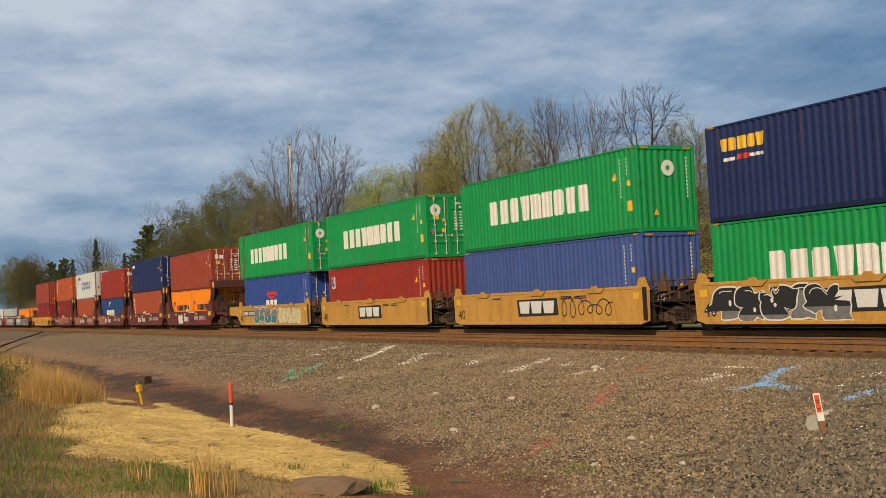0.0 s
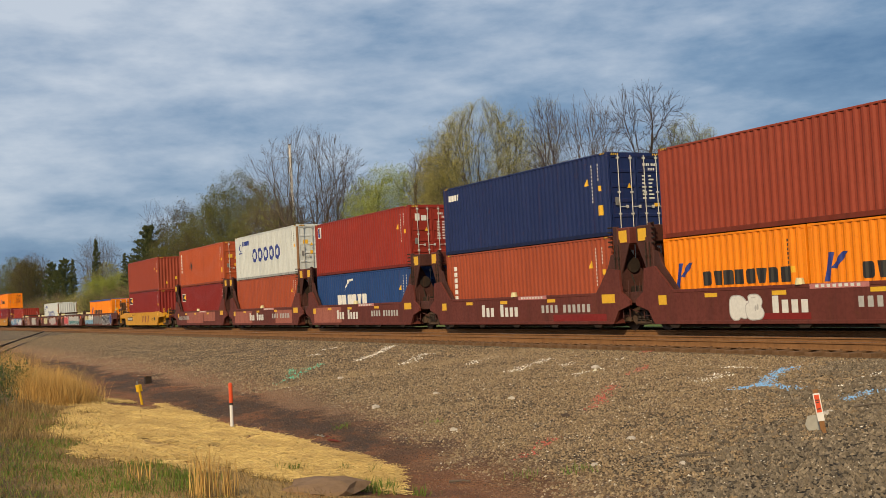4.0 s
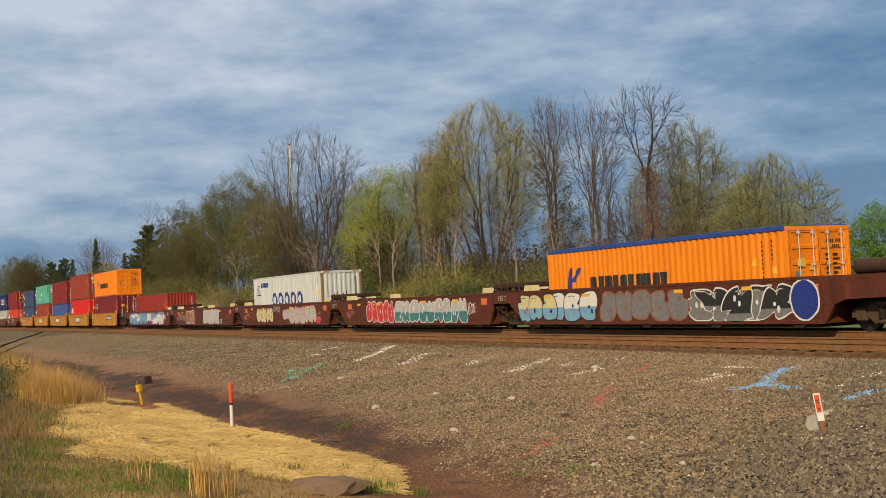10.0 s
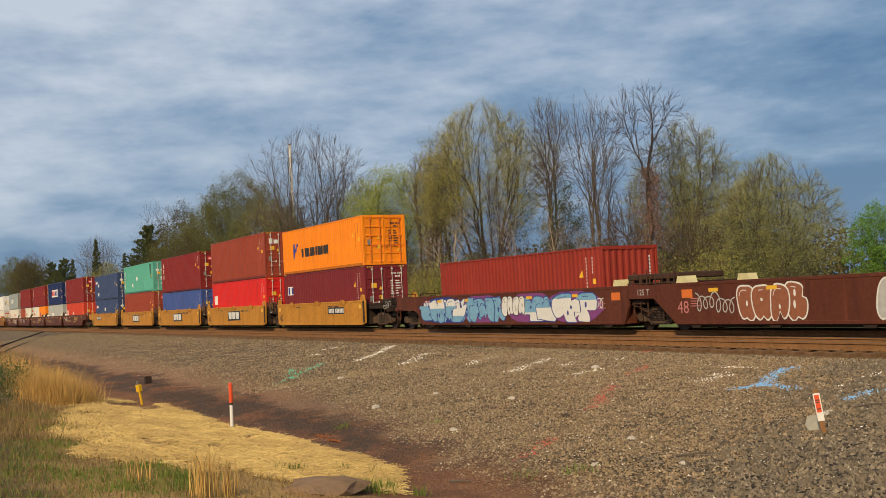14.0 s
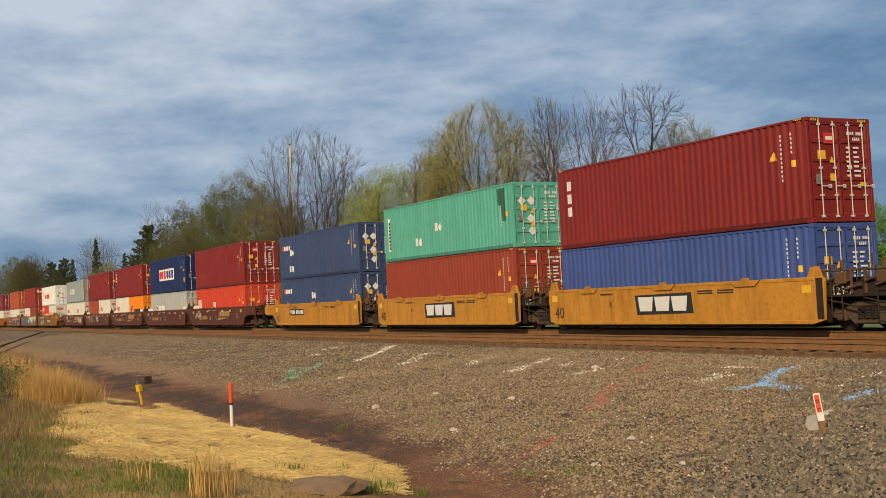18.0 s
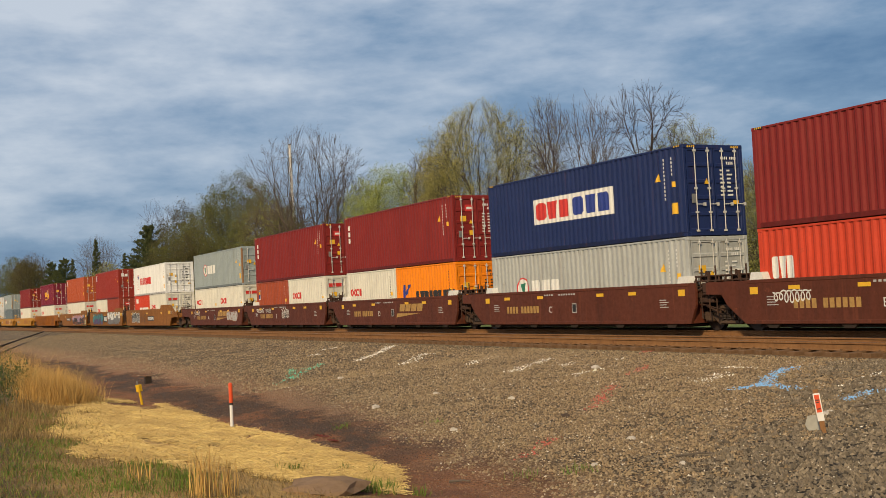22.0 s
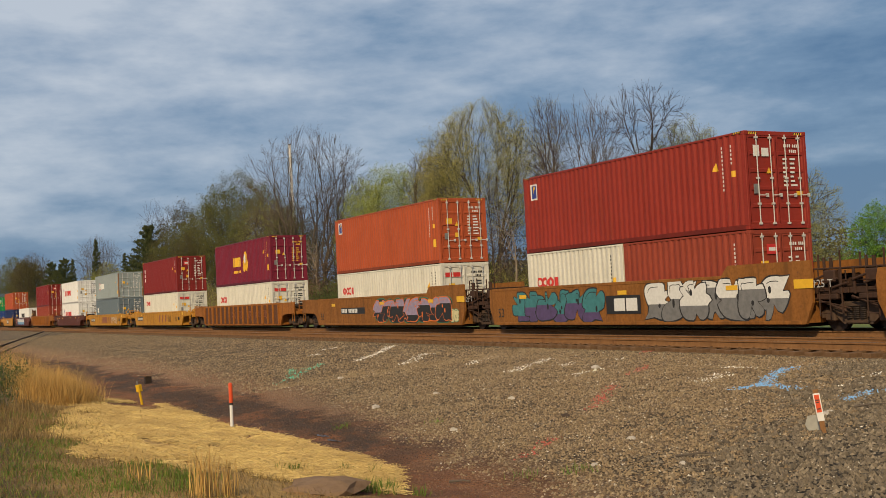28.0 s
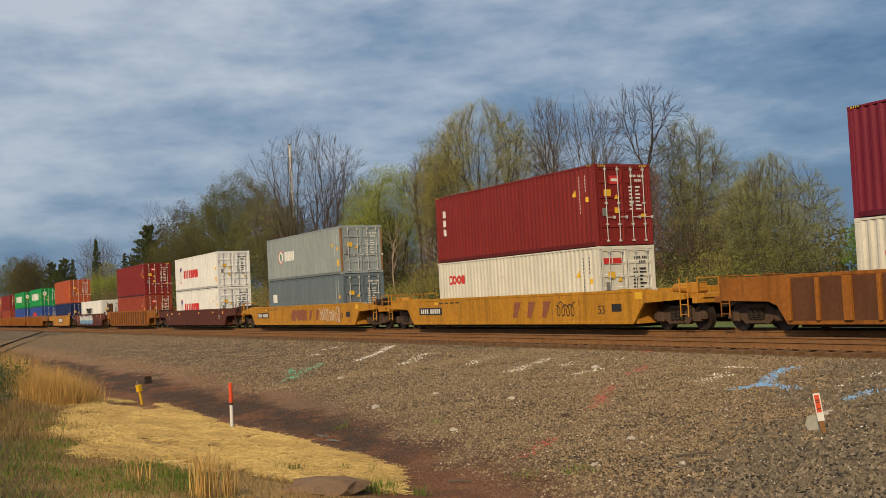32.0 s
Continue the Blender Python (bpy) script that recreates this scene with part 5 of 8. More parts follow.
        if kind == "G":
            n = 16
            for i in range(n + 1):
                x = a + 0.1 + (b - a - 0.2) * i / n
                wd = 0.14 if i in (2, 13) else 0.055
                part("side_rib", shared(("rib", wd), lambda: Mesh().chamfer(-wd, wd, -0.075, 0.075, zb + 0.1, zt - 0.1, 0.012).data("side_rib")), RUSTY, car, at=(x, s * (SIDE_Y + 0.02), 0))
    if kind == "G":
        flat_shapes("rust_panel", car, [[(a + 0.1, zb + 0.1), (b - 0.1, zb + 0.1), (b - 0.1, zt - 0.1), (a + 0.1, zt - 0.1)]], RUSTBR, 0.004)
    # floor: end plates and cross members that carry the load, drop feet below
    for x in (a + 0.35, b - 0.35):
        part("floor_plate", shared("floorplate", lambda: Mesh().chamfer(-0.35, 0.35, -1.42, 1.42, 0.26, WELL_Z, 0.01).data("floor_plate")), endm, car, at=(x, 0, 0))
    n = 5 if well < 15 else 7
    for i in range(n):
        x = a + 0.9 + (b - a - 1.8) * i / (n - 1)
        part("cross_member", shared("crossm", lambda: Mesh().chamfer(-0.12, 0.12, -1.42, 1.42, 0.20, WELL_Z, 0.015).data("cross_member")), BLACKST, car, at=(x, 0, 0))
        if kind in ("D", "E", "E2", "B"):
            part("drop_foot", shared("dropf", lambda: Mesh().plate([(-0.28, 0.24), (0.28, 0.24), (0.16, 0.12), (-0.16, 0.12)], -0.04, 0.04).data("drop_foot")), BLACKST, car, at=(x, -SIDE_Y + 0.07, 0))
    # black slab added where the open floor leaves only shade below the car
    part("underframe", Mesh().chamfer(a + 0.25, b - 0.25, -1.34, 1.34, 0.13, 0.215, 0.02), BLACKST, car, "black slab standing in for shade under the car")
    # ends: bulkhead plate, platform, draft sill, truck, coupler or joint
    for e, x0, jx, joint in ((-1, a, A, joint_l), (1, b, B, joint_r)):
        lim = jx + (0.02 if joint else 0.35) * -e
        lo, hi = min(x0, lim), max(x0, lim)
        part("end_plate", Mesh().chamfer(min(x0, x0 + e * 0.08), max(x0, x0 + e * 0.08), -1.42, 1.42, 0.24, 1.30, 0.01), endm, car)
        part("platform", Mesh().chamfer(lo, hi, -1.20, 1.20, 1.02, 1.16, 0.015), GEARBR if joint and kind in ("D", "E", "F", "B") else endm, car)
        part("draft_sill", Mesh().chamfer(lo, hi, -0.33, 0.33, 0.70, 1.02, 0.02), BLACKST, car)
        if not joint:
            part("coupler", Mesh().chamfer(min(jx, jx - e * 0.45), max(jx, jx - e * 0.45), -0.13, 0.13, 0.72, 0.98, 0.04).chamfer(min(jx + e * 0.05, jx - e * 0.2), max(jx + e * 0.05, jx - e * 0.2), -0.2, 0.2, 0.70, 1.0, 0.05), BLACKST, car)
            truck_parts(car, jx - e * (1.75 if well > 13 else 1.95))
            def rail_frame():
                m_ = Mesh()
                for yy in (-0.42, 0.42):
                    m_.tube((0, yy, 1.05), (0, yy, 1.66), 0.022, sides=6)
                return m_.tube((0, -0.44, 1.64), (0, 0.44, 1.64), 0.022, sides=6).tube((0, -0.44, 1.35), (0, 0.44, 1.35), 0.018, sides=6).data("handrail")
            for yy in (-0.83, 0.83):
                part("handrail", shared("handrail", rail_frame), endm, car, at=(jx - e * 0.55, yy, 0))
            ladder(car, min(jx - e * 0.75, jx - e * 1.1), -SIDE_Y + 0.02, 0.45, 1.66, endm)
            part("end_beam", Mesh().chamfer(min(jx - e * 0.4, jx - e * 0.62), max(jx - e * 0.4, jx - e * 0.62), -1.45, 1.45, 0.86, 1.06, 0.02), endm, car)
            part("brake_gear", Mesh().tube((jx - e * 1.3, -0.9, 1.34), (jx - e * 2.0, -0.9, 1.34), 0.16, sides=12).chamfer(min(jx - e * 0.7, jx - e * 1.1), max(jx - e * 0.7, jx - e * 1.1), -1.1, -0.7, 1.16, 1.52, 0.03), BLACKST if kind != "H" else endm, car)
            if kind == "D" and e > 0:
                def wheel():
                    m_ = Mesh()
                    for k in range(16):
                        t0, t1 = math.pi * k / 8, math.pi * (k + 1) / 8
                        m_.tube((0.30 * math.cos(t0), 0, 0.30 * math.sin(t0)), (0.30 * math.cos(t1), 0, 0.30 * math.sin(t1)), 0.028, sides=6, caps=False)
                    for k in range(5):
                        t0 = 2 * math.pi * k / 5
                        m_.tube((0, 0, 0), (0.30 * math.cos(t0), 0, 0.30 * math.sin(t0)), 0.02, sides=6)
                    return m_.tube((0, -0.06, 0), (0, 0.12, 0), 0.11, sides=12).data("brake_wheel")
                part("brake_wheel", shared("brake_wheel", wheel), RUSTGEAR, car, "rusty brake wheel", (jx - 1.25, -1.05, zt + 0.82))
                part("brake_stand", Mesh().chamfer(jx - 1.42, jx - 1.12, -0.93, -0.55, 1.1, zt + 1.0, 0.03).tube((jx - 0.9, -1.0, 1.1), (jx - 0.9, -1.0, zt + 0.5), 0.05, sides=8), RUSTGEAR, car, "rusty brake stand")
                part("air_tank", Mesh().tube((jx - 3.0, -0.7, zt + 0.20), (jx - 1.9, -0.7, zt + 0.20), 0.20, sides=20), GEARBR, car, "brown air reservoir")
        elif e < 0:
            truck_parts(car, jx)
        if joint and kind in ("A", "A2", "B", "E", "D", "F"):
            m = Mesh()
            if kind in ("D", "E", "F"):
                m.chamfer(lo, hi, -1.32, -1.24, 1.02, 1.18, 0.015).chamfer(lo + 0.3, hi - 0.35, -1.36, -1.0, 0.86, 1.02, 0.03)
                m.tube((lo + 0.05, -1.30, 0.95), (hi - 0.1, -1.30, 0.55), 0.03, sides=6).tube((hi - 0.2, -1.34, 0.5), (hi - 0.2, -1.34, zt + 0.5), 0.026, sides=6)
                m.tube((lo + 0.45, -1.15, 1.16), (lo + 0.45, -1.15, zt + 0.35), 0.04, sides=6).tube((lo + 0.1, -1.30, 1.36), (hi - 0.05, -1.30, 1.36), 0.02, sides=6)
                m.tube((lo + 0.15, -0.7, 1.38), (hi - 0.2, -0.7, 1.38), 0.17, sides=10)
            else:
                m.chamfer(min(lo, hi), max(lo, hi), -1.30, -1.22, 0.92, 1.30, 0.015)
            m.tube((lo + 0.1, -1.28, 1.30), (lo + 0.1, -1.28, 1.62), 0.02, sides=6).tube((hi - 0.1, -1.28, 1.30), (hi - 0.1, -1.28, 1.62), 0.02, sides=6)
            m.tube((lo, -1.25, 0.9), (hi, -1.25, 0.62), 0.025, sides=6).tube((lo, -1.1, 1.22), (hi, -1.1, 1.22), 0.04, sides=8)
            m.chamfer(lo + 0.25, hi - 0.15, -0.95, -0.55, 1.16, 1.42, 0.03)
            part("joint_gear", m, BLACKST if kind in ("A", "A2") else OXDARK if kind == "B" else GEARBR, car)
            ladder(car, (x0 + e * 0.42) if e > 0 else (x0 - 0.78), -1.36, 0.42, 1.7, BLACKST if kind in ("A", "A2") else OXDARK if kind == "B" else GEARBR)
        if joint and kind in ("A", "A2", "D", "E", "F"):
            zd = 1.60 if kind in ("A", "A2") else zt + 0.02
            gear = RUSTGEAR if kind in ("A", "A2") else GEARBR
            m = Mesh().chamfer(lo + 0.10, hi - 0.02, -1.36, 1.36, zd, zd + 0.05, 0.01)
            for yy in (-1.33, 1.30):
                m.chamfer(lo + 0.15, lo + 0.22, yy - 0.03, yy + 0.03, 1.0, zd + 0.02, 0.01).chamfer(hi - 0.28, hi - 0.21, yy - 0.03, yy + 0.03, 1.0, zd + 0.02, 0.01)
            part("walkway", m, gear, car, "rusty end walkway")
            m = Mesh()
            for q in range(3):
                m.tube((lo + 0.2 + 0.35 * q, -1.38, zd - 0.28 - 0.1 * q), (lo + 0.75 + 0.35 * q, -1.38, zd - 0.12 - 0.12 * q), 0.035, sides=7)
            m.chamfer(hi - 0.75, hi - 0.35, -1.42, -1.20, zd - 0.34, zd - 0.02, 0.03)
            m.tube((hi - 0.55, -1.30, zd), (hi - 0.55, -1.30, zd + 0.30), 0.05, sides=8).tube((lo + 0.3, -1.2, zd + 0.05), (lo + 0.3, -1.2, zd + 0.42), 0.03, sides=6)
            part("brake_linkage", m, gear, car)
            if kind in ("D", "E"):
                m = Mesh().chamfer(lo + 0.05, hi - 0.05, -1.30, 0.6, zd + 0.14, zd + 0.34 if kind == "D" else zd + 0.20, 0.03)
                for xx in (lo + 0.12, hi - 0.14):
                    m.tube((xx, -1.27, zd), (xx, -1.27, zd + 0.18), 0.03, sides=6)
                m.tube((lo + 0.25, -1.1, zd + 0.10), (hi - 0.25, -1.1, zd + 0.10), 0.07, sides=8)
                part("brake_platform", m, gear, car)
        if kind in ("A", "A2"):
            for ya in (-SIDE_Y, SIDE_Y - 0.1):
                part("guide", Mesh().plate([(x0 + e * 0.25, zt), (x0 - e * 0.25, zt), (x0 - e * 0.10, zt + 0.28), (x0 + e * 0.12, zt + 0.30)], ya, ya + 0.1), body, car, "yellow loading guide")
            if e > 0:
                lettering("number", "125-T", 0.30, WHITEP, car, Matrix.Translation((hi - 0.95, -1.305, 0.99)) @ Matrix.Rotation(math.pi / 2, 4, "X"))
        if kind == "B":
            h = 3.52
            for yy in (-1.40, 1.28):
                for k0, k1, zz in ((0.10, 0.34, h), (0.36, 0.48, h - 0.45)):
                    part("bulkhead_post", Mesh().chamfer(min(x0 + e * k0, x0 + e * k1), max(x0 + e * k0, x0 + e * k1), yy, yy + 0.12, 1.1, zz, 0.02), OXDARK, car)
                # gusset sloping from the bulkhead down to the side
                part("gusset", Mesh().plate([(x0 - e * 1.05, zt), (x0 + e * 0.12, zt), (x0 + e * 0.12, h - 0.9), (x0 - e * 0.10, h - 0.95), (x0 - e * 0.30, 2.15)], yy + 0.02, yy + 0.08), OXDARK, car)
                part("end_gusset", Mesh().plate([(x0 + e * 0.30, 1.9), (x0 + e * 0.46, 1.9), (x0 + e * 0.96, h - 0.6), (x0 + e * 0.30, h - 0.6)], yy + 0.03, yy + 0.07), OXDARK, car)
                s_ = -1 if yy < 0 else 1
                leg = Mesh()
                prof = [(s_ * 1.36, 1.2), (s_ * 0.30, 1.2), (s_ * 0.32, 1.75), (s_ * 1.08, h - 0.62), (s_ * 1.36, h - 0.62)]
                xa_, xb_ = x0 + e * 0.40, x0 + e * 0.47
                leg.v = [(xa_, u, v) for u, v in prof] + [(xb_, u, v) for u, v in prof]
                leg.f = [(0, 1, 2, 3, 4), (9, 8, 7, 6, 5)] + [(q, q + 5, (q + 1) % 5 + 5, (q + 1) % 5) for q in range(5)]
                part("portal_leg", leg, OXDARK, car)
            part("cross_panel", Mesh().chamfer(min(x0 + e * 0.405, x0 + e * 0.465), max(x0 + e * 0.405, x0 + e * 0.465), -0.30, 0.30, 1.16, 1.75, 0.01), OXDARK, car)
            part("bulkhead_top", Mesh().chamfer(min(x0 + e * 0.30, x0 + e * 0.98), max(x0 + e * 0.30, x0 + e * 0.98), -1.38, 1.38, h - 0.62, h - 0.06, 0.03), OXIDE if idx % 2 else OXDARK, car)
            m = Mesh()
            xa, xb = min(x0 + e * 0.42, x0 + e * 0.86), max(x0 + e * 0.42, x0 + e * 0.86)
            m.face([(xa, -1.386, h - 0.56), (xb, -1.386, h - 0.56), (xb, -1.386, h - 0.16), (xa, -1.386, h - 0.16)])
            part("placard", m, YELP, car, "yellow warning placard")
            m = Mesh()
            for i in range(5):
                m.tube((x0 + e * 0.1, -1.42, 3.5 - 0.16 * i), (x0 - e * 0.08, -1.45, 3.5 - 0.16 * i), 0.03, sides=6)
            for k in (0.22, 0.42):
                for i in range(7):
                    m.tube((x0 + e * k, -1.44, 1.3 + 0.22 * i), (x0 + e * k, -1.44, 1.38 + 0.22 * i), 0.045 if i % 2 else 0.028, sides=6)
                m.tube((x0 + e * k, -1.44, 1.2), (x0 + e * k, -1.44, 2.9), 0.016, sides=6)
            m.tube((x0 + e * 0.62, -0.5, 1.6), (x0 + e * 0.62, 0.5, 1.6), 0.2, sides=12)
            m.tube((x0 + e * 0.48, -0.9, 2.2), (x0 + e * 0.53, -0.9, 2.2), 0.26, sides=14)
            m.tube((x0 + e * 0.52, -1.2, 1.1), (x0 + e * 1.0, -1.2, 0.95), 0.06, sides=7).tube((x0 + e * 0.5, -1.0, 1.9), (x0 + e * 0.9, -1.0, 1.1), 0.03, sides=6).chamfer(min(x0 + e * 0.55, x0 + e * 0.95), max(x0 + e * 0.55, x0 + e * 0.95), -1.1, -0.6, 1.16, 1.5, 0.03)
            part("hand_brake_rigging", m, BLACKST, car)
        if kind in ("D", "E") and joint:
            for yy in (-1.0, 1.0):
                part("cone_support", shared("cone", lambda: Mesh().plate([(-0.22, 0), (0.22, 0), (0.16, 0.17), (-0.16, 0.17)], -0.16, 0.16).data("cone_support")), WHITEP if kind == "E" else CREAMP, car, at=Matrix.Translation((x0 - e * 0.30, yy * 1.25, zt + 0.012)) @ Matrix.Scale(1.25, 4))
    return car, a, b, A, B, zt, zb


def dress(kind, car, a, b, A, B, zt, zb, idx):
    """Lettering, reflectors and graffiti on the near side."""
    mid = (a + b) / 2
    n = 4
    if kind in ("A", "A2"):
        if idx in (3, 15, 19):
            xp, zp = (a + 0.75 if idx == 3 else a + 2.4 if idx == 19 else mid + 1.6), zb + 0.58
            flat_shapes("number_plate", car, [rect(xp, xp + 2.3, zp, zp + 0.36)], "k", 0.005, "black number plate")
            flat_shapes("number_marking", car, [rect(xp + 0.14 + 0.2 * k + (0.16 if k > 3 else 0), xp + 0.29 + 0.2 * k + (0.16 if k > 3 else 0), zp + 0.07, zp + 0.29) for k in range(10)], "w", 0.008)
            side_text(car, "A", 0.3, xp + 2.55, zp + 0.05, "r")
        else:
            flat_shapes("company_plate", car, [[(mid - 1.40, zb + 0.30), (mid + 1.40, zb + 0.34), (mid + 1.32, zt - 0.26), (mid - 1.48, zt - 0.30)]], "k", 0.005, "black company plate")
            flat_shapes("company_name", car, [[(mid - 1.24 + 0.84 * i, zb + 0.42), (mid - 0.62 + 0.84 * i, zb + 0.42), (mid - 0.54 + 0.84 * i, zb + 0.88), (mid - 1.32 + 0.84 * i, zb + 0.88)] for i in range(3)], "w", 0.008)
        side_text(car, "40", 0.58, a + 0.06, zb + 0.22, "k")
        if idx not in (3, 15, 19):
            side_text(car, "DCBAE"[idx % 5], 0.24, mid - 2.9, zb + 0.6, "k")
        flat_shapes("reflector", car, [rect(a - 0.1, a + 0.25, zt - 0.42, zt - 0.2), rect(b - 0.45, b - 0.12, zt - 0.40, zt - 0.2)], "y", 0.006)
        flat_shapes("small_print", car, [rect(mid + 1.6 + 0.9 * k, mid + 2.3 + 0.9 * k, zt - 0.26 - 0.07 * q, zt - 0.22 - 0.07 * q) for k in (0, 1) for q in (0, 1)] + [rect(mid - 3.4, mid - 2.7, zt - 0.25, zt - 0.2)], "k", 0.006)
        for x in (a + 2.2, mid, b - 2.6):
            part("lock_box", shared(("lock", zt), lambda: Mesh().plate([(-0.62, zt + 0.012), (-0.16, zt + 0.012), (-0.11, zt + 0.09), (0.11, zt + 0.09), (0.16, zt + 0.012), (0.62, zt + 0.012), (0.40, zt - 0.16), (-0.40, zt - 0.16)], -SIDE_Y - 0.045, -SIDE_Y + 0.02).data("lock_box")), STYLE[kind][0], car, at=(x, 0, 0))
        flat_shapes("end_shade", car, [rect(b + 0.05, b + 0.29, zb + 0.12, zt - 0.02)], BLACKST, 0.004, "black strip at the end of the side wall")
    if kind == "B":
        patches = {8: [(2.9, 7.6, 0.16, 1.02), (7.75, 10.8, 0.30, 1.0)], 4: [(9.2, 12.4, 0.12, 0.42), (4.8, 6.6, 0.12, 0.30)], 5: [(9.0, 12.3, 0.10, 0.35)], 7: [(0.4, 4.2, 0.12, 0.9), (8.8, 11.8, 0.12, 0.9)]}.get(idx, [(0.3, 4.3, 0.12, 0.95)])
        for x1, x2, z1, z2 in patches:
            flat_shapes("paint_patch", car, [rect(a + x1, a + x2, zb + z1, zb + z2)], OXPINK if idx in (6, 7, 8) else cmat("dark_red"), 0.004, "faded repainted patch")
        if idx != 8:
            flat_shapes("company_name", car, [rect(mid - 2.6 + 0.36 * i + (0.40 if i > 2 else 0), mid - 2.36 + 0.36 * i + (0.40 if i > 2 else 0), zb + 0.30, zb + (0.78 if i in (0, 3) else 0.66)) for i in range(7)], "w", 0.008)
        flat_shapes("number_marking", car, [rect((b - 4.4 if idx != 8 else a + 0.5) + 0.30 * i + (0.25 if i > 3 else 0), (b - 4.22 if idx != 8 else a + 0.68) + 0.30 * i + (0.25 if i > 3 else 0), zb + 0.42, zb + 0.70) for i in range(10)], "l", 0.009)
        flat_shapes("reflector", car, [rect(x, x + 0.55, zt - 0.26, zt - 0.14) for x in (a + 2.4, a + 5.2, b - 4.0)] + [rect(a + 0.2, a + 0.6, zt - 0.45, zt - 0.15), rect(b - 0.55, b + 0.2, zt - 0.35, zt - 0.05)], "y", 0.007)
        flat_shapes("number_plate", car, [rect(mid + 0.3, mid + 2.3, zt - 0.13, zt + 0.005)], "i", 0.013)
        flat_shapes("small_print", car, [rect(mid + 0.5 + 0.2 * i, mid + 0.62 + 0.2 * i, zt - 0.10, zt - 0.02) for i in range(8)], "w", 0.016)
        part("lamp_cowl", Mesh().tube((mid - 0.1, -SIDE_Y + 0.05, zt), (mid - 0.1, -SIDE_Y + 0.05, zt + 0.18), 0.14, 0.10, 10), CREAMP, car)
    if kind in ("C", "H", "H2"):
        flat_shapes("number_plate", car, [rect(a + 0.7, a + 2.9, zb + 0.42, zb + 0.74)], "k", 0.005, "black number plate")
        flat_shapes("number_marking", car, [rect(a + 0.85 + 0.2 * i + (0.15 if i > 3 else 0), a + 0.99 + 0.2 * i + (0.15 if i > 3 else 0), zb + 0.48, zb + 0.68) for i in range(9)], "w", 0.008)
        flat_shapes("company_name", car, [[(mid + 0.6 + 1.05 * i, zb + 0.25), (mid + 0.9 + 1.05 * i, zb + 0.25), (mid + 1.25 + 1.05 * i, zb + 0.85), (mid + 0.75 + 1.05 * i, zb + 0.85)] for i in range(3)], "d", 0.006, "faded company name")
        side_text(car, "40" if kind == "C" else "53", 0.42, b - 2.0, zb + 0.35, "k")
        flat_shapes("small_plate", car, [rect(b - 1.2, b - 0.65, zb + 0.42, zb + 0.68)], "k", 0.006)
        flat_shapes("reflector", car, [rect(b + 0.1, b + 0.5, zt - 0.3, zt - 0.08), rect(a + 2.2, a + 2.6, zt - 0.25, zt - 0.15)], "y", 0.007)
        flat_shapes("small_print", car, [rect(a + 2.2 + 0.5 * i, a + 2.55 + 0.5 * i, zt - 0.22, zt - 0.17) for i in range(5)], "k", 0.006)
    if kind in ("D", "E", "E2"):
        flat_shapes("reflector", car, [rect(x, x + 0.42, zt - 0.30, zt - 0.19) for x in (a + 1.6, a + 4.0, mid + 1.5, b - 3.0)] + ([] if kind == "D" else [rect(a + 0.1, a + 0.42, zt - 0.40, zt - 0.20), rect(b - 0.46, b - 0.14, zt - 0.38, zt - 0.18)]), "y", 0.014)
        if kind == "D":
            flat_shapes("reflector", car, [rect(a + 0.35, a + 0.85, zt - 0.46, zt - 0.20), rect(b - 0.60, b - 0.10, zt - 0.46, zt - 0.20)], "o", 0.006, "faded orange reflector square")
        flat_shapes("small_print", car, [rect(x0_, x0_ + 0.34 + 0.1 * (q % 2), zt - 0.5 - 0.075 * q, zt - 0.475 - 0.075 * q) for x0_ in (a + 0.75, b - 1.4) for q in range(4)], "i" if kind == "D" else "l", 0.007)
    if kind == "E":
        side_text(car, "BCDEA"[idx % 5], 0.34, a + 4.75, zb + 0.42, "w")
        flat_shapes("number_marking", car, [rect(a + 1.75 + 0.22 * k + (0.18 if k > 3 else 0), a + 1.91 + 0.22 * k + (0.18 if k > 3 else 0), zb + 0.42, zb + 0.68) for k in range(10)], FGOLD, 0.006)
        flat_shapes("notice_frame", car, [rect(a + 6.28, a + 6.56, zb + 0.40, zb + 0.74)], "l", 0.005)
        flat_shapes("notice", car, [rect(a + 6.31, a + 6.53, zb + 0.43, zb + 0.71)], "k", 0.007)
        flat_shapes("small_print", car, [rect(a + 4.5 + 0.16 * k, a + 4.6 + 0.16 * k, zt - 0.20, zt - 0.14) for k in (0, 1, 2, 3, 6, 7, 8, 9, 10, 11, 12)], "l", 0.016)
    if kind == "D":
        side_text(car, "48", 0.55, a + 0.12, zb + 0.34, "i")
        lettering("number", "125 T", 0.28, LGREYP, car, Matrix.Translation((A - 0.55, -SIDE_Y - 0.008, zt - 0.33)) @ Matrix.Rotation(math.pi / 2, 4, "X"))
    if kind == "F":
        flat_shapes("reflector", car, [rect(x, x + 0.5, zt - 0.42, zt - 0.28) for x in (a + 2.0, mid, b - 3.0)] + [rect(b - 0.3, b + 0.4, zt - 0.45, zt - 0.2)], "y", 0.022)
        side_text(car, "53", 0.5, a + 0.3, zb + 0.3, "k")
        lettering("number", "125 T", 0.30, LGREYP, car, Matrix.Translation((b + 0.35, -SIDE_Y - 0.008, 1.2)) @ Matrix.Rotation(math.pi / 2, 4, "X"))
    if kind == "G":
        for k in range(5):
            scrawl(car, mid - 1.5 + 1.7 * k, zb + 0.35, 0.8, 0.7, "d", 60 + k, 4, 0.012)


TRAIN = []      # (thing, place along the train, z)


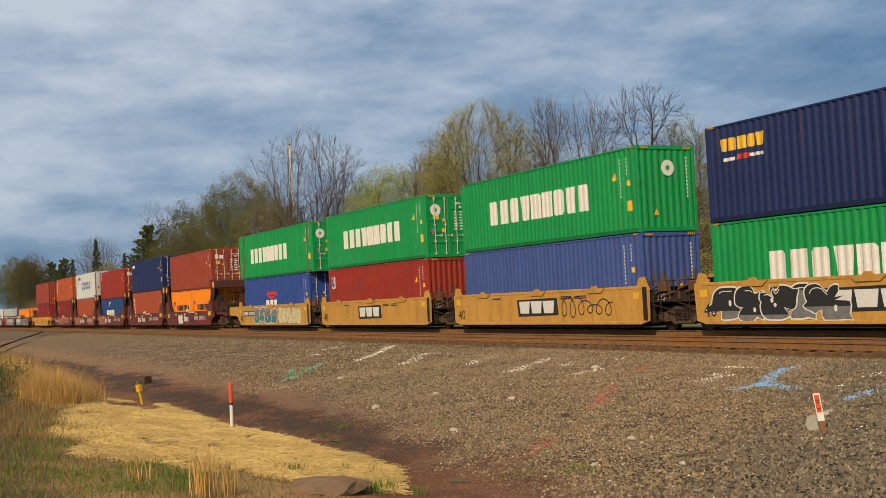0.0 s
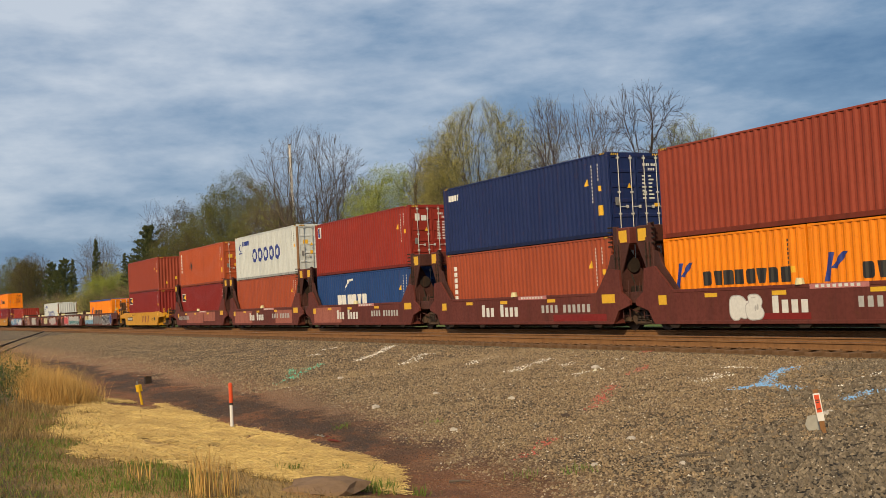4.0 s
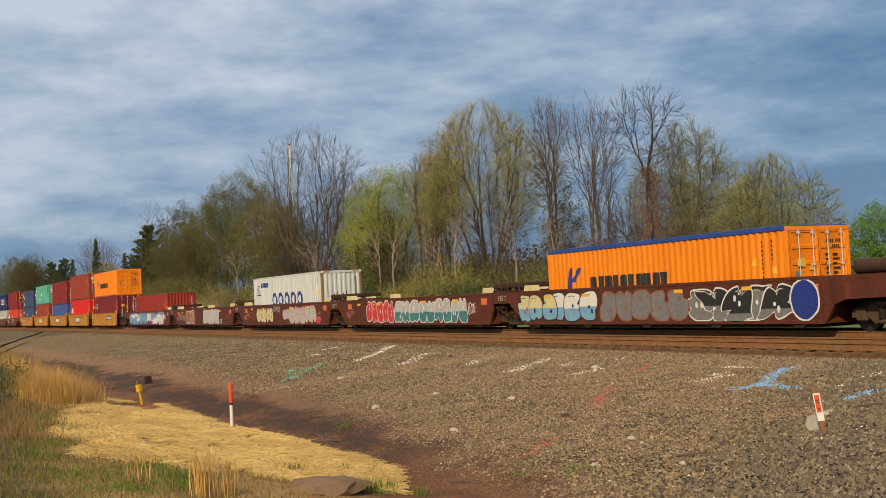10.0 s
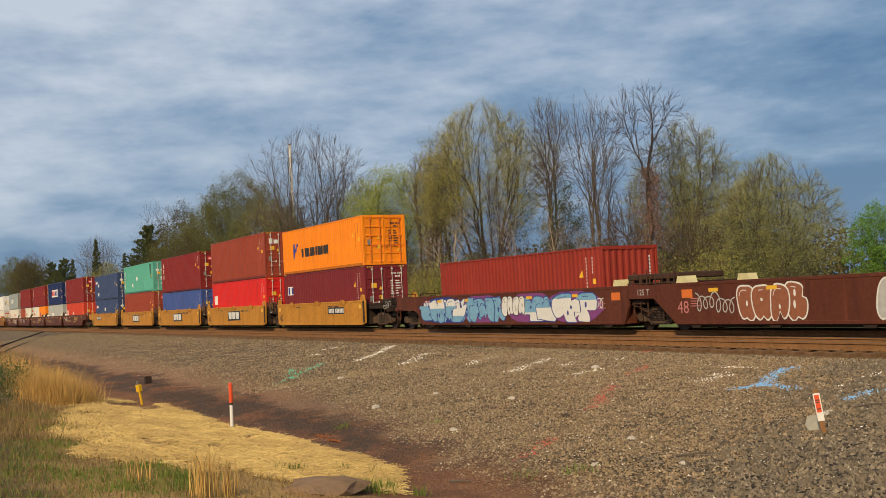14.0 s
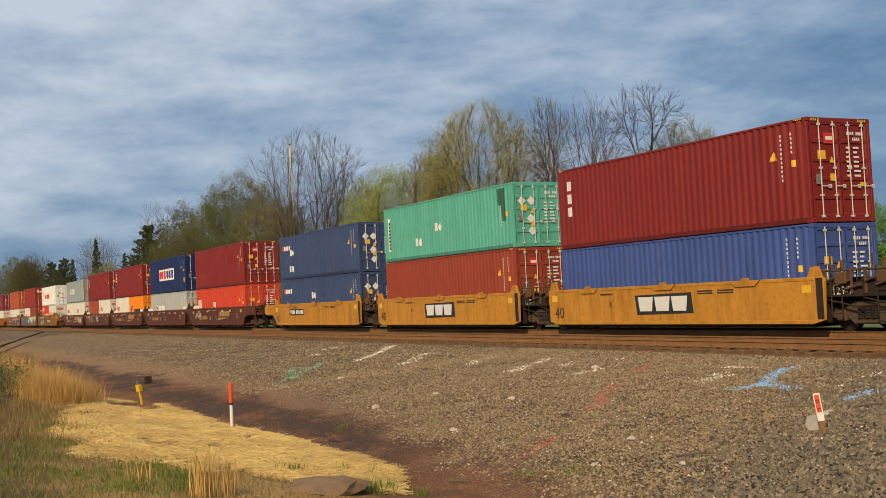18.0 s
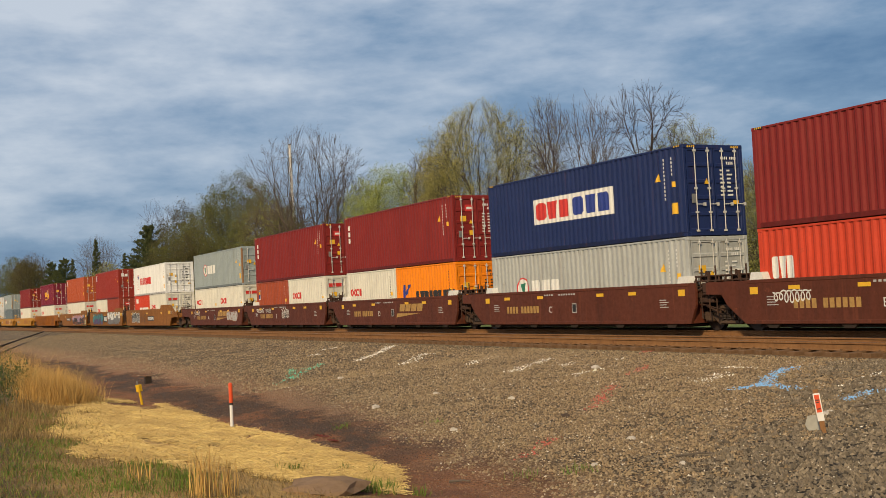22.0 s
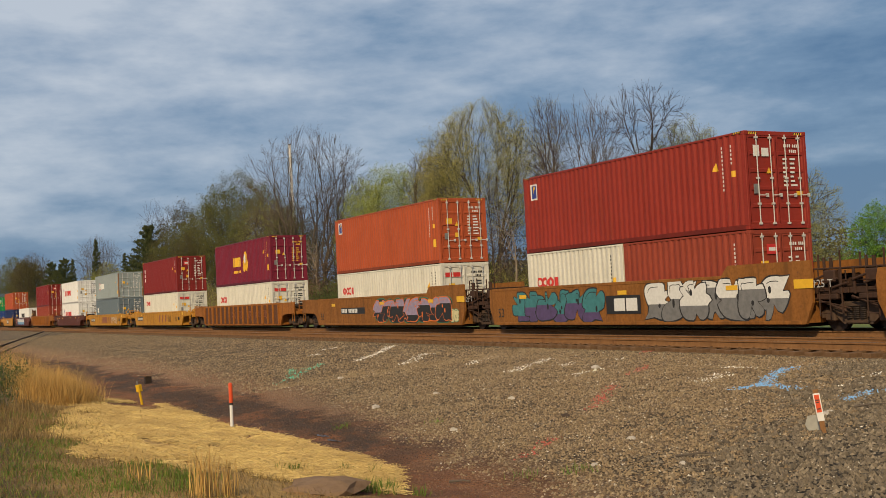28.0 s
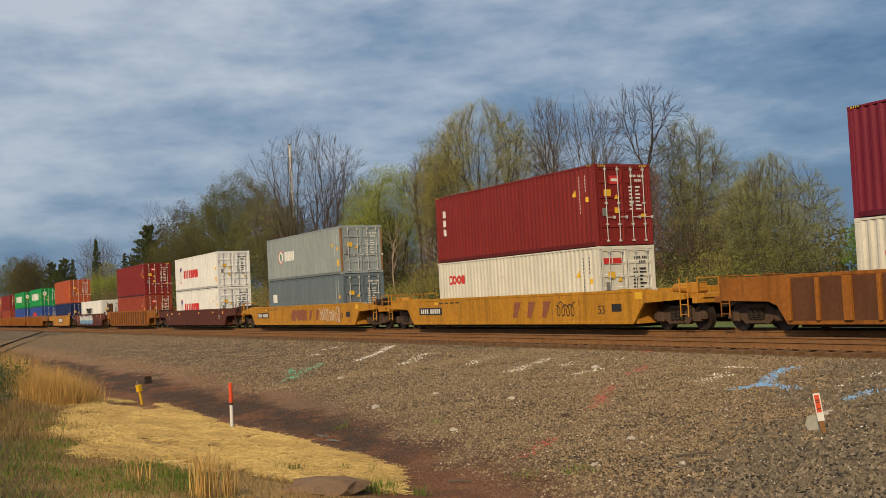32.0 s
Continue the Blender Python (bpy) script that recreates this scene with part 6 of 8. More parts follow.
def build_train():
    lens = 12.192
    for i, (s, st, kind, well, lower, upper) in enumerate(UNITS):
        def side(j):
            if 0 <= j < len(UNITS):
                t = UNITS[j]
                d = abs(t[0] - s)
                same = t[1] == st
                gap = d - well / 2 - t[3] / 2
                return (gap / 2 if same else gap / 2), same
            return 2.6, False
        (gl, jl), (gr, jr) = side(i + 1), side(i - 1)
        car, a, b, A, B, zt, zb = well_car(kind, well, lens, gl, gr, jl, jr, i)
        dress(kind, car, a, b, A, B, zt, zb, i)
        mark_unit(i, car, a, b, zt, zb)
        TRAIN.append((car, s, 0.0))
        x = 0.0
        for k, c in enumerate(lower):
            size = c["size"]
            ob = container(" ".join((NICE[c["col"]], "twenty-foot" if size == 20 else "forty-foot", "steel shipping container sitting in a well car")), size, c["h"], c["col"], c["end"], c["marks"], idcol=c.get("idcol", "w"), rods=c.get("rods"))
            if c.get("tarp"):
                part("tarpaulin", Mesh().chamfer(0.05, LEN[40] - 0.05, -CW - 0.012, CW + 0.012, STD - 0.12, STD + 0.035, 0.02), cmat("blue"), ob, "blue tarpaulin roof cover")
            TRAIN.append((ob, s + x, WELL_Z))
            x += size == 20 and 6.134 or 0
        if upper:
            c = upper
            z = WELL_Z + lower[0]["h"] + 0.012
            off = -0.762 if c["size"] == 45 else 0.0
            ob = container(" ".join((NICE[c["col"]], "forty-five-foot" if c["size"] == 45 else "forty-foot", "steel shipping container stacked on another container")), c["size"], c["h"], c["col"], c["end"], c["marks"], idcol=c.get("idcol", "w"), rods=c.get("rods"))
            TRAIN.append((ob, s + off, z))


def mark_unit(i, car, a, b, zt, zb):
    """What sets single cars apart: graffiti."""
    h = zt - zb - 0.12
    if i == 0:
        graffiti(car, a + 0.72, zb + 0.03, 4.66, h, 5, "wkg", 11, 0.006, wild=True)
    if i == 1:
        scrawl(car, a + 7.84, zb + 0.1, 3.21, h * 0.9, "k", 12, 6)
    if i == 3:
        graffiti(car, a + 3.0, zb + 0.03, 4.4, h, 4, "wgt", 13)
        graffiti(car, a + 7.6, zb + 0.03, 4.0, h, 5, "gcc", 14)
    if i == 4:
        graffiti(car, a + 3.5, zb + 0.03, 1.3, h * 0.9, 2, "lw", 15)
    if i == 10:
        graffiti(car, a + -0.3, zb + 0.06, 2.6, h, 3, "kcs", 20)
        graffiti(car, a + 1.93, zb + 0.06, 2.95, h, 3, "kws", 21)
        graffiti(car, a + 5.05, zb + 0.05, 4.59, h * 0.95, 5, "dg", 22)
        graffiti(car, a + 9.77, zb + 0.03, 4.07, h, 5, "wkg", 23, 0.006, wild=True)
        flat_shapes("paint_blob", car, [blob(a + 14.46, zb + 0.66, 0.55, 0.58, 22, 0.04, 3)], "w", 0.011)
        flat_shapes("paint_blob", car, [blob(a + 14.46, zb + 0.66, 0.49, 0.53, 22, 0.03, 3)], "b", 0.013, "sprayed blue disc")
    if i == 11:
        graffiti(car, a + 2.85, zb + 0.06, 3.15, h, 5, "wr", 25)
        graffiti(car, a + 6.1, zb + 0.03, 3.4, h, 4, "wlt", 26)
        graffiti(car, a + 9.6, zb + 0.03, 3.65, h, 5, "wlt", 27)
        scrawl(car, a + 13.35, zb + 0.35, 0.6, 0.6, "w", 53, 3)
    if i == 12:
        scrawl(car, a + 0.9, zb + 0.25, 1.6, h * 0.6, "d", 54, 6)
        graffiti(car, a + 2.8, zb + 0.1, 3.2, h * 0.9, 5, "kc", 28)
        scrawl(car, a + 6.1, zb + 0.75, 1.2, 0.4, "l", 55, 5)
        graffiti(car, a + 7.8, zb + 0.3, 1.1, h * 0.6, 2, "il", 56)
        graffiti(car, a + 8.95, zb + 0.03, 4.35, h, 5, "il", 29)
        graffiti(car, a + 13.3, zb + 0.05, 0.7, h * 0.4, 1, "ir", 57)
    if i == 13:
        scrawl(car, a + 1.0, zb + 0.15, 1.7, h * 0.8, "l", 30, 6)
        graffiti(car, a + 2.85, zb + 0.03, 2.6, h, 4, "wd", 31)
        graffiti(car, a + 7.85, zb + 0.03, 4.15, h, 6, "wl", 32)
        scrawl(car, a + 12.1, zb + 0.1, 0.5, 0.4, "w", 58, 2)
    if i == 14:
        for k, (x0_, rx, c) in enumerate(((2.0, 1.9, "b"), (5.5, 2.0, "m"), (9.2, 1.7, "m"), (12.2, 1.8, "m"))):
            flat_shapes("paint_patch", car, [blob(a + x0_, zb + 0.64, rx, 0.60, 26, 0.07, 70 + k)], c, 0.004 + 0.0008 * k, "sprayed background patch")
        graffiti(car, a + 0.2, zb + 0.03, 1.9, h, 2, "bws", 59, 0.010, wild=True)
        graffiti(car, a + 1.8, zb + 0.03, 2.2, h, 3, "bws", 33, 0.010, wild=True)
        graffiti(car, a + 3.8, zb + 0.03, 3.4, h, 4, "bs", 34, 0.010, wild=True)
        graffiti(car, a + 7.23, zb + 0.3, 1.64, h * 0.75, 4, "kw", 35, 0.016)
        graffiti(car, a + 8.9, zb + 0.03, 4.5, h, 4, "bsw", 62, 0.010, wild=True)
        scrawl(car, a + 13.5, zb + 0.5, 0.5, 0.5, "w", 63, 2)
    if i == 20:
        scrawl(car, a + 1.0, zb + 0.55, 1.4, 0.42, "w", 37, 7)
    if i == 23:
        scrawl(car, a + 5.8, zb + 0.30, 1.3, 0.80, "w", 38, 7)
        scrawl(car, a + 1.0, zb + 0.72, 1.4, 0.34, "w", 51, 6)
        scrawl(car, a + 2.8, zb + 0.74, 1.0, 0.28, "l", 52, 5)
    if i == 24:
        graffiti(car, b - 3.2, zb + 0.25, 2.4, 0.75, 5, "dl", 39)
        scrawl(car, a + 1.0, zb + 0.7, 1.5, 0.4, "w", 40, 5)
    if i in (20, 22, 24):
        x = a + 7.2
        flat_shapes("company_name", car, [rect(x + 0.62 * k, x + 0.54 + 0.62 * k, zb + 0.62, zb + 0.96, 0.30) for k in range(4)] + [[(x - 0.35, zb + 0.34), (x + 2.3, zb + 0.53), (x - 0.25, zb + 0.53)]], FGOLD, 0.006, "faded yellow company name")
    if i == 25:
        graffiti(car, a + 2.2, zb + 0.2, 3.2, h * 0.8, 5, "wkg", 41)
        scrawl(car, a + 6.0, zb + 0.1, 2.2, h * 0.9, "k", 42, 6)
        flat_shapes("number_plate", car, [rect(a + 8.6, a + 11.0, zb + 0.42, zb + 0.82)], "k", 0.005, "black number plate")
        flat_shapes("number_marking", car, [rect(a + 8.75 + 0.22 * k, a + 8.9 + 0.22 * k, zb + 0.5, zb + 0.74) for k in range(10)], "w", 0.008)
    if i == 26:
        graffiti(car, a + 1.55, zb + 0.03, 5.74, h, 6, "ktp", 43, 0.006, wild=True)
        flat_shapes("company_plate", car, [rect(a + 7.62, a + 9.51, zb + 0.36, zb + 0.98)], "k", 0.016, "black company plate")
        flat_shapes("company_name", car, [rect(a + 8.07, a + 8.67, zb + 0.46, zb + 0.88), rect(a + 8.74, a + 9.34, zb + 0.46, zb + 0.88)], "w", 0.019)
        graffiti(car, a + 10.1, zb + 0.03, 5.76, h * 1.1, 7, "kwg", 44, 0.006, wild=True)
    if i == 27:
        flat_shapes("number_plate", car, [rect(a + 3.25, a + 6.41, zb + 0.58, zb + 0.90)], "k", 0.005, "black number plate")
        flat_shapes("number_marking", car, [rect(a + 3.35 + 0.2 * k + (0.15 if k > 3 else 0), a + 3.5 + 0.2 * k + (0.15 if k > 3 else 0), zb + 0.64, zb + 0.84) for k in range(10)], "w", 0.008)
        graffiti(car, a + 7.61, zb + 0.02, 7.98, h * 1.02, 5, "nkk", 45)
        graffiti(car, a + 7.81, zb + 0.06, 7.68, h * 0.95, 8, "ovk", 61, 0.016, wild=True)
        graffiti(car, a + 15.59, zb + 0.1, 0.8, h * 0.5, 2, "nc", 46)
    if i == 29:
        scrawl(car, b - 4.6, zb + 0.15, 1.2, 0.85, "k", 47, 4)
    if i == 30:
        scrawl(car, b - 5.0, zb + 0.1, 3.0, 0.9, "w", 48, 9)
        graffiti(car, a + 7.0, zb + 0.2, 2.6, 0.7, 3, "dd", 49)
    if i == 33:
        graffiti(car, a + 2.0, zb + 0.05, 8.0, h, 9, "bws", 50)


build_train()


def shift(t):
    """How far the train has come at t seconds."""
    return 16.136 * t - 0.02488 * t * t


def motions():
    times = [2.0 * k for k in range(17)]
    for ob, s, z in TRAIN:
        walk(ob, [(t, pose(s + shift(t), FAR_Y, z)) for t in times])

# ---- vegetation ----
def leaf_material(name, cols, trans=0.2):
    m, nt, b, co = start(name)
    geo = nt.nodes.new("ShaderNodeNewGeometry")
    oi = nt.nodes.new("ShaderNodeObjectInfo")
    mixv = nmath(nt, "FRACT", nmath(nt, "ADD", geo.outputs["Random Per Island"], nmath(nt, "MULTIPLY", oi.outputs["Random"], 0.15)))
    c = nramp(nt, mixv, [(i / (len(cols) - 1), q) for i, q in enumerate(cols)])
    nt.links.new(c, b.inputs["Base Color"])
    b.inputs["Roughness"].default_value = 0.65
    b.inputs["Specular IOR Level"].default_value = 0.2
    tr = nt.nodes.new("ShaderNodeBsdfTranslucent")
    nt.links.new(c, tr.inputs[0])
    mx = nt.nodes.new("ShaderNodeMixShader")
    mx.inputs[0].default_value = trans
    nt.links.new(b.outputs[0], mx.inputs[1])
    nt.links.new(tr.outputs[0], mx.inputs[2])
    nt.links.new(mx.outputs[0], nt.nodes["Material Output"].inputs[0])
    return m


def bark(name, a, b_):
    m, nt, b, co = start(name)
    f = nnoise(nt, co, 3.0, 6, 0.7, 0.4, (1, 1, 0.25))
    nt.links.new(nmix(nt, nramp(nt, f, [(0.3, 0.0), (0.7, 1.0)]), a, b_), b.inputs["Base Color"])
    b.inputs["Roughness"].default_value = 0.9
    bump(nt, b, f, 0.5, 0.03)
    return m


BARK = bark("bark_grey_brown", (0.066, 0.047, 0.035), (0.030, 0.022, 0.017))
BARKP = bark("bark_pale", (0.105, 0.082, 0.060), (0.046, 0.035, 0.026))
STALK = bark("dry_stalk", (0.30, 0.245, 0.18), (0.14, 0.105, 0.075))
BARKR = bark("vine_red_brown", (0.20, 0.115, 0.085), (0.105, 0.060, 0.048))
LEAF = {
    "bud": leaf_material("leaf_budding", [(0.31, 0.295, 0.075), (0.39, 0.365, 0.095), (0.25, 0.24, 0.070), (0.42, 0.385, 0.12)]),
    "pale": leaf_material("leaf_pale_green", [(0.25, 0.265, 0.085), (0.31, 0.32, 0.10), (0.20, 0.215, 0.08), (0.34, 0.345, 0.125)]),
    "olive": leaf_material("leaf_olive", [(0.088, 0.098, 0.028), (0.145, 0.148, 0.040), (0.062, 0.074, 0.022), (0.18, 0.168, 0.054)]),
    "lime": leaf_material("leaf_lime", [(0.23, 0.28, 0.045), (0.31, 0.345, 0.058), (0.17, 0.215, 0.04), (0.36, 0.375, 0.08)]),
    "green": leaf_material("leaf_fresh_green", [(0.105, 0.225, 0.030), (0.14, 0.27, 0.04), (0.085, 0.185, 0.028)]),
    "fir": leaf_material("needles_dark", [(0.050, 0.066, 0.024), (0.075, 0.090, 0.033), (0.034, 0.048, 0.019), (0.115, 0.118, 0.042)], 0.12),
    "umber": leaf_material("leaf_brown_olive", [(0.070, 0.062, 0.024), (0.105, 0.090, 0.032), (0.050, 0.045, 0.018), (0.13, 0.108, 0.040)], 0.2),
    "rosy": leaf_material("twig_rosy", [(0.165, 0.095, 0.062), (0.21, 0.135, 0.085), (0.12, 0.075, 0.055), (0.20, 0.15, 0.07)]),
    "yellow": leaf_material("leaf_yellow_shrub", [(0.30, 0.265, 0.060), (0.23, 0.22, 0.06), (0.15, 0.155, 0.050), (0.38, 0.32, 0.07)]),
    "grass": leaf_material("grass_blades", [(0.075, 0.15, 0.018), (0.115, 0.20, 0.026), (0.16, 0.165, 0.040), (0.048, 0.092, 0.014)], 0.25),
    "dry": leaf_material("dry_grass", [(0.52, 0.33, 0.105), (0.40, 0.235, 0.07), (0.60, 0.40, 0.14), (0.28, 0.165, 0.055)], 0.25),
    "dead": leaf_material("dead_grass_brown", [(0.19, 0.125, 0.048), (0.11, 0.072, 0.030), (0.30, 0.21, 0.085), (0.075, 0.050, 0.022)], 0.15),
    "shrub": leaf_material("leaf_shrub_dark", [(0.050, 0.082, 0.022), (0.080, 0.110, 0.032), (0.038, 0.058, 0.020)]),
}


def quads(name, pts, size, seed, flat=0.0):
    """Small four-cornered leaves at the given points, turned every way."""
    r = np.random.RandomState(seed)
    pts = np.asarray(pts, float)
    n = len(pts)
    a = r.normal(size=(n, 3))
    a[:, 2] *= 1 - flat
    a /= np.linalg.norm(a, axis=1)[:, None]
    b = np.cross(a, r.normal(size=(n, 3)))
    b /= np.linalg.norm(b, axis=1)[:, None]
    s = size * r.uniform(0.55, 1.25, n)[:, None]
    v = np.stack([pts - a * s, pts - b * s * 0.6, pts + a * s, pts + b * s * 0.6], 1).reshape(-1, 3)
    me = bpy.data.meshes.new(name)
    me.from_pydata(v.tolist(), [], np.arange(4 * n).reshape(n, 4).tolist())
    return me


def fan_tree(label, seed, H, W, base=0.25, N=700, stems=1, peak=0.62, fat=1.0, leaf="", n_leaf=0, size=0.06, jitter=0.14, low=0.0, mat=None, name="tree", spray=2, lean=0.10, along=0.75, inner=0.04):
    """A tree whose limbs fork again and again towards twig ends spread through the crown; height H, crown width W."""
    r = random.Random(seed)
    ends = []
    lob = [r.uniform(0, 6.28) for _ in range(4)]
    while len(ends) < N:
        t, a = r.random(), r.uniform(0, 6.28)
        prof = math.sin(math.pi * min(1.0, t ** (math.log(0.5) / math.log(peak)) * 0.97 + 0.03)) ** 0.62
        lump = 1 + 0.16 * math.sin(2 * a + lob[0]) + 0.14 * math.sin(3 * a + 5 * t + lob[1]) + 0.10 * math.sin(5 * a - 9 * t + lob[2])
        if r.random() > prof ** 2 + 0.04:
            continue
        rad = 0.5 * W * prof * lump * math.sqrt(r.uniform(inner, 1.0))
        ends.append(Vector((rad * math.cos(a), rad * math.sin(a), H * (base + (1 - base) * t))))
    wood, tips, limbs = Mesh(), [], []
    r0 = 0.0125 * H * fat

    def pipe(m, p, q, ra, rb, n):
        mid = (p + q) * 0.5
        ln = (q - p).length
        mid += Vector((r.gauss(0, 0.05), r.gauss(0, 0.05), r.gauss(0, 0.03))) * ln
        sides = 7 if n > 200 else 5 if n > 30 else 3
        m.tube(p, mid, ra, (ra + rb) / 2, sides, False)
        m.tube(mid, q, (ra + rb) / 2, rb, sides, False)

    def fork(m, p, d, S, rad, top):
        n = len(S)
        c = sum(S, Vector()) / n
        vec = c - p
        dist = max(vec.length, 0.05)
        if n == 1:
            m.tube(p, S[0], max(rad, 0.011), 0.008, 3, False)
            dd = vec / dist
            for _ in range(spray):
                e = S[0] + (dd + Vector((r.gauss(0, 0.6), r.gauss(0, 0.6), r.gauss(0.12, 0.4)))).normalized() * r.uniform(0.25, 0.65) * H / 16
                m.tube(S[0].lerp(p, r.uniform(0, 0.5)), e, 0.009, 0.006, 3, False)
                tips.append(e)
            tips.append(S[0])
            return
        dd = (d * 0.40 + vec / dist * 0.85 + Vector((r.gauss(0, 0.07), r.gauss(0, 0.07), 0.05))).normalized()
        q = p + dd * dist * r.uniform(0.20, 0.40)
        rb = max(r0 * (n / N) ** 0.52, 0.011)
        pipe(m, p, q, max(rad, rb), rb, n)
        ax = (dd.cross(Vector((r.gauss(0, 1), r.gauss(0, 1), r.gauss(0, 1))))).normalized()
        ax2 = dd.cross(ax)
        s1, s2 = sum(((u - c).dot(ax)) ** 2 for u in S), sum(((u - c).dot(ax2)) ** 2 for u in S)
        s3 = sum(((u - c).dot(dd)) ** 2 for u in S) * along
        ax = dd if s3 > max(s1, s2) else ax if s1 > s2 else ax2
        S = sorted(S, key=lambda u: (u - c).dot(ax))
        k = max(1, min(n - 1, int(n * r.choice((0.24, 0.35, 0.5, 0.65, 0.76)))))
        for part_ in (S[:k], S[k:]):
            if top and len(part_) < N * 0.22:
                mm = Mesh()
                limbs.append(mm)
                fork(mm, q, dd, part_, max(r0 * (len(part_) / N) ** 0.52, 0.011), False)
            else:
                fork(m, q, dd, part_, max(r0 * (len(part_) / N) ** 0.52, 0.011), top)

    ends.sort(key=lambda u: math.atan2(u.y, u.x))
    for k in range(stems):
        S = ends[k * N // stems:(k + 1) * N // stems]
        a = 6.283 * (k + 0.5) / stems - math.pi
        off = Vector((math.cos(a), math.sin(a), 0)) * (0.018 * H if stems > 1 else 0)
        rad = r0 / math.sqrt(stems) * 1.25
        p = off + Vector((0, 0, -0.4))
        d = Vector((off.x * 2 / H + r.gauss(0, lean * 0.4), off.y * 2 / H + r.gauss(0, lean * 0.4), 1)).normalized()
        q = p + d * (H * base * (0.80 if stems == 1 else 0.55) + 0.4)
        wood.tube(p, p + (q - p) * 0.2, rad * 1.45, rad * 1.05, 9, False)
        pipe(wood, p + (q - p) * 0.2, q, rad * 1.05, rad * 0.85, 999)
        fork(wood, q, d, S, rad * 0.85, True)
    t = thing(name, label, "tree", "trees behind the railway")
    part("trunk", wood, mat or BARK, t, "trunk and main boughs")
    for mm in limbs:
        part("limb", mm, mat or BARK, t)
    if n_leaf:
        rs = np.random.RandomState(seed)
        tp = np.array([tuple(u) for u in tips])
        wgt = np.clip((tp[:, 2] / H - low) * 4, 0.03, 1.0)
        pick = tp[rs.choice(len(tp), n_leaf, p=wgt / wgt.sum())] + rs.normal(size=(n_leaf, 3)) * jitter
        part("crown", quads("crown", pick, size, seed), LEAF[leaf], t, "young leaves" if leaf != "fir" else "dark needles")
    return t


def cedar(label, seed, H, width, n=4200, leaf="fir", power=0.6, low=0.05, size=0.16):
    """An evergreen: a trunk, rising branches and needle sprays gathered along them."""
    t = thing("conifer", label, "tree", "trees behind the railway")
    r = random.Random(seed)
    m = Mesh().tube((0, 0, -0.3), (0, 0, H * 0.97), 0.014 * H, 0.01, 7)
    twigs = Mesh()
    pts = []
    nb = 90
    for i in range(nb):
        z = H * (low + (0.97 - low) * (i / nb) ** 0.9)
        a = i * 2.399 + r.gauss(0, 0.3)
        rad = 0.5 * width * max(0.02, (1 - z / H)) ** power * r.uniform(0.65, 1.18)
        rise = rad * r.uniform(0.25, 0.8)
        b = Vector((rad * math.cos(a), rad * math.sin(a), z + rise))
        twigs.tube((0, 0, z), b, 0.035, 0.01, 3, False)
        for k in range(n // nb):
            u = math.sqrt(r.random())
            w = 0.05 + 0.14 * rad * (1.1 - u)
            pts.append((b.x * u + r.gauss(0, w), b.y * u + r.gauss(0, w), z + rise * u + r.gauss(0.02, w)))
    part("trunk", m, BARK, t)
    part("branches", twigs, BARK, t, kind="stuff")
    part("crown", quads("crown", pts, size, seed), LEAF[leaf], t, "dark needles")
    return t


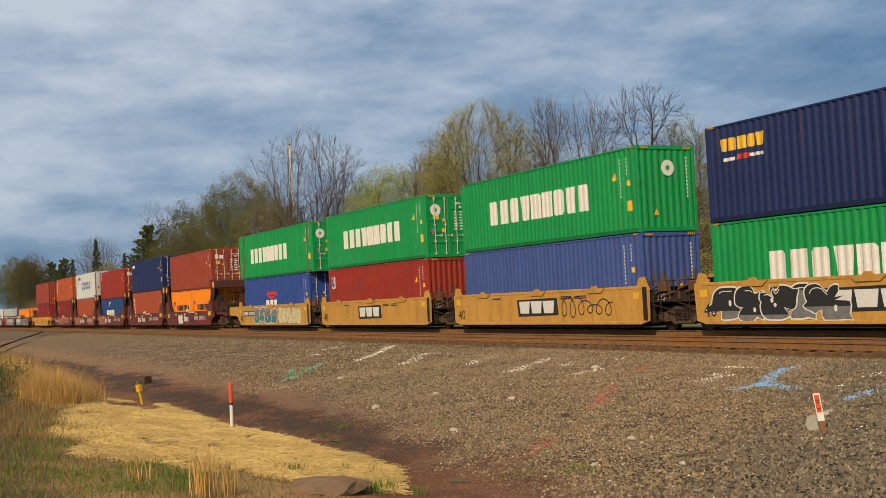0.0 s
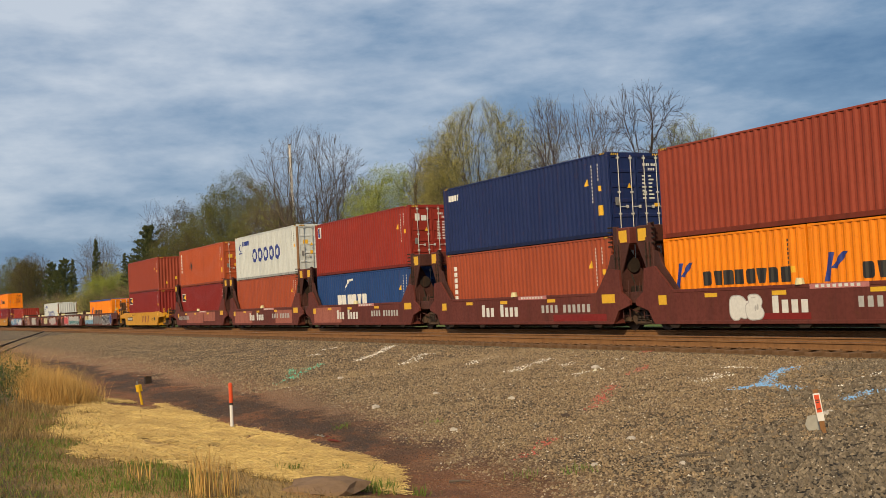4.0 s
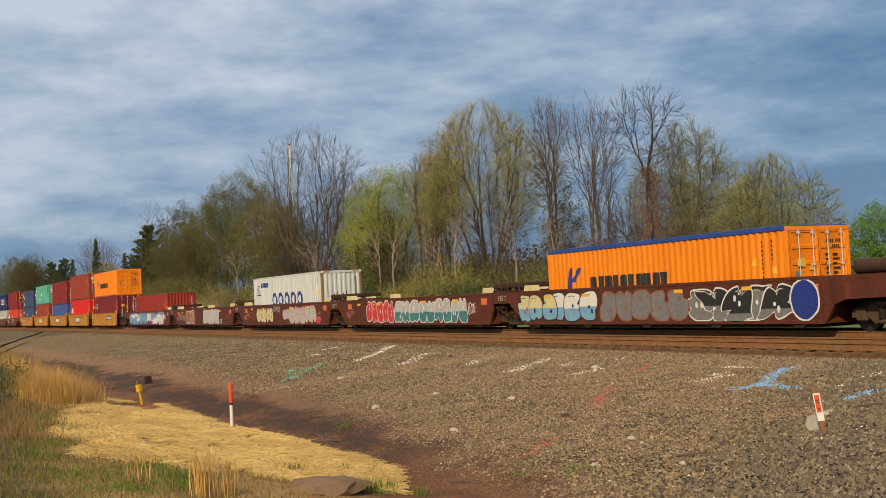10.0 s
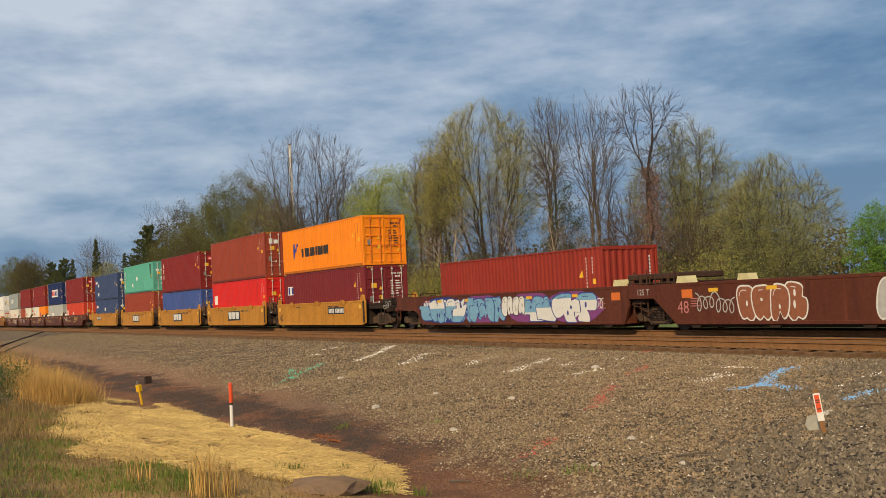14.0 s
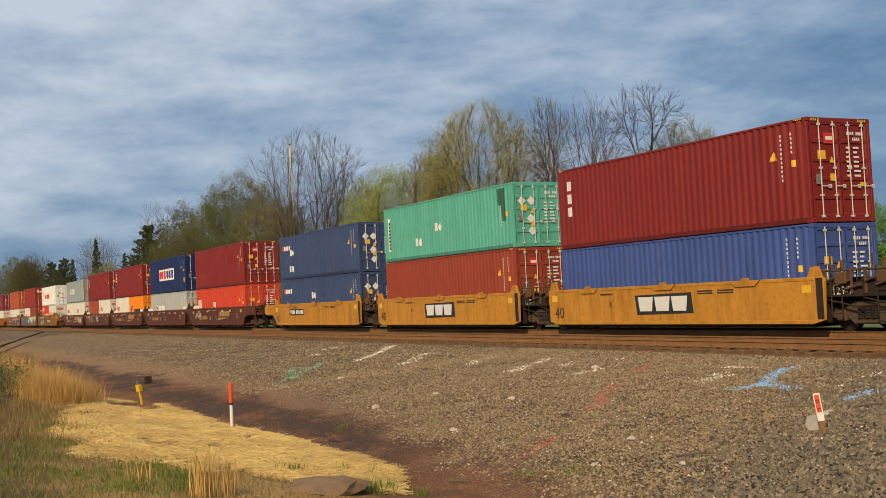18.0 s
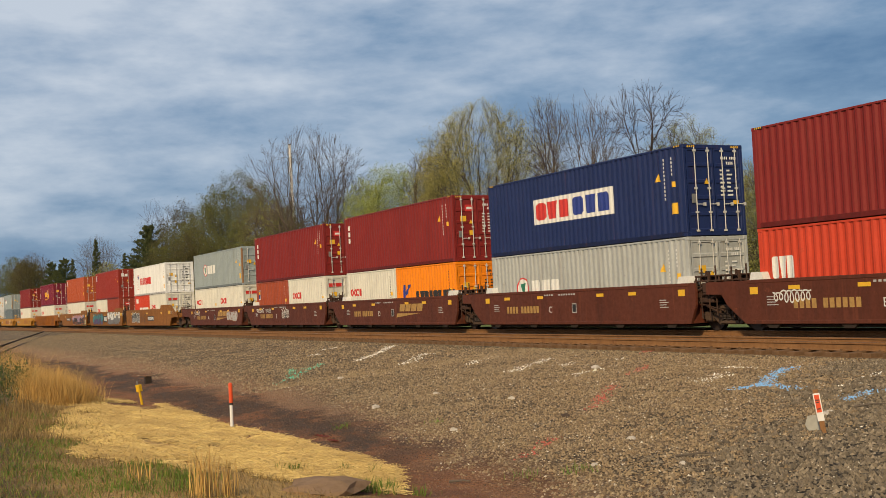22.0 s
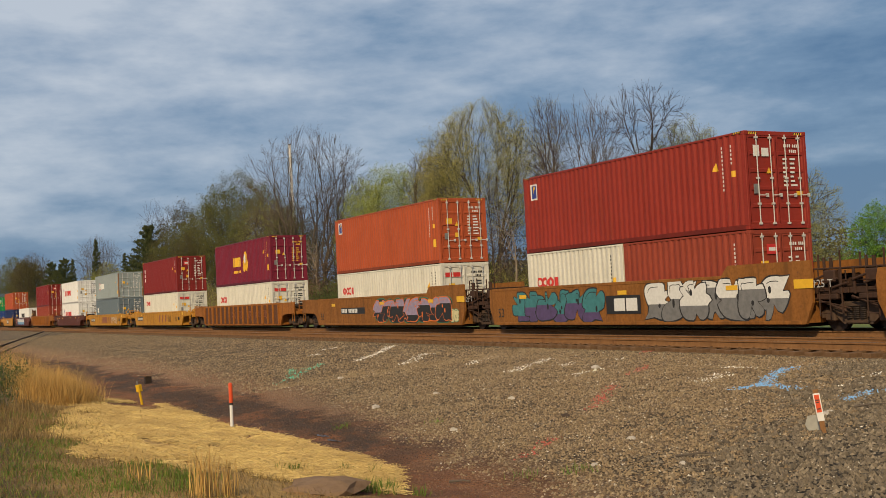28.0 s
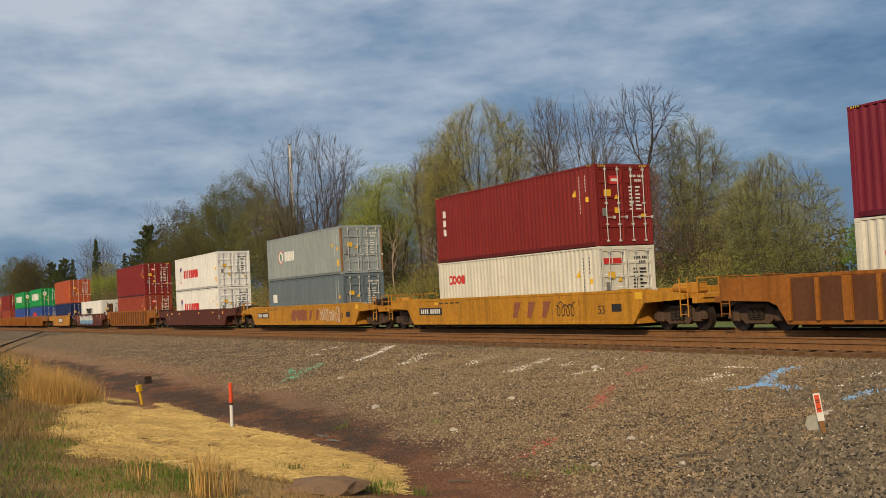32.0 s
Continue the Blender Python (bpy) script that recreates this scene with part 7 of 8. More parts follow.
# each kind stands first at its own place; further places are copies: (x, y, height, width factor)
TREES = [
    # the broad pale bare tree
    (fan_tree("broad leafless tree with pale spreading limbs", 3, 22.4, 15.0, 0.07, 1700, 5, 0.62, 1.9, mat=BARKP, spray=3, inner=0.06), 22.4, [(-119.8, 46.0, 22.2, 1), (-123.0, 52.0, 17.5, 0.8), (-313.9, 58.0, 23.5, 0.85), (-460.5, 60.0, 27.5, 1.1)]),
    # tall thin bare trees
    (fan_tree("tall leafless tree forking into upright limbs", 8, 14.9, 5.6, 0.22, 460, 2, 0.74, 0.85, mat=BARKP), 14.9, [(-61.6, 44.0, 14.9, 1), (-64.6, 47.0, 12.8, 0.7), (-90.5, 46.5, 16.2, 0.8), (-128.5, 47.0, 15.0, 1.2), (-57.8, 45.0, 9.5, 0.7)]),
    (fan_tree("leafless tree with high sparse fork and brown vines", 14, 14.0, 4.6, 0.40, 210, 1, 0.76, 0.78, spray=3), 14.0, [(-52.9, 42.0, 13.9, 1), (-72.6, 48.0, 13.0, 0.8)]),
    (fan_tree("slender tree with thin upright twigs and few buds", 17, 16.8, 4.0, 0.20, 420, 2, 0.70, 0.85, "bud", 2600, 0.032), 16.8, [(-68.6, 45.0, 16.4, 1), (-87.8, 44.5, 14.5, 1.1), (-94.6, 44.0, 11.0, 1.1), (-74.0, 43.5, 11.5, 0.8), (-56.3, 47.0, 10.5, 0.9)]),
    (fan_tree("wispy leafless tree standing among greener ones", 19, 25.2, 8.5, 0.25, 420, 2, 0.66, 0.75), 25.2, [(-234.0, 55.0, 25.2, 1), (-106.0, 48.0, 10.5, 1.0)]),
    # thin pale saplings in front of the wood
    (fan_tree("thin pale leaning sapling with few twigs", 23, 8.2, 2.6, 0.42, 60, 1, 0.66, 0.62, mat=STALK, lean=0.35), 8.2, [(-65.9, 39.5, 8.2, 1), (-59.4, 39.2, 7.4, 1), (-72.5, 39.8, 8.8, 1), (-77.0, 39.4, 7.0, 1.1), (-84.0, 40.0, 8.6, 1), (-90.6, 40.2, 9.4, 1), (-56.2, 39.4, 6.2, 1), (-108.0, 41.0, 9.0, 1), (-140.0, 43.0, 10.0, 1.1)]),
    # budding trees
    (fan_tree("broad tree with yellow-green budding domed crown", 21, 18.0, 12.8, 0.10, 2600, 5, 0.60, 1.45, "bud", 95000, 0.038, 0.17, 0.30, inner=0.10), 18.0, [(-79.9, 46.0, 17.7, 1)]),
    (fan_tree("upright tree with thin budding crown", 29, 17.0, 5.4, 0.22, 700, 2, 0.66, 1.1, "bud", 18000, 0.036, 0.16, 0.25), 17.0, [(-88.6, 47.0, 15.6, 1), (-84.8, 44.0, 13.0, 1), (-100.5, 44.0, 9.8, 1.2), (-137.5, 47.0, 15.2, 1.4)]),
    (fan_tree("rounded tree hazed with pale yellow-green leaves", 33, 12.5, 6.8, 0.16, 1900, 1, 0.48, 1.0, "pale", 95000, 0.026, 0.13, 0.1, mat=BARKP, inner=0.06), 12.5, [(-54.1, 46.0, 12.2, 1)]),
    (fan_tree("spreading low tree with grey twigs and pale buds", 37, 9.2, 7.6, 0.05, 2200, 5, 0.50, 0.95, "pale", 105000, 0.025, 0.12, 0.1, mat=BARKP, inner=0.08), 9.2, [(-47.4, 46.3, 8.9, 1), (-261.7, 50.0, 13.4, 1)]),
    (fan_tree("small leaning tree with mustard-green young leaves", 39, 8.4, 4.8, 0.10, 800, 3, 0.56, 0.95, "bud", 30000, 0.030, 0.14, 0.1), 8.4, [(-49.9, 47.2, 8.2, 1), (-56.8, 48.5, 8.6, 1.0)]),
    # leafy trees
    (fan_tree("yellow-green tree in fresh leaf", 53, 14.8, 9.4, 0.20, 800, 2, 0.58, 1.2, "lime", 46000, 0.064, 0.30, 0.1, inner=0.10), 14.8, [(-97.7, 46.0, 14.8, 1), (-104.6, 47.5, 11.4, 0.8), (-113.5, 50.0, 12.0, 0.9), (-237.2, 47.0, 10.3, 1), (-239.5, 44.0, 9.7, 1)]),
    (fan_tree("dense olive-green tree in young leaf", 41, 21.5, 12.5, 0.08, 700, 3, 0.58, 0.9, "olive", 46000, 0.095, 0.40, 0.0, inner=0.10), 21.5, [(-160.3, 50.0, 21.3, 1), (-146.0, 49.5, 18.2, 0.9), (-172.5, 50.0, 19.8, 0.9), (-133.0, 48.0, 13.5, 1.1), (-186.0, 48.0, 16.0, 1.1), (-541.8, 62.0, 29.0, 1.3), (-498.0, 62.0, 25.0, 1.3)]),
    (fan_tree("brown-olive tree with closely set twigs", 47, 20.5, 9.0, 0.08, 440, 3, 0.55, 0.85, "umber", 32000, 0.082, 0.38, 0.0), 20.5, [(-200.5, 52.0, 21.2, 1), (-192.0, 47.0, 15.5, 1.0), (-167.0, 45.0, 13.8, 1.2), (-127.0, 45.5, 11.2, 1.2), (-420.0, 52.0, 22.0, 1.2), (-440.0, 56.0, 24.0, 1.2)]),
    (fan_tree("green leafy tree beyond the tracks", 57, 10.0, 5.4, 0.10, 460, 2, 0.55, 0.9, "green", 18000, 0.085, 0.24), 10.0, [(-52.0, 60.0, 6.6, 1.0), (-49.6, 62.0, 7.0, 1.1)]),
    (fan_tree("dark green tree shaded among bare trunks", 59, 10.7, 3.4, 0.15, 300, 1, 0.5, 0.8, "fir", 8000, 0.065, 0.22), 10.7, [(-65.2, 44.0, 9.5, 1), (-93.6, 42.5, 8.2, 1.5), (-76.0, 43.0, 6.0, 1.4), (-119.5, 43.0, 8.6, 1.6)]),
    (fan_tree("brownish twiggy tree with rosy buds", 61, 6.8, 4.8, 0.08, 460, 4, 0.55, 0.8, "rosy", 3600, 0.034, 0.12), 6.8, [(-50.4, 43.0, 6.2, 1), (-58.1, 44.0, 8.2, 0.9), (-62.8, 42.0, 6.0, 1), (-69.5, 41.5, 6.6, 1), (-80.5, 41.5, 7.2, 1), (-86.0, 41.0, 6.5, 1.1), (-103.0, 42.0, 7.6, 1.2), (-117.0, 43.0, 9.2, 1.1), (-54.6, 41.0, 6.4, 0.9)]),
    # evergreens
    (cedar("dark green broad conifer with ragged crown", 71, 18.2, 12.0, 19000, "fir", 0.62, 0.02, 0.17), 18.2, [(-210.0, 48.0, 18.2, 1), (-221.0, 50.0, 15.6, 1.0), (-228.0, 49.0, 12.5, 1.1), (-360.0, 56.0, 19.9, 0.8), (-400.5, 58.0, 20.7, 0.8), (-380.0, 57.0, 17.0, 1.0), (-188.0, 44.0, 9.5, 1.3)]),
    (cedar("narrow pointed dark green conifer", 77, 22.0, 5.8, 6500, "fir", 0.75, 0.03, 0.21), 22.0, [(-300.9, 55.0, 22.0, 1), (-266.0, 55.0, 16.2, 1.1), (-344.0, 56.0, 19.0, 1.0)]),
]


def plant_trees():
    rr = random.Random(5)
    for ob, top, spots_ in TREES:
        for i, (x, y, h, wide) in enumerate(spots_):
            k = h / top
            m = Matrix.Translation((x, y, -0.3)) @ Matrix.Rotation(rr.uniform(0, 6.28), 4, "Z")
            if i == 0:
                ob.matrix_basis = m @ Matrix.Diagonal((k * wide, k * wide, k, 1))
                k0 = k * wide, k
            else:
                copy_thing(ob, m @ Matrix.Diagonal((k * wide / k0[0], k * wide / k0[0], k / k0[1], 1)))


plant_trees()

# ivy and vines hanging on one bare tree
m = Mesh()
vr = random.Random(9)
for i in range(520):
    a, z = vr.uniform(0, 6.28), vr.uniform(0.8, 8.9)
    rad = vr.uniform(0.1, 0.4 + 1.5 * math.sin(math.pi * min(1, z / 9)) * vr.random())
    p = Vector((rad * math.cos(a), rad * math.sin(a), z))
    for k in range(3):
        q = p + Vector((vr.gauss(0, 0.16), vr.gauss(0, 0.16), -vr.uniform(-0.15, 0.45)))
        m.tube(p, q, 0.019, 0.013, 3, False)
        p = q
vine = solid("vine_tangle", m, BARKR, "tangle of brown dead vines hanging on a bare tree", "vine")
vine.location = (-52.9, 42.0, -0.2)


def bush_kind(label, leaf, seed, H, W, n, size, twigs=90, wood=BARK):
    t = thing("bush", label, "bush", "undergrowth along the trees")
    r = random.Random(seed)
    m = Mesh()
    ends = []
    for i in range(twigs):
        a = r.uniform(0, 6.28)
        p = Vector((r.gauss(0, W * 0.22), r.gauss(0, W * 0.22), -0.1))
        d = Vector((0.45 * math.cos(a), 0.45 * math.sin(a), 1)).normalized()
        ln = H * r.uniform(0.45, 1.0)
        for k in range(4):
            d = (d + Vector((r.gauss(0, 0.16), r.gauss(0, 0.16), 0))).normalized()
            q = p + d * ln / 4
            m.tube(p, q, 0.022 - 0.004 * k, 0.018 - 0.004 * k, 3, False)
            p = q
            if k:
                ends.append(tuple(p))
    part("stem", m, wood, t, kind="stuff")
    rs = np.random.RandomState(seed)
    tp = np.array(ends)
    part("foliage", quads("foliage", tp[rs.randint(0, len(tp), n)] + rs.normal(size=(n, 3)) * 0.26, size, seed), LEAF[leaf], t)
    return t


BUSHES = [bush_kind("olive thicket bush with thin stems", "olive", 81, 4.2, 4, 5200, 0.066), bush_kind("yellow flowering shrub among the trees", "yellow", 83, 4.4, 4, 6500, 0.055),
          bush_kind("brown leafless thicket with rosy twigs", "rosy", 87, 4.6, 4, 3000, 0.050, 150, BARKR), bush_kind("pale budding thicket under the trees", "bud", 89, 4.4, 4, 4200, 0.050, 110, STALK), bush_kind("dark green leafy shrub below the trees", "shrub", 91, 3.2, 4, 5000, 0.066)]


def plant_bushes():
    rr = random.Random(12)
    done = [False] * 5
    x = -27.0
    i = 0
    while x > -330:
        for row in ((0, 1, 2) if x > -130 else (0, 1)):
            y = 38.5 + 4.5 * row + rr.uniform(-1.6, 1.6) + max(0, (-x - 120) * 0.02)
            k = rr.choice((0, 0, 0, 1, 2, 2, 3) if x > -110 else (0, 0, 2, 2, 3))
            if abs(x + 78) < 9 and row == 0:
                k = 1
            elif abs(x + 60) < 8 and row == 0 or abs(x + 92) < 5 and row < 2:
                k = 4
            s = rr.uniform(0.6, 1.2) * (1.0 if x > -150 else 1.5)
            if x > -1.08 * y:
                s *= 0.28
                k = rr.choice((2, 4))
            m_ = Matrix.Translation((x + rr.uniform(-1, 1), y, -0.3)) @ Matrix.Rotation(rr.uniform(0, 6.28), 4, "Z")
            if done[k]:
                copy_thing(BUSHES[k], m_ @ Matrix.Scale(s / BUSHES[k].scale.x, 4))
            else:
                BUSHES[k].matrix_basis = m_ @ Matrix.Scale(s, 4)
                done[k] = True
        x -= 3.4 if x > -150 else 5.5
        i += 1


plant_bushes()

# far woods behind the tree line
fr = np.random.RandomState(4)
fp = []
for i in range(620):
    cx = -560 + 560 * fr.uniform() + 40
    cy = fr.uniform(72, 130)
    hh = fr.uniform(4.5, 8.0) if cy / -min(cx, -1) < 0.62 else fr.uniform(1.2, 2.2)
    w = fr.uniform(2.5, 4.5)
    k = 330
    u = fr.normal(size=(k, 3)) * (w * 0.45, w * 0.45, hh * 0.22) + (cx, cy, hh * 0.5)
    u[:, 2] = np.clip(u[:, 2], -0.2, hh)
    fp.append(u)
for i in range(300):
    cx, cy = fr.uniform(-165, -62), fr.uniform(56, 74)
    hh = fr.uniform(3.0, 6.4)
    w = fr.uniform(1.6, 3.4)
    u = fr.normal(size=(300, 3)) * (w * 0.45, w * 0.45, hh * 0.24) + (cx, cy, hh * 0.5)
    u[:, 2] = np.clip(u[:, 2], -0.2, hh)
    fp.append(u)
solid("far_woods", quads("far_woods", np.concatenate(fp), 0.19, 6), LEAF["umber"], "distant olive-brown woods behind the tree line", "woods", kind="stuff")

# pale weathered pole standing above the trees
pole = thing("radio_mast", "tall pale weathered mast rising above the trees", "mast", at=(-150.0, 55.0, -0.3))
part("pole", Mesh().tube((0, 0, 0), (-0.6, 0, 24.6), 0.27, 0.20, 10), plain("mast_paint", (0.85, 0.82, 0.78), 0.7, 0, 0.35, 2.0), pole)
part("cap", Mesh().tube((-0.6, 0, 24.6), (-0.6, 0, 24.75), 0.23, 0.21, 10), BARKP, pole)

# a pale house half seen through the trees
house = thing("house", "pale house half hidden behind the trees", "house", at=(-108.0, 66.0, -0.3))
part("wall", Mesh().box(-5, 5, -3.5, 3.5, 0, 3.4), plain("siding", (0.55, 0.53, 0.50), 0.7, 0, 0.15, 3), house)
m = Mesh()
m.v = [(-5.4, -3.9, 3.3), (5.4, -3.9, 3.3), (5.4, 3.9, 3.3), (-5.4, 3.9, 3.3), (-5.4, 0, 5.4), (5.4, 0, 5.4)]
m.f = [(0, 1, 5, 4), (2, 3, 4, 5), (0, 4, 3), (1, 2, 5), (0, 3, 2, 1)]
part("roof", m, plain("roofing", (0.13, 0.12, 0.12), 0.8), house)
for x in (-3, 0, 3):
    w_ = part("window", Mesh().box(x - 0.5, x + 0.5, -3.53, -3.5, 1.1, 2.3), plain("window_glass", (0.03, 0.035, 0.04), 0.1), house)

wire = Mesh()
for k in range(24):
    def wp(q):
        t = q / 24
        return (-470 + 270 * t, 60, 24.0 - 9.2 * t - 3.5 * math.sin(math.pi * t) * 0.5)
    wire.tube(wp(k), wp(k + 1), 0.05, sides=4, caps=False)
solid("overhead_wire", wire, BLACKP, "thin overhead wire strung past distant trees", "wire")


# ---- the bank: stones, straw, grass, markers ----
def stones(name, xy, size, material, seed, sink=0.3, flat=0.7):
    """Angular stones, half sunk in the ground."""
    r = np.random.RandomState(seed)
    n = len(xy)
    s = size * r.uniform(0.55, 1.35, n)
    ax = np.array([(1, 0, 0), (-1, 0, 0), (0, 1, 0), (0, -1, 0), (0, 0, 1), (0, 0, -1)], float)
    v = ax[None] * r.uniform(0.6, 1.2, (n, 6, 1)) + r.normal(size=(n, 6, 3)) * 0.18
    v[:, :4, 2] -= 0.45
    v[:, :, 2] *= flat
    ang = r.uniform(0, 6.283, n)
    c, q = np.cos(ang)[:, None], np.sin(ang)[:, None]
    x, y = v[:, :, 0] * c - v[:, :, 1] * q, v[:, :, 0] * q + v[:, :, 1] * c
    v = np.stack([x, y, v[:, :, 2]], 2) * s[:, None, None]
    z = np.array([ground_z(a, b) for a, b in xy]) + s * (0.5 - sink) * flat
    v += np.concatenate([np.asarray(xy), z[:, None]], 1)[:, None, :]
    f = np.array([(0, 2, 4), (2, 1, 4), (1, 3, 4), (3, 0, 4)])
    faces = (f[None] + 6 * np.arange(n)[:, None, None]).reshape(-1, 3)
    me = bpy.data.meshes.new(name)
    me.from_pydata(v.reshape(-1, 3).tolist(), [], faces.tolist())
    return me


STONE = leaf_material("gravel_stones", [(0.122, 0.083, 0.043), (0.212, 0.154, 0.087), (0.143, 0.098, 0.052), (0.32, 0.25, 0.16), (0.055, 0.038, 0.023), (0.18, 0.130, 0.077), (0.25, 0.18, 0.103), (0.090, 0.064, 0.037)], 0.0)
PALESTONE = leaf_material("pale_stones", [(0.42, 0.38, 0.31), (0.54, 0.50, 0.43), (0.33, 0.28, 0.21)], 0.0)


def gravel_points(n, seed):
    r = np.random.RandomState(seed)
    out = []
    while len(out) < n:
        x = -30 + 25 * r.uniform() ** 0.75
        y = r.uniform(7.0, 18.5)
        if y / -x < 0.30 or y / -x > 1.45:
            continue
        edge = 8.2 - 0.9 * min(1, max(0, (x + 17) / 4.5)) + 0.5 * noise.noise((x * 0.5, y * 0.5, 1)) + (2.2 * min(1, max(0, (-x - 17) / 14)))
        if y < edge + r.uniform(-0.25, 0.8):
            continue
        out.append((x, y))
    return out


GREYSTONE = leaf_material("fresh_ballast", [(0.080, 0.064, 0.044), (0.150, 0.119, 0.081), (0.105, 0.084, 0.057), (0.22, 0.178, 0.125), (0.042, 0.034, 0.024), (0.125, 0.099, 0.066)], 0.0)


def fresh_side(p):
    """True on the fresher grey ballast, beyond a ragged slanting edge."""
    x, y = p
    return x + 0.6 * y + 2.2 * noise.noise((x * 0.6, y * 0.6, 4.0)) + 2.6 * noise.noise((x * 5, y * 5, 4.0)) > -5.2


all_gravel = gravel_points(74000, 1)
solid("gravel", stones("gravel", [p for p in all_gravel if not fresh_side(p)], 0.027, STONE, 1), STONE, "loose grey-brown ballast stones on the bank", "gravel", kind="stuff")
solid("fresh_gravel", stones("fresh_gravel", [p for p in all_gravel if fresh_side(p)], 0.034, GREYSTONE, 6, 0.2), GREYSTONE, "coarser fresh grey ballast stones on the bank", "gravel", kind="stuff")
def far_gravel(n, seed):
    r = np.random.RandomState(seed)
    out = []
    while len(out) < n:
        x, y = -28 - 85 * r.uniform() ** 1.6, r.uniform(8.6, 18.4)
        if y > 9.2 + 0.8 * noise.noise((x * 0.3, y * 0.3, 1)) + r.uniform(-0.5, 0.8) and y / -x > 0.10:
            out.append((x, y))
    return out


solid("far_gravel", stones("far_gravel", far_gravel(30000, 5), 0.040, STONE, 5), STONE, "loose brown ballast stones farther along the bank", "gravel", kind="stuff")
gp_ = [p for p in gravel_points(2600, 2)]
solid("pale_gravel", stones("pale_gravel", gp_, 0.020, PALESTONE, 2), PALESTONE, "scattered pale stones among the ballast", "gravel", kind="stuff")

CLOD = leaf_material("earth_clods", [(0.13, 0.070, 0.037), (0.17, 0.095, 0.052), (0.10, 0.054, 0.030), (0.21, 0.125, 0.072), (0.055, 0.033, 0.02)], 0.0)


def clod_points(n, seed):
    r = np.random.RandomState(seed)
    out = []
    while len(out) < n:
        x = -40 + 29 * r.uniform() ** 0.8
        y = r.uniform(5.9, 13.0)
        if not 0.16 < y / -x < 0.75 or y > 8.4 - 0.9 * min(1, max(0, (x + 17) / 4.5)) + 2.8 * min(1, max(0, (-x - 15) / 16)) + r.normal(0, 0.4):
            continue
        if y < 6.3 + 0.35 * noise.noise((x * 0.45, 1.0, 0)) + r.normal(0, 0.15):
            continue
        out.append((x, y))
    return out


DARKCLOD = leaf_material("wet_earth_clods", [(0.060, 0.034, 0.021), (0.085, 0.047, 0.028), (0.042, 0.025, 0.016), (0.11, 0.062, 0.038), (0.028, 0.018, 0.012)], 0.0)


def wet_side(p):
    """True low in the ditch, within ragged tongues."""
    x, y = p
    return x < -15.0 and 7.05 < y - 0.7 * noise.noise((x * 0.45, y * 0.8, 6.0)) - 0.4 * noise.noise((x * 2, y * 3, 6.0)) < 8.35


clods = clod_points(15000, 3)
solid("earth_clods", stones("earth_clods", [q for q in clods if not wet_side(q)], 0.018, None, 3, 0.35, 0.6), CLOD, "crumbled red-brown earth along the ditch", "soil", kind="stuff")
solid("wet_clods", stones("wet_clods", [q for q in clods if wet_side(q)], 0.024, None, 4, 0.35, 0.6), DARKCLOD, "dark wet crumbled earth in the ditch", "soil", kind="stuff")

MARKS = {
    "white": [[(-41.10, 16.10), (-41.80, 16.99)], [(-38.82, 14.64), (-39.50, 15.24)], [(-33.44, 14.15), (-35.48, 15.67), (-38.76, 17.96)], [(-30.03, 14.25), (-32.34, 15.97), (-32.59, 16.40)], [(-27.30, 14.96), (-28.61, 16.45)], [(-23.65, 14.14), (-24.98, 15.55), (-25.83, 16.63)], [(-21.56, 14.56), (-22.15, 15.70)], [(-23.29, 16.96), (-23.04, 17.13)], [(-17.26, 14.44), (-17.83, 15.91)], [(-18.66, 16.65), (-17.81, 16.59)], [(-14.20, 15.22), (-14.12, 15.56)], [(-23.72, 15.52), (-23.91, 16.07)], [(-14.48, 16.25), (-14.77, 17.01)]],
    "teal": [[(-33.40, 11.91), (-30.59, 10.94), (-32.52, 12.15), (-34.80, 13.51)], [(-30.00, 10.27), (-30.64, 10.92)]],
    "red": [[(-16.30, 11.26), (-16.81, 11.87), (-18.44, 13.39)], [(-19.83, 14.79), (-21.26, 16.51)], [(-13.43, 8.13), (-13.76, 8.58), (-14.25, 9.25)], [(-23.86, 18.40), (-24.20, 18.8)]],
    "blue": [[(-15.46, 13.96), (-15.73, 14.83), (-14.54, 14.48)], [(-15.60, 14.71), (-16.55, 15.84), (-17.16, 17.06)], [(-13.03, 14.01), (-13.43, 14.92), (-13.19, 15.15)]],
}
MARKMAT = {"white": leaf_material("sprayed_white", [(0.70, 0.69, 0.64), (0.58, 0.56, 0.50), (0.78, 0.77, 0.73)], 0.0), "teal": leaf_material("sprayed_teal", [(0.06, 0.36, 0.24), (0.10, 0.44, 0.31)], 0.0),
           "red": leaf_material("sprayed_red", [(0.31, 0.065, 0.05), (0.38, 0.085, 0.065), (0.22, 0.07, 0.05)], 0.0), "blue": leaf_material("sprayed_blue", [(0.13, 0.33, 0.62), (0.19, 0.41, 0.72), (0.10, 0.26, 0.50)], 0.0)}


def paint_marks():
    r = random.Random(17)
    for col, strokes in MARKS.items():
        for st in strokes:
            pts = []
            dens = {"white": 52, "blue": 130, "teal": 34, "red": 52}[col]
            for (ax, ay), (bx, by) in zip(st, st[1:]):
                ln = math.hypot(bx - ax, by - ay)
                for k in range(int(ln * dens)):
                    t = r.random()
                    w = 0.085 if col != "white" else 0.11
                    pts.append((ax + (bx - ax) * t + r.gauss(0, w), ay + (by - ay) * t + r.gauss(0, w)))
            solid("spray_mark", stones("spray_mark", pts, 0.023, None, len(pts), -0.12, 0.6), MARKMAT[col], col + " survey paint sprayed on the gravel", "paint mark", "survey paint marks", "stuff")


paint_marks()


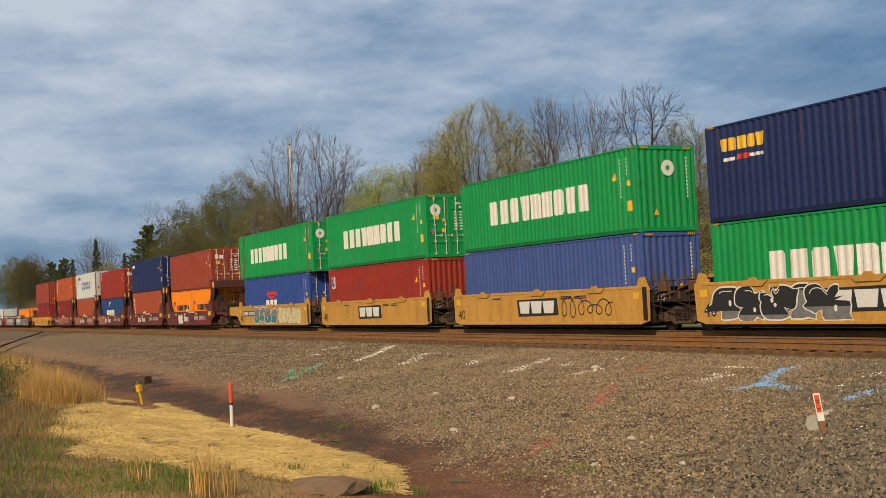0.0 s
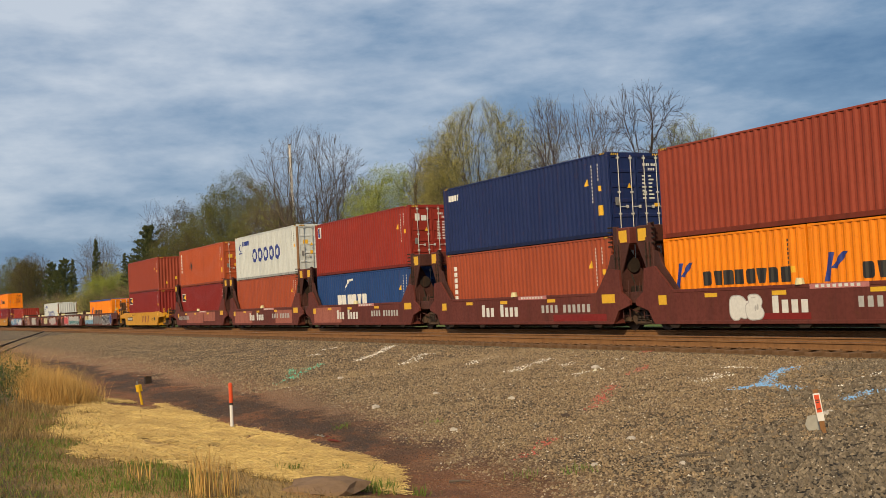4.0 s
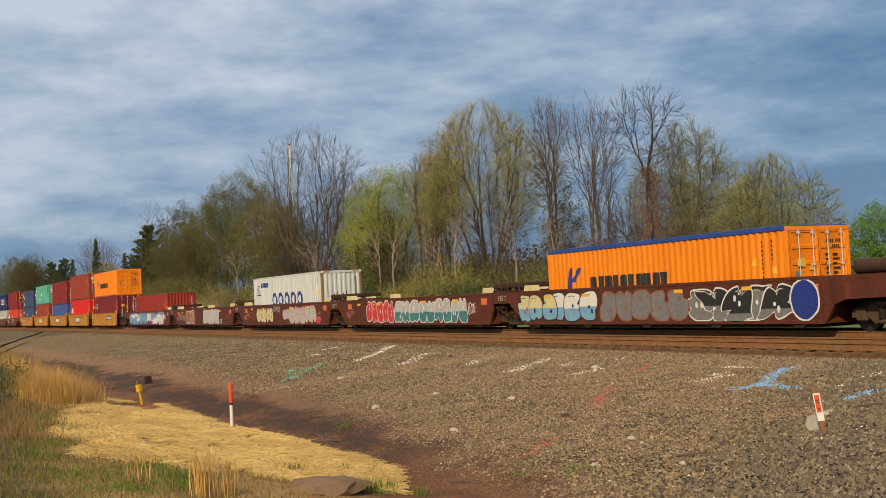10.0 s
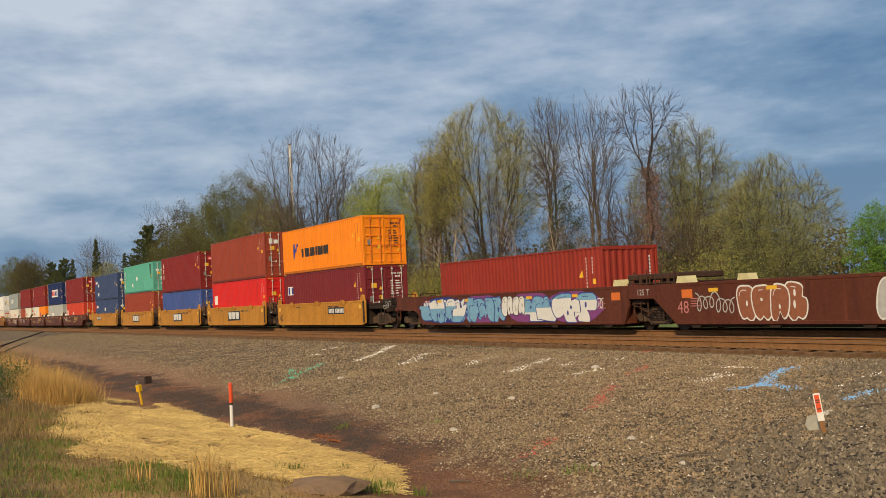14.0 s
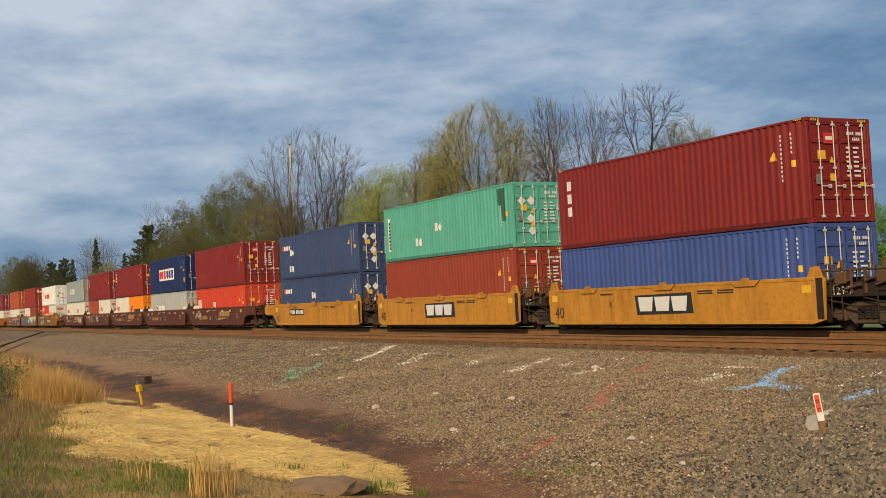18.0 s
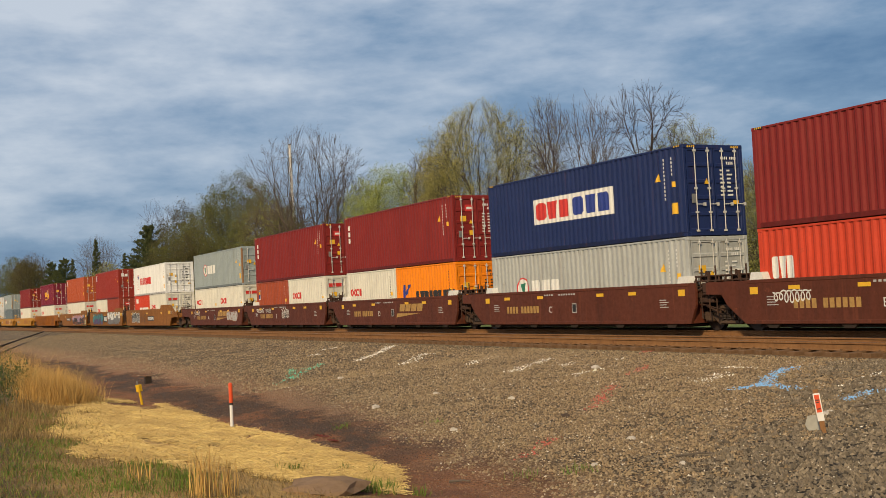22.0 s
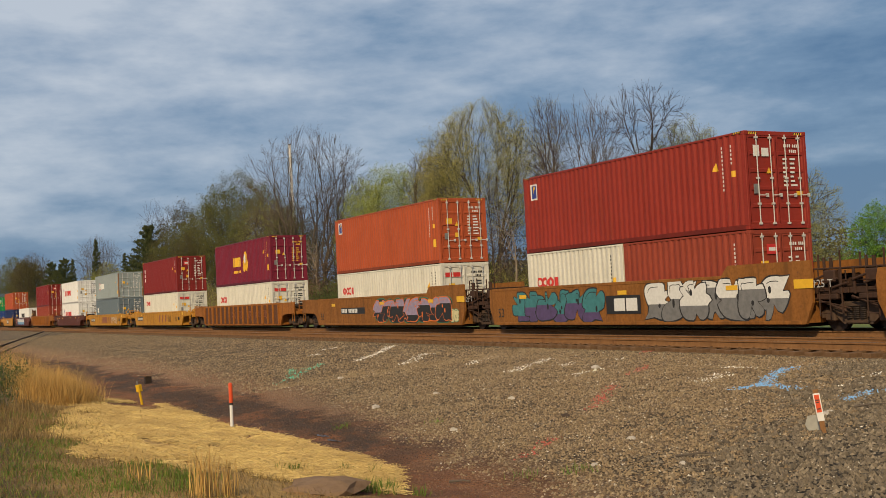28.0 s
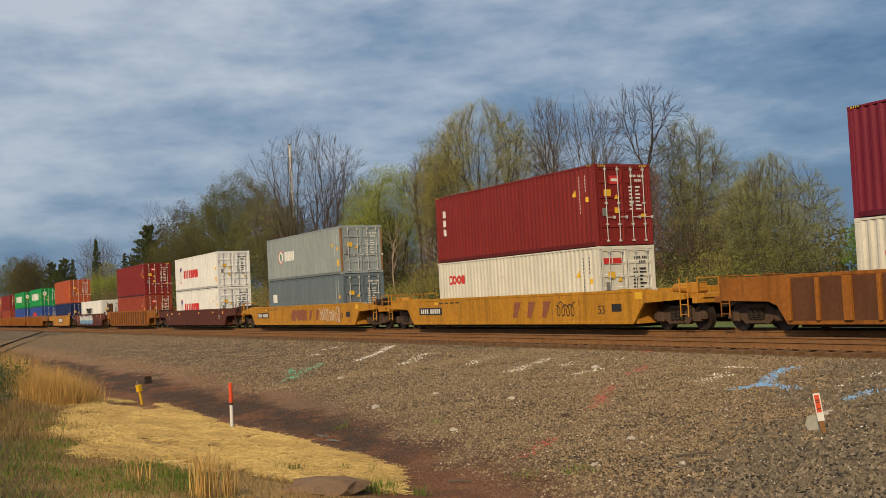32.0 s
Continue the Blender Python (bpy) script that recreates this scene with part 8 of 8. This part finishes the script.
def rock(x, y, s, seed, mat, label="pale stone lying on the gravel", flat=0.6, wide=1.0):
    bm = bmesh.new()
    bmesh.ops.create_icosphere(bm, subdivisions=2, radius=1)
    for v in bm.verts:
        k = 1 + 0.38 * noise.noise(v.co * 1.3 + Vector((seed, 0, 0))) + 0.22 * noise.noise(v.co * 4 + Vector((seed, 3, 0)))
        v.co = Vector((v.co.x * k * wide, v.co.y * k, v.co.z * k * flat)) * s
    m = Mesh()
    m.take(bm)
    ob = solid("rock", m, mat, label, "rock", "loose rocks")
    ob.location = (x, y, ground_z(x, y) + s * flat * 0.35)
    ob.rotation_euler = (0, 0, seed)
    return ob


PALEROCK = paint("pale_rock", (0.50, 0.46, 0.40), 0.9, 0.4, 0.2, 0, (0.2, 0.14, 0.09))
DARKROCK = paint("dark_rock", (0.07, 0.05, 0.04), 0.9, 0.4, 0.2)
for i, (x, y, s) in enumerate([(-21.37, 9.44, 0.09), (-28.09, 11.42, 0.09), (-21.41, 10.89, 0.075), (-22.24, 15.68, 0.10), (-12.06, 8.39, 0.05), (-13.14, 9.81, 0.06), (-11.02, 9.0, 0.045), (-12.14, 12.63, 0.06), (-19.0, 11.33, 0.07), (-12.3, 12.9, 0.05), (-16.9, 8.9, 0.07)]):
    rock(x, y, s, i + 1, PALEROCK)
rock(-16.04, 10.61, 0.075, 33, DARKROCK, "dark stone on the gravel")

# flat boulder in the near grass
slab_mat = paint("sandstone_slab", (0.24, 0.15, 0.085), 0.9, 0.5, 0.4, 0, (0.10, 0.055, 0.03))
slab = rock(-12.55, 4.83, 0.50, 3, slab_mat, "broad brown flat-topped boulder in the grass", 0.22, 1.0)
slab.rotation_euler = (0, 0, radians(28))

# puddles in the ditch
WATER, wnt, wb, wco = start("muddy_water")
wb.inputs["Base Color"].default_value = (0.075, 0.040, 0.025, 1)
wb.inputs["Roughness"].default_value = 0.06
bump(wnt, wb, nnoise(wnt, wco, 6, 3, 0.5), 0.06, 0.02)
for x, y, a, b_, sd_ in ((-18.95, 7.30, 0.30, 0.09, 3), (-18.1, 7.18, 0.26, 0.07, 5)):
    r = random.Random(sd_)
    pts = [(x + a * math.cos(2 * math.pi * k / 26) * r.uniform(0.75, 1.1), y + b_ * math.sin(2 * math.pi * k / 26) * r.uniform(0.6, 1.25), ground_z(x, y) + 0.012) for k in range(26)]
    solid("puddle", Mesh().face(pts), WATER, "shallow muddy puddle in the ditch", "puddle", "ditch puddles", "structure")


def blades(name, roots, h, w, material, seed, lean=0.35, label="", category="grass", group="", kind="stuff"):
    """Tapered blades standing at the roots."""
    r = np.random.RandomState(seed)
    v, f = [], []
    for (x, y) in roots:
        z = ground_z(x, y) - 0.01
        hh = h * r.uniform(0.45, 1.15)
        a, l = r.uniform(0, 6.283), lean * hh * r.uniform(0.1, 1.0)
        dx, dy = math.cos(a) * l, math.sin(a) * l
        b = r.uniform(0, 3.1416)
        ux, uy = math.cos(b) * w, math.sin(b) * w
        n = len(v)
        v += [(x - ux, y - uy, z), (x + ux, y + uy, z), (x + ux * 0.7 + dx * 0.4, y + uy * 0.7 + dy * 0.4, z + hh * 0.6), (x - ux * 0.7 + dx * 0.4, y - uy * 0.7 + dy * 0.4, z + hh * 0.6), (x + dx, y + dy, z + hh)]
        f += [(n, n + 1, n + 2, n + 3), (n + 3, n + 2, n + 4)]
    me = bpy.data.meshes.new(name)
    me.from_pydata(v, [], f)
    return solid(name, me, material, label, category, group, kind)


def spots(n, x0, x1, y0, y1, seed, keep=None):
    r = np.random.RandomState(seed)
    out = []
    while len(out) < n:
        x, y = r.uniform(x0, x1), r.uniform(y0, y1)
        if keep is None or keep(x, y, r.uniform()):
            out.append((x, y))
    return out


def straw_here(x, y, u):
    top = 6.7 - 0.22 * max(0, -x - 28.5) + 0.4 * noise.noise((x * 0.45, 1.0, 0)) - max(0, x + 14.5) * 0.4
    low = 2.95 + 0.16 * max(0, -x - 20) + 0.5 * noise.noise((x * 0.5, 5.0, 0)) + max(0, x + 15.6) * 0.85
    inside = min(y - low, top - y)
    bare = noise.noise((x * 0.55, y * 0.9, 7.7)) + 0.5 * noise.noise((x * 1.6, y * 2.4, 1.7))
    return inside > 0.35 * u * u and bare > -0.50 + 0.3 * u + 0.10 * max(0, -x - 24)


def straw_material():
    """Pale straw that is browner in broad noise patches."""
    m = leaf_material("straw_stems", [(0.56, 0.40, 0.135), (0.68, 0.50, 0.19), (0.38, 0.26, 0.09), (0.60, 0.43, 0.15)], 0.15)
    nt = m.node_tree
    b = nt.nodes["Principled BSDF"]
    co = nt.nodes.new("ShaderNodeTexCoord").outputs["Object"]
    src = b.inputs["Base Color"].links[0].from_socket
    brown_patches = nramp(nt, nnoise(nt, co, 0.9, 5, 0.65, 0.5, (0.7, 1.6, 1.0)), [(0.40, 0.0), (0.62, 1.0)])
    nt.links.new(nmix(nt, nmath(nt, "MULTIPLY", brown_patches, 0.55), src, (0.26, 0.165, 0.060)), b.inputs["Base Color"])
    return m


def straw_mat():
    r = np.random.RandomState(3)
    roots = spots(88000, -31.5, -12.4, 2.4, 7.3, 5, straw_here)
    v, f = [], []
    for x, y in roots:
        z = ground_z(x, y) + r.uniform(0.004, 0.05)
        a = r.normal(0.45, 0.55) if r.uniform() < 0.75 else r.uniform(0, 3.14)
        l, w = r.uniform(0.05, 0.17), r.uniform(0.0020, 0.0042)
        dx, dy, dz = math.cos(a) * l, math.sin(a) * l, r.normal(0, 0.018)
        px, py = -math.sin(a) * w, math.cos(a) * w
        n = len(v)
        v += [(x - dx - px, y - dy - py, z - dz), (x + dx - px, y + dy - py, z + dz), (x + dx + px, y + dy + py, z + dz + 0.004), (x - dx + px, y - dy + py, z - dz + 0.004)]
        f.append((n, n + 1, n + 2, n + 3))
    me = bpy.data.meshes.new("straw")
    me.from_pydata(v, [], f)
    solid("straw", me, straw_material(), "golden straw mulch spread over bare soil", "straw", kind="stuff")


straw_mat()


def grass_here(x, y, u):
    return noise.noise((x * 0.6, y * 0.8, 2.2)) > -0.22 + 0.6 * u and y < 3.2 + 0.10 * (x + 20) + 1.1 * noise.noise((x * 0.4, 3.1, 0.0)) + max(0, (x + 15) * 0.5)


blades("grass", spots(4200, -19.5, -10.5, 0.2, 4.6, 6, grass_here), 0.085, 0.0038, LEAF["grass"], 1, 0.8, "short green and yellowing grass", "grass")
blades("dead_grass", spots(20000, -28, -10.8, 0.0, 4.8, 7, lambda x, y, u: y < 3.5 + 0.16 * max(0, -x - 20) + max(0, (x + 15.4) * 0.8) + 0.5 * u), 0.11, 0.0035, LEAF["dead"], 2, 1.3, "matted dead grass stems", "grass")


def tuft(x, y, n, h, rad, mat, seed, label, lean=0.35, w=0.006, name="grass_clump", group="grass clumps on the bank"):
    r = random.Random(seed)
    roots = [(x + r.gauss(0, rad), y + r.gauss(0, rad)) for _ in range(n)]
    return blades(name, roots, h, w, mat, seed, lean, label, "grass clump", group, "stuff")


for i, (x, y, n, h, rad) in enumerate([(-29.77, 3.92, 420, 0.95, 0.34), (-29.2, 4.4, 460, 0.95, 0.33), (-30.15, 5.0, 260, 0.72, 0.26), (-33.2, 4.7, 300, 0.95, 0.4), (-31.3, 4.2, 420, 1.0, 0.4), (-47.4, 4.8, 500, 1.25, 0.8), (-42.0, 4.4, 420, 1.1, 0.6), (-36.0, 3.9, 380, 1.0, 0.5)]):
    tuft(x, y, int(n * 2.3), h * 0.9, rad, LEAF["dry"], 40 + i, "tall dry golden grass clump at ditch edge", 0.85, 0.0042)
for i, (x, y, n, h, rad) in enumerate([(-12.3, 3.3, 60, 0.60, 0.08), (-12.3, 3.58, 36, 0.46, 0.05), (-13.6, 2.9, 24, 0.32, 0.12)]):
    tuft(x, y, n, h, rad, LEAF["dry"], 60 + i, "tall dry stalks in the near grass", 0.35, 0.006)
for i, (x, y, n, h, rad) in enumerate([(-14.57, 5.17, 60, 0.17, 0.09), (-14.59, 5.93, 26, 0.15, 0.06), (-14.3, 6.2, 22, 0.15, 0.05), (-12.9, 3.25, 120, 0.2, 0.15), (-12.6, 5.5, 120, 0.2, 0.12), (-12.75, 5.75, 60, 0.18, 0.09), (-12.0, 8.06, 60, 0.10, 0.12), (-12.46, 7.58, 30, 0.12, 0.1), (-18.1, 9.2, 40, 0.09, 0.09), (-19.4, 7.85, 40, 0.12, 0.1), (-12.4, 6.05, 40, 0.15, 0.08)]):
    tuft(x, y, n, h, rad, LEAF["grass"], 80 + i, "small green grass tuft on bare soil", 0.6, 0.005)


for i, (x, y, n, h, rad) in enumerate([(-27.6, 3.1, 200, 0.38, 0.30), (-26.0, 2.7, 200, 0.34, 0.32), (-24.4, 2.6, 200, 0.30, 0.30), (-22.6, 2.45, 200, 0.28, 0.32), (-21.0, 2.2, 200, 0.26, 0.30), (-19.4, 2.2, 200, 0.32, 0.28), (-25.4, 3.4, 160, 0.34, 0.30), (-22.0, 2.95, 150, 0.26, 0.28)]):
    tuft(x, y, n, h, rad, LEAF["dead"], 140 + i, "withered brown grass clump beside the straw", 0.7, 0.004)
for i, (x, y, n, h, rad) in enumerate([(-15.2, 1.8, 420, 0.10, 0.40), (-14.2, 2.35, 480, 0.10, 0.36), (-15.0, 3.3, 320, 0.12, 0.22), (-13.0, 2.6, 380, 0.11, 0.26), (-16.6, 2.1, 240, 0.10, 0.30), (-18.6, 2.5, 260, 0.12, 0.35), (-21.5, 2.9, 220, 0.14, 0.35), (-24.0, 3.0, 240, 0.16, 0.40), (-13.9, 3.4, 200, 0.13, 0.14)]):
    tuft(x, y, n, h, rad, LEAF["grass"], 160 + i, "fresh green grass patch in the near bank", 0.6, 0.0042)


def shrub(x, y, h, w, n, seed, leaf="shrub", label="dark green shrub at the edge of the bank"):
    t = thing("shrub", label, "shrub", "shrubs on the near bank", at=(x, y, ground_z(x, y)))
    r = random.Random(seed)
    m = Mesh()
    ends = []
    for i in range(70):
        p = Vector((r.gauss(0, w * 0.2), r.gauss(0, w * 0.2), -0.05))
        a = r.uniform(0, 6.28)
        d = Vector((0.6 * math.cos(a), 0.6 * math.sin(a), 1)).normalized()
        ln = h * r.uniform(0.5, 1.05)
        for k in range(5):
            d = (d + Vector((r.gauss(0, 0.2), r.gauss(0, 0.2), 0))).normalized()
            q = p + d * ln / 5
            m.tube(p, q, 0.009 - 0.0013 * k, 0.008 - 0.0013 * k, 3, False)
            p = q
            ends.append(tuple(p))
    part("stem", m, STALK, t, kind="stuff")
    rs = np.random.RandomState(seed)
    tp = np.array(ends)
    part("foliage", quads("foliage", tp[rs.randint(0, len(tp), n)] + rs.normal(size=(n, 3)) * 0.07, 0.032, seed), LEAF[leaf], t)


shrub(-31.5, 3.15, 1.15, 1.0, 3200, 1)
shrub(-33.5, 3.0, 1.25, 1.1, 2600, 2)
shrub(-30.6, 3.2, 0.85, 0.7, 2600, 8)
shrub(-26.5, 2.6, 0.6, 0.6, 500, 6, "shrub", "thin green shrub with bare twigs")

# marker posts
MK_OR = plain("marker_orange", (0.72, 0.085, 0.020), 0.45, 0, 0.15, 8)
MK_WH = plain("marker_white", (0.78, 0.77, 0.74), 0.5, 0, 0.12, 8)
MK_YE = paint("marker_yellow", (0.70, 0.42, 0.015), 0.5, 0.35, 0.35)
p = thing("marker_post", "white marker post with orange upper sleeve", "marker post", "marker posts", at=(-22.04, 6.56, ground_z(-22.04, 6.56) - 0.02))
part("post", Mesh().tube((0, 0, -0.05), (0, 0, 0.50), 0.034, sides=12), MK_WH, p, "white lower half")
part("band", Mesh().tube((0, 0, 0.50), (0, 0, 0.545), 0.036, sides=12), BLACKP, p, "black band")
part("sleeve", Mesh().tube((0, 0, 0.545), (0, 0, 0.93), 0.041, sides=12).tube((0, 0, 0.93), (0, 0, 0.95), 0.041, 0.024, 12), MK_OR, p, "orange sleeve")

p = thing("marker_post", "leaning yellow cable marker with square head", "marker post", "marker posts", at=(-29.35, 6.38, ground_z(-29.35, 6.38) - 0.02))
p.matrix_basis = Matrix.Translation(p.location) @ Matrix.Rotation(radians(9), 4, Vector((0.8855, -0.4646, 0))) @ Matrix.Rotation(radians(28), 4, "Z") @ Matrix.Scale(0.78, 4)
part("post", Mesh().chamfer(-0.036, 0.036, -0.03, 0.03, -0.05, 0.50, 0.008), MK_YE, p)
part("head", Mesh().chamfer(-0.085, 0.085, -0.07, 0.07, 0.46, 0.70, 0.012), MK_YE, p, "yellow square head")
part("cap", Mesh().chamfer(-0.06, -0.02, -0.02, 0.02, 0.70, 0.82, 0.006), GREYP, p, "grey pipe stub")

p = thing("post_stub", "short dark rusted post stub in the bank", "post", at=(-36.48, 8.14, ground_z(-36.48, 8.14) - 0.02))
part("stub", Mesh().chamfer(-0.10, 0.10, -0.10, 0.10, -0.05, 0.26, 0.015), BLACKST, p)
part("cap", Mesh().chamfer(-0.11, 0.11, -0.11, 0.11, 0.26, 0.275, 0.004), RUSTRAIL, p)

p = thing("marker_post", "leaning rusty post with orange and white sign plate", "marker post", "marker posts", at=(-11.09, 11.50, ground_z(-11.09, 11.5) - 0.02))
p.matrix_basis = Matrix.Translation(p.location) @ Matrix.Rotation(radians(8), 4, Vector((0.8855, -0.4646, 0))) @ Matrix.Rotation(radians(44), 4, "Z")
part("post", Mesh().chamfer(-0.035, 0.035, -0.01, 0.035, -0.05, 0.62, 0.006), RUSTRAIL, p, "rusty steel post")
part("sign_plate", Mesh().chamfer(-0.045, 0.045, -0.02, -0.01, 0.19, 0.57, 0.003), MK_WH, p, "white sign plate")
part("orange_panel", Mesh().box(-0.032, 0.032, -0.0245, -0.0205, 0.31, 0.55), MK_OR, p, "orange sign panel")
part("small_print", Mesh().box(-0.03, 0.03, -0.027, -0.025, 0.47, 0.485).box(-0.02, 0.02, -0.027, -0.025, 0.44, 0.452).box(-0.025, 0.025, -0.027, -0.025, 0.35, 0.365), BLACKP, p)
m = Mesh().plate([(-0.09, -0.02), (0.09, -0.02), (0.12, 0.10), (0.06, 0.22), (-0.10, 0.20), (-0.14, 0.08)], -0.025, 0.025)
pl = solid("concrete_piece", m, plain("concrete_grey", (0.33, 0.32, 0.28), 0.9, 0, 0.2, 15), "broken grey concrete piece beside marker post", "rubble")
pl.location, pl.rotation_euler = (-11.35, 11.62, ground_z(-11.35, 11.62) - 0.01), (radians(-14), 0, radians(48))

for x, y, ln, az, lab in ((-12.12, 13.56, 0.55, 75, "dead brown branch on the gravel"), (-11.23, 9.37, 0.5, 65, "thin dry stick on the gravel"), (-13.0, 6.9, 0.3, 40, "pale broken stick in the mud")):
    d = Vector((math.cos(radians(az)), math.sin(radians(az)), 0))
    a0 = Vector((x, y, ground_z(x, y) + 0.03))
    m = Mesh().tube(a0 - d * ln / 2, a0 + d * 0.05 + Vector((0, 0, 0.02)), 0.018, 0.014, 6).tube(a0 + d * 0.05 + Vector((0, 0, 0.02)), a0 + d * ln / 2 + Vector((0, 0, 0.01)), 0.014, 0.007, 6)
    solid("stick", m, BARKP, lab, "stick", "sticks on the bank")

motions()
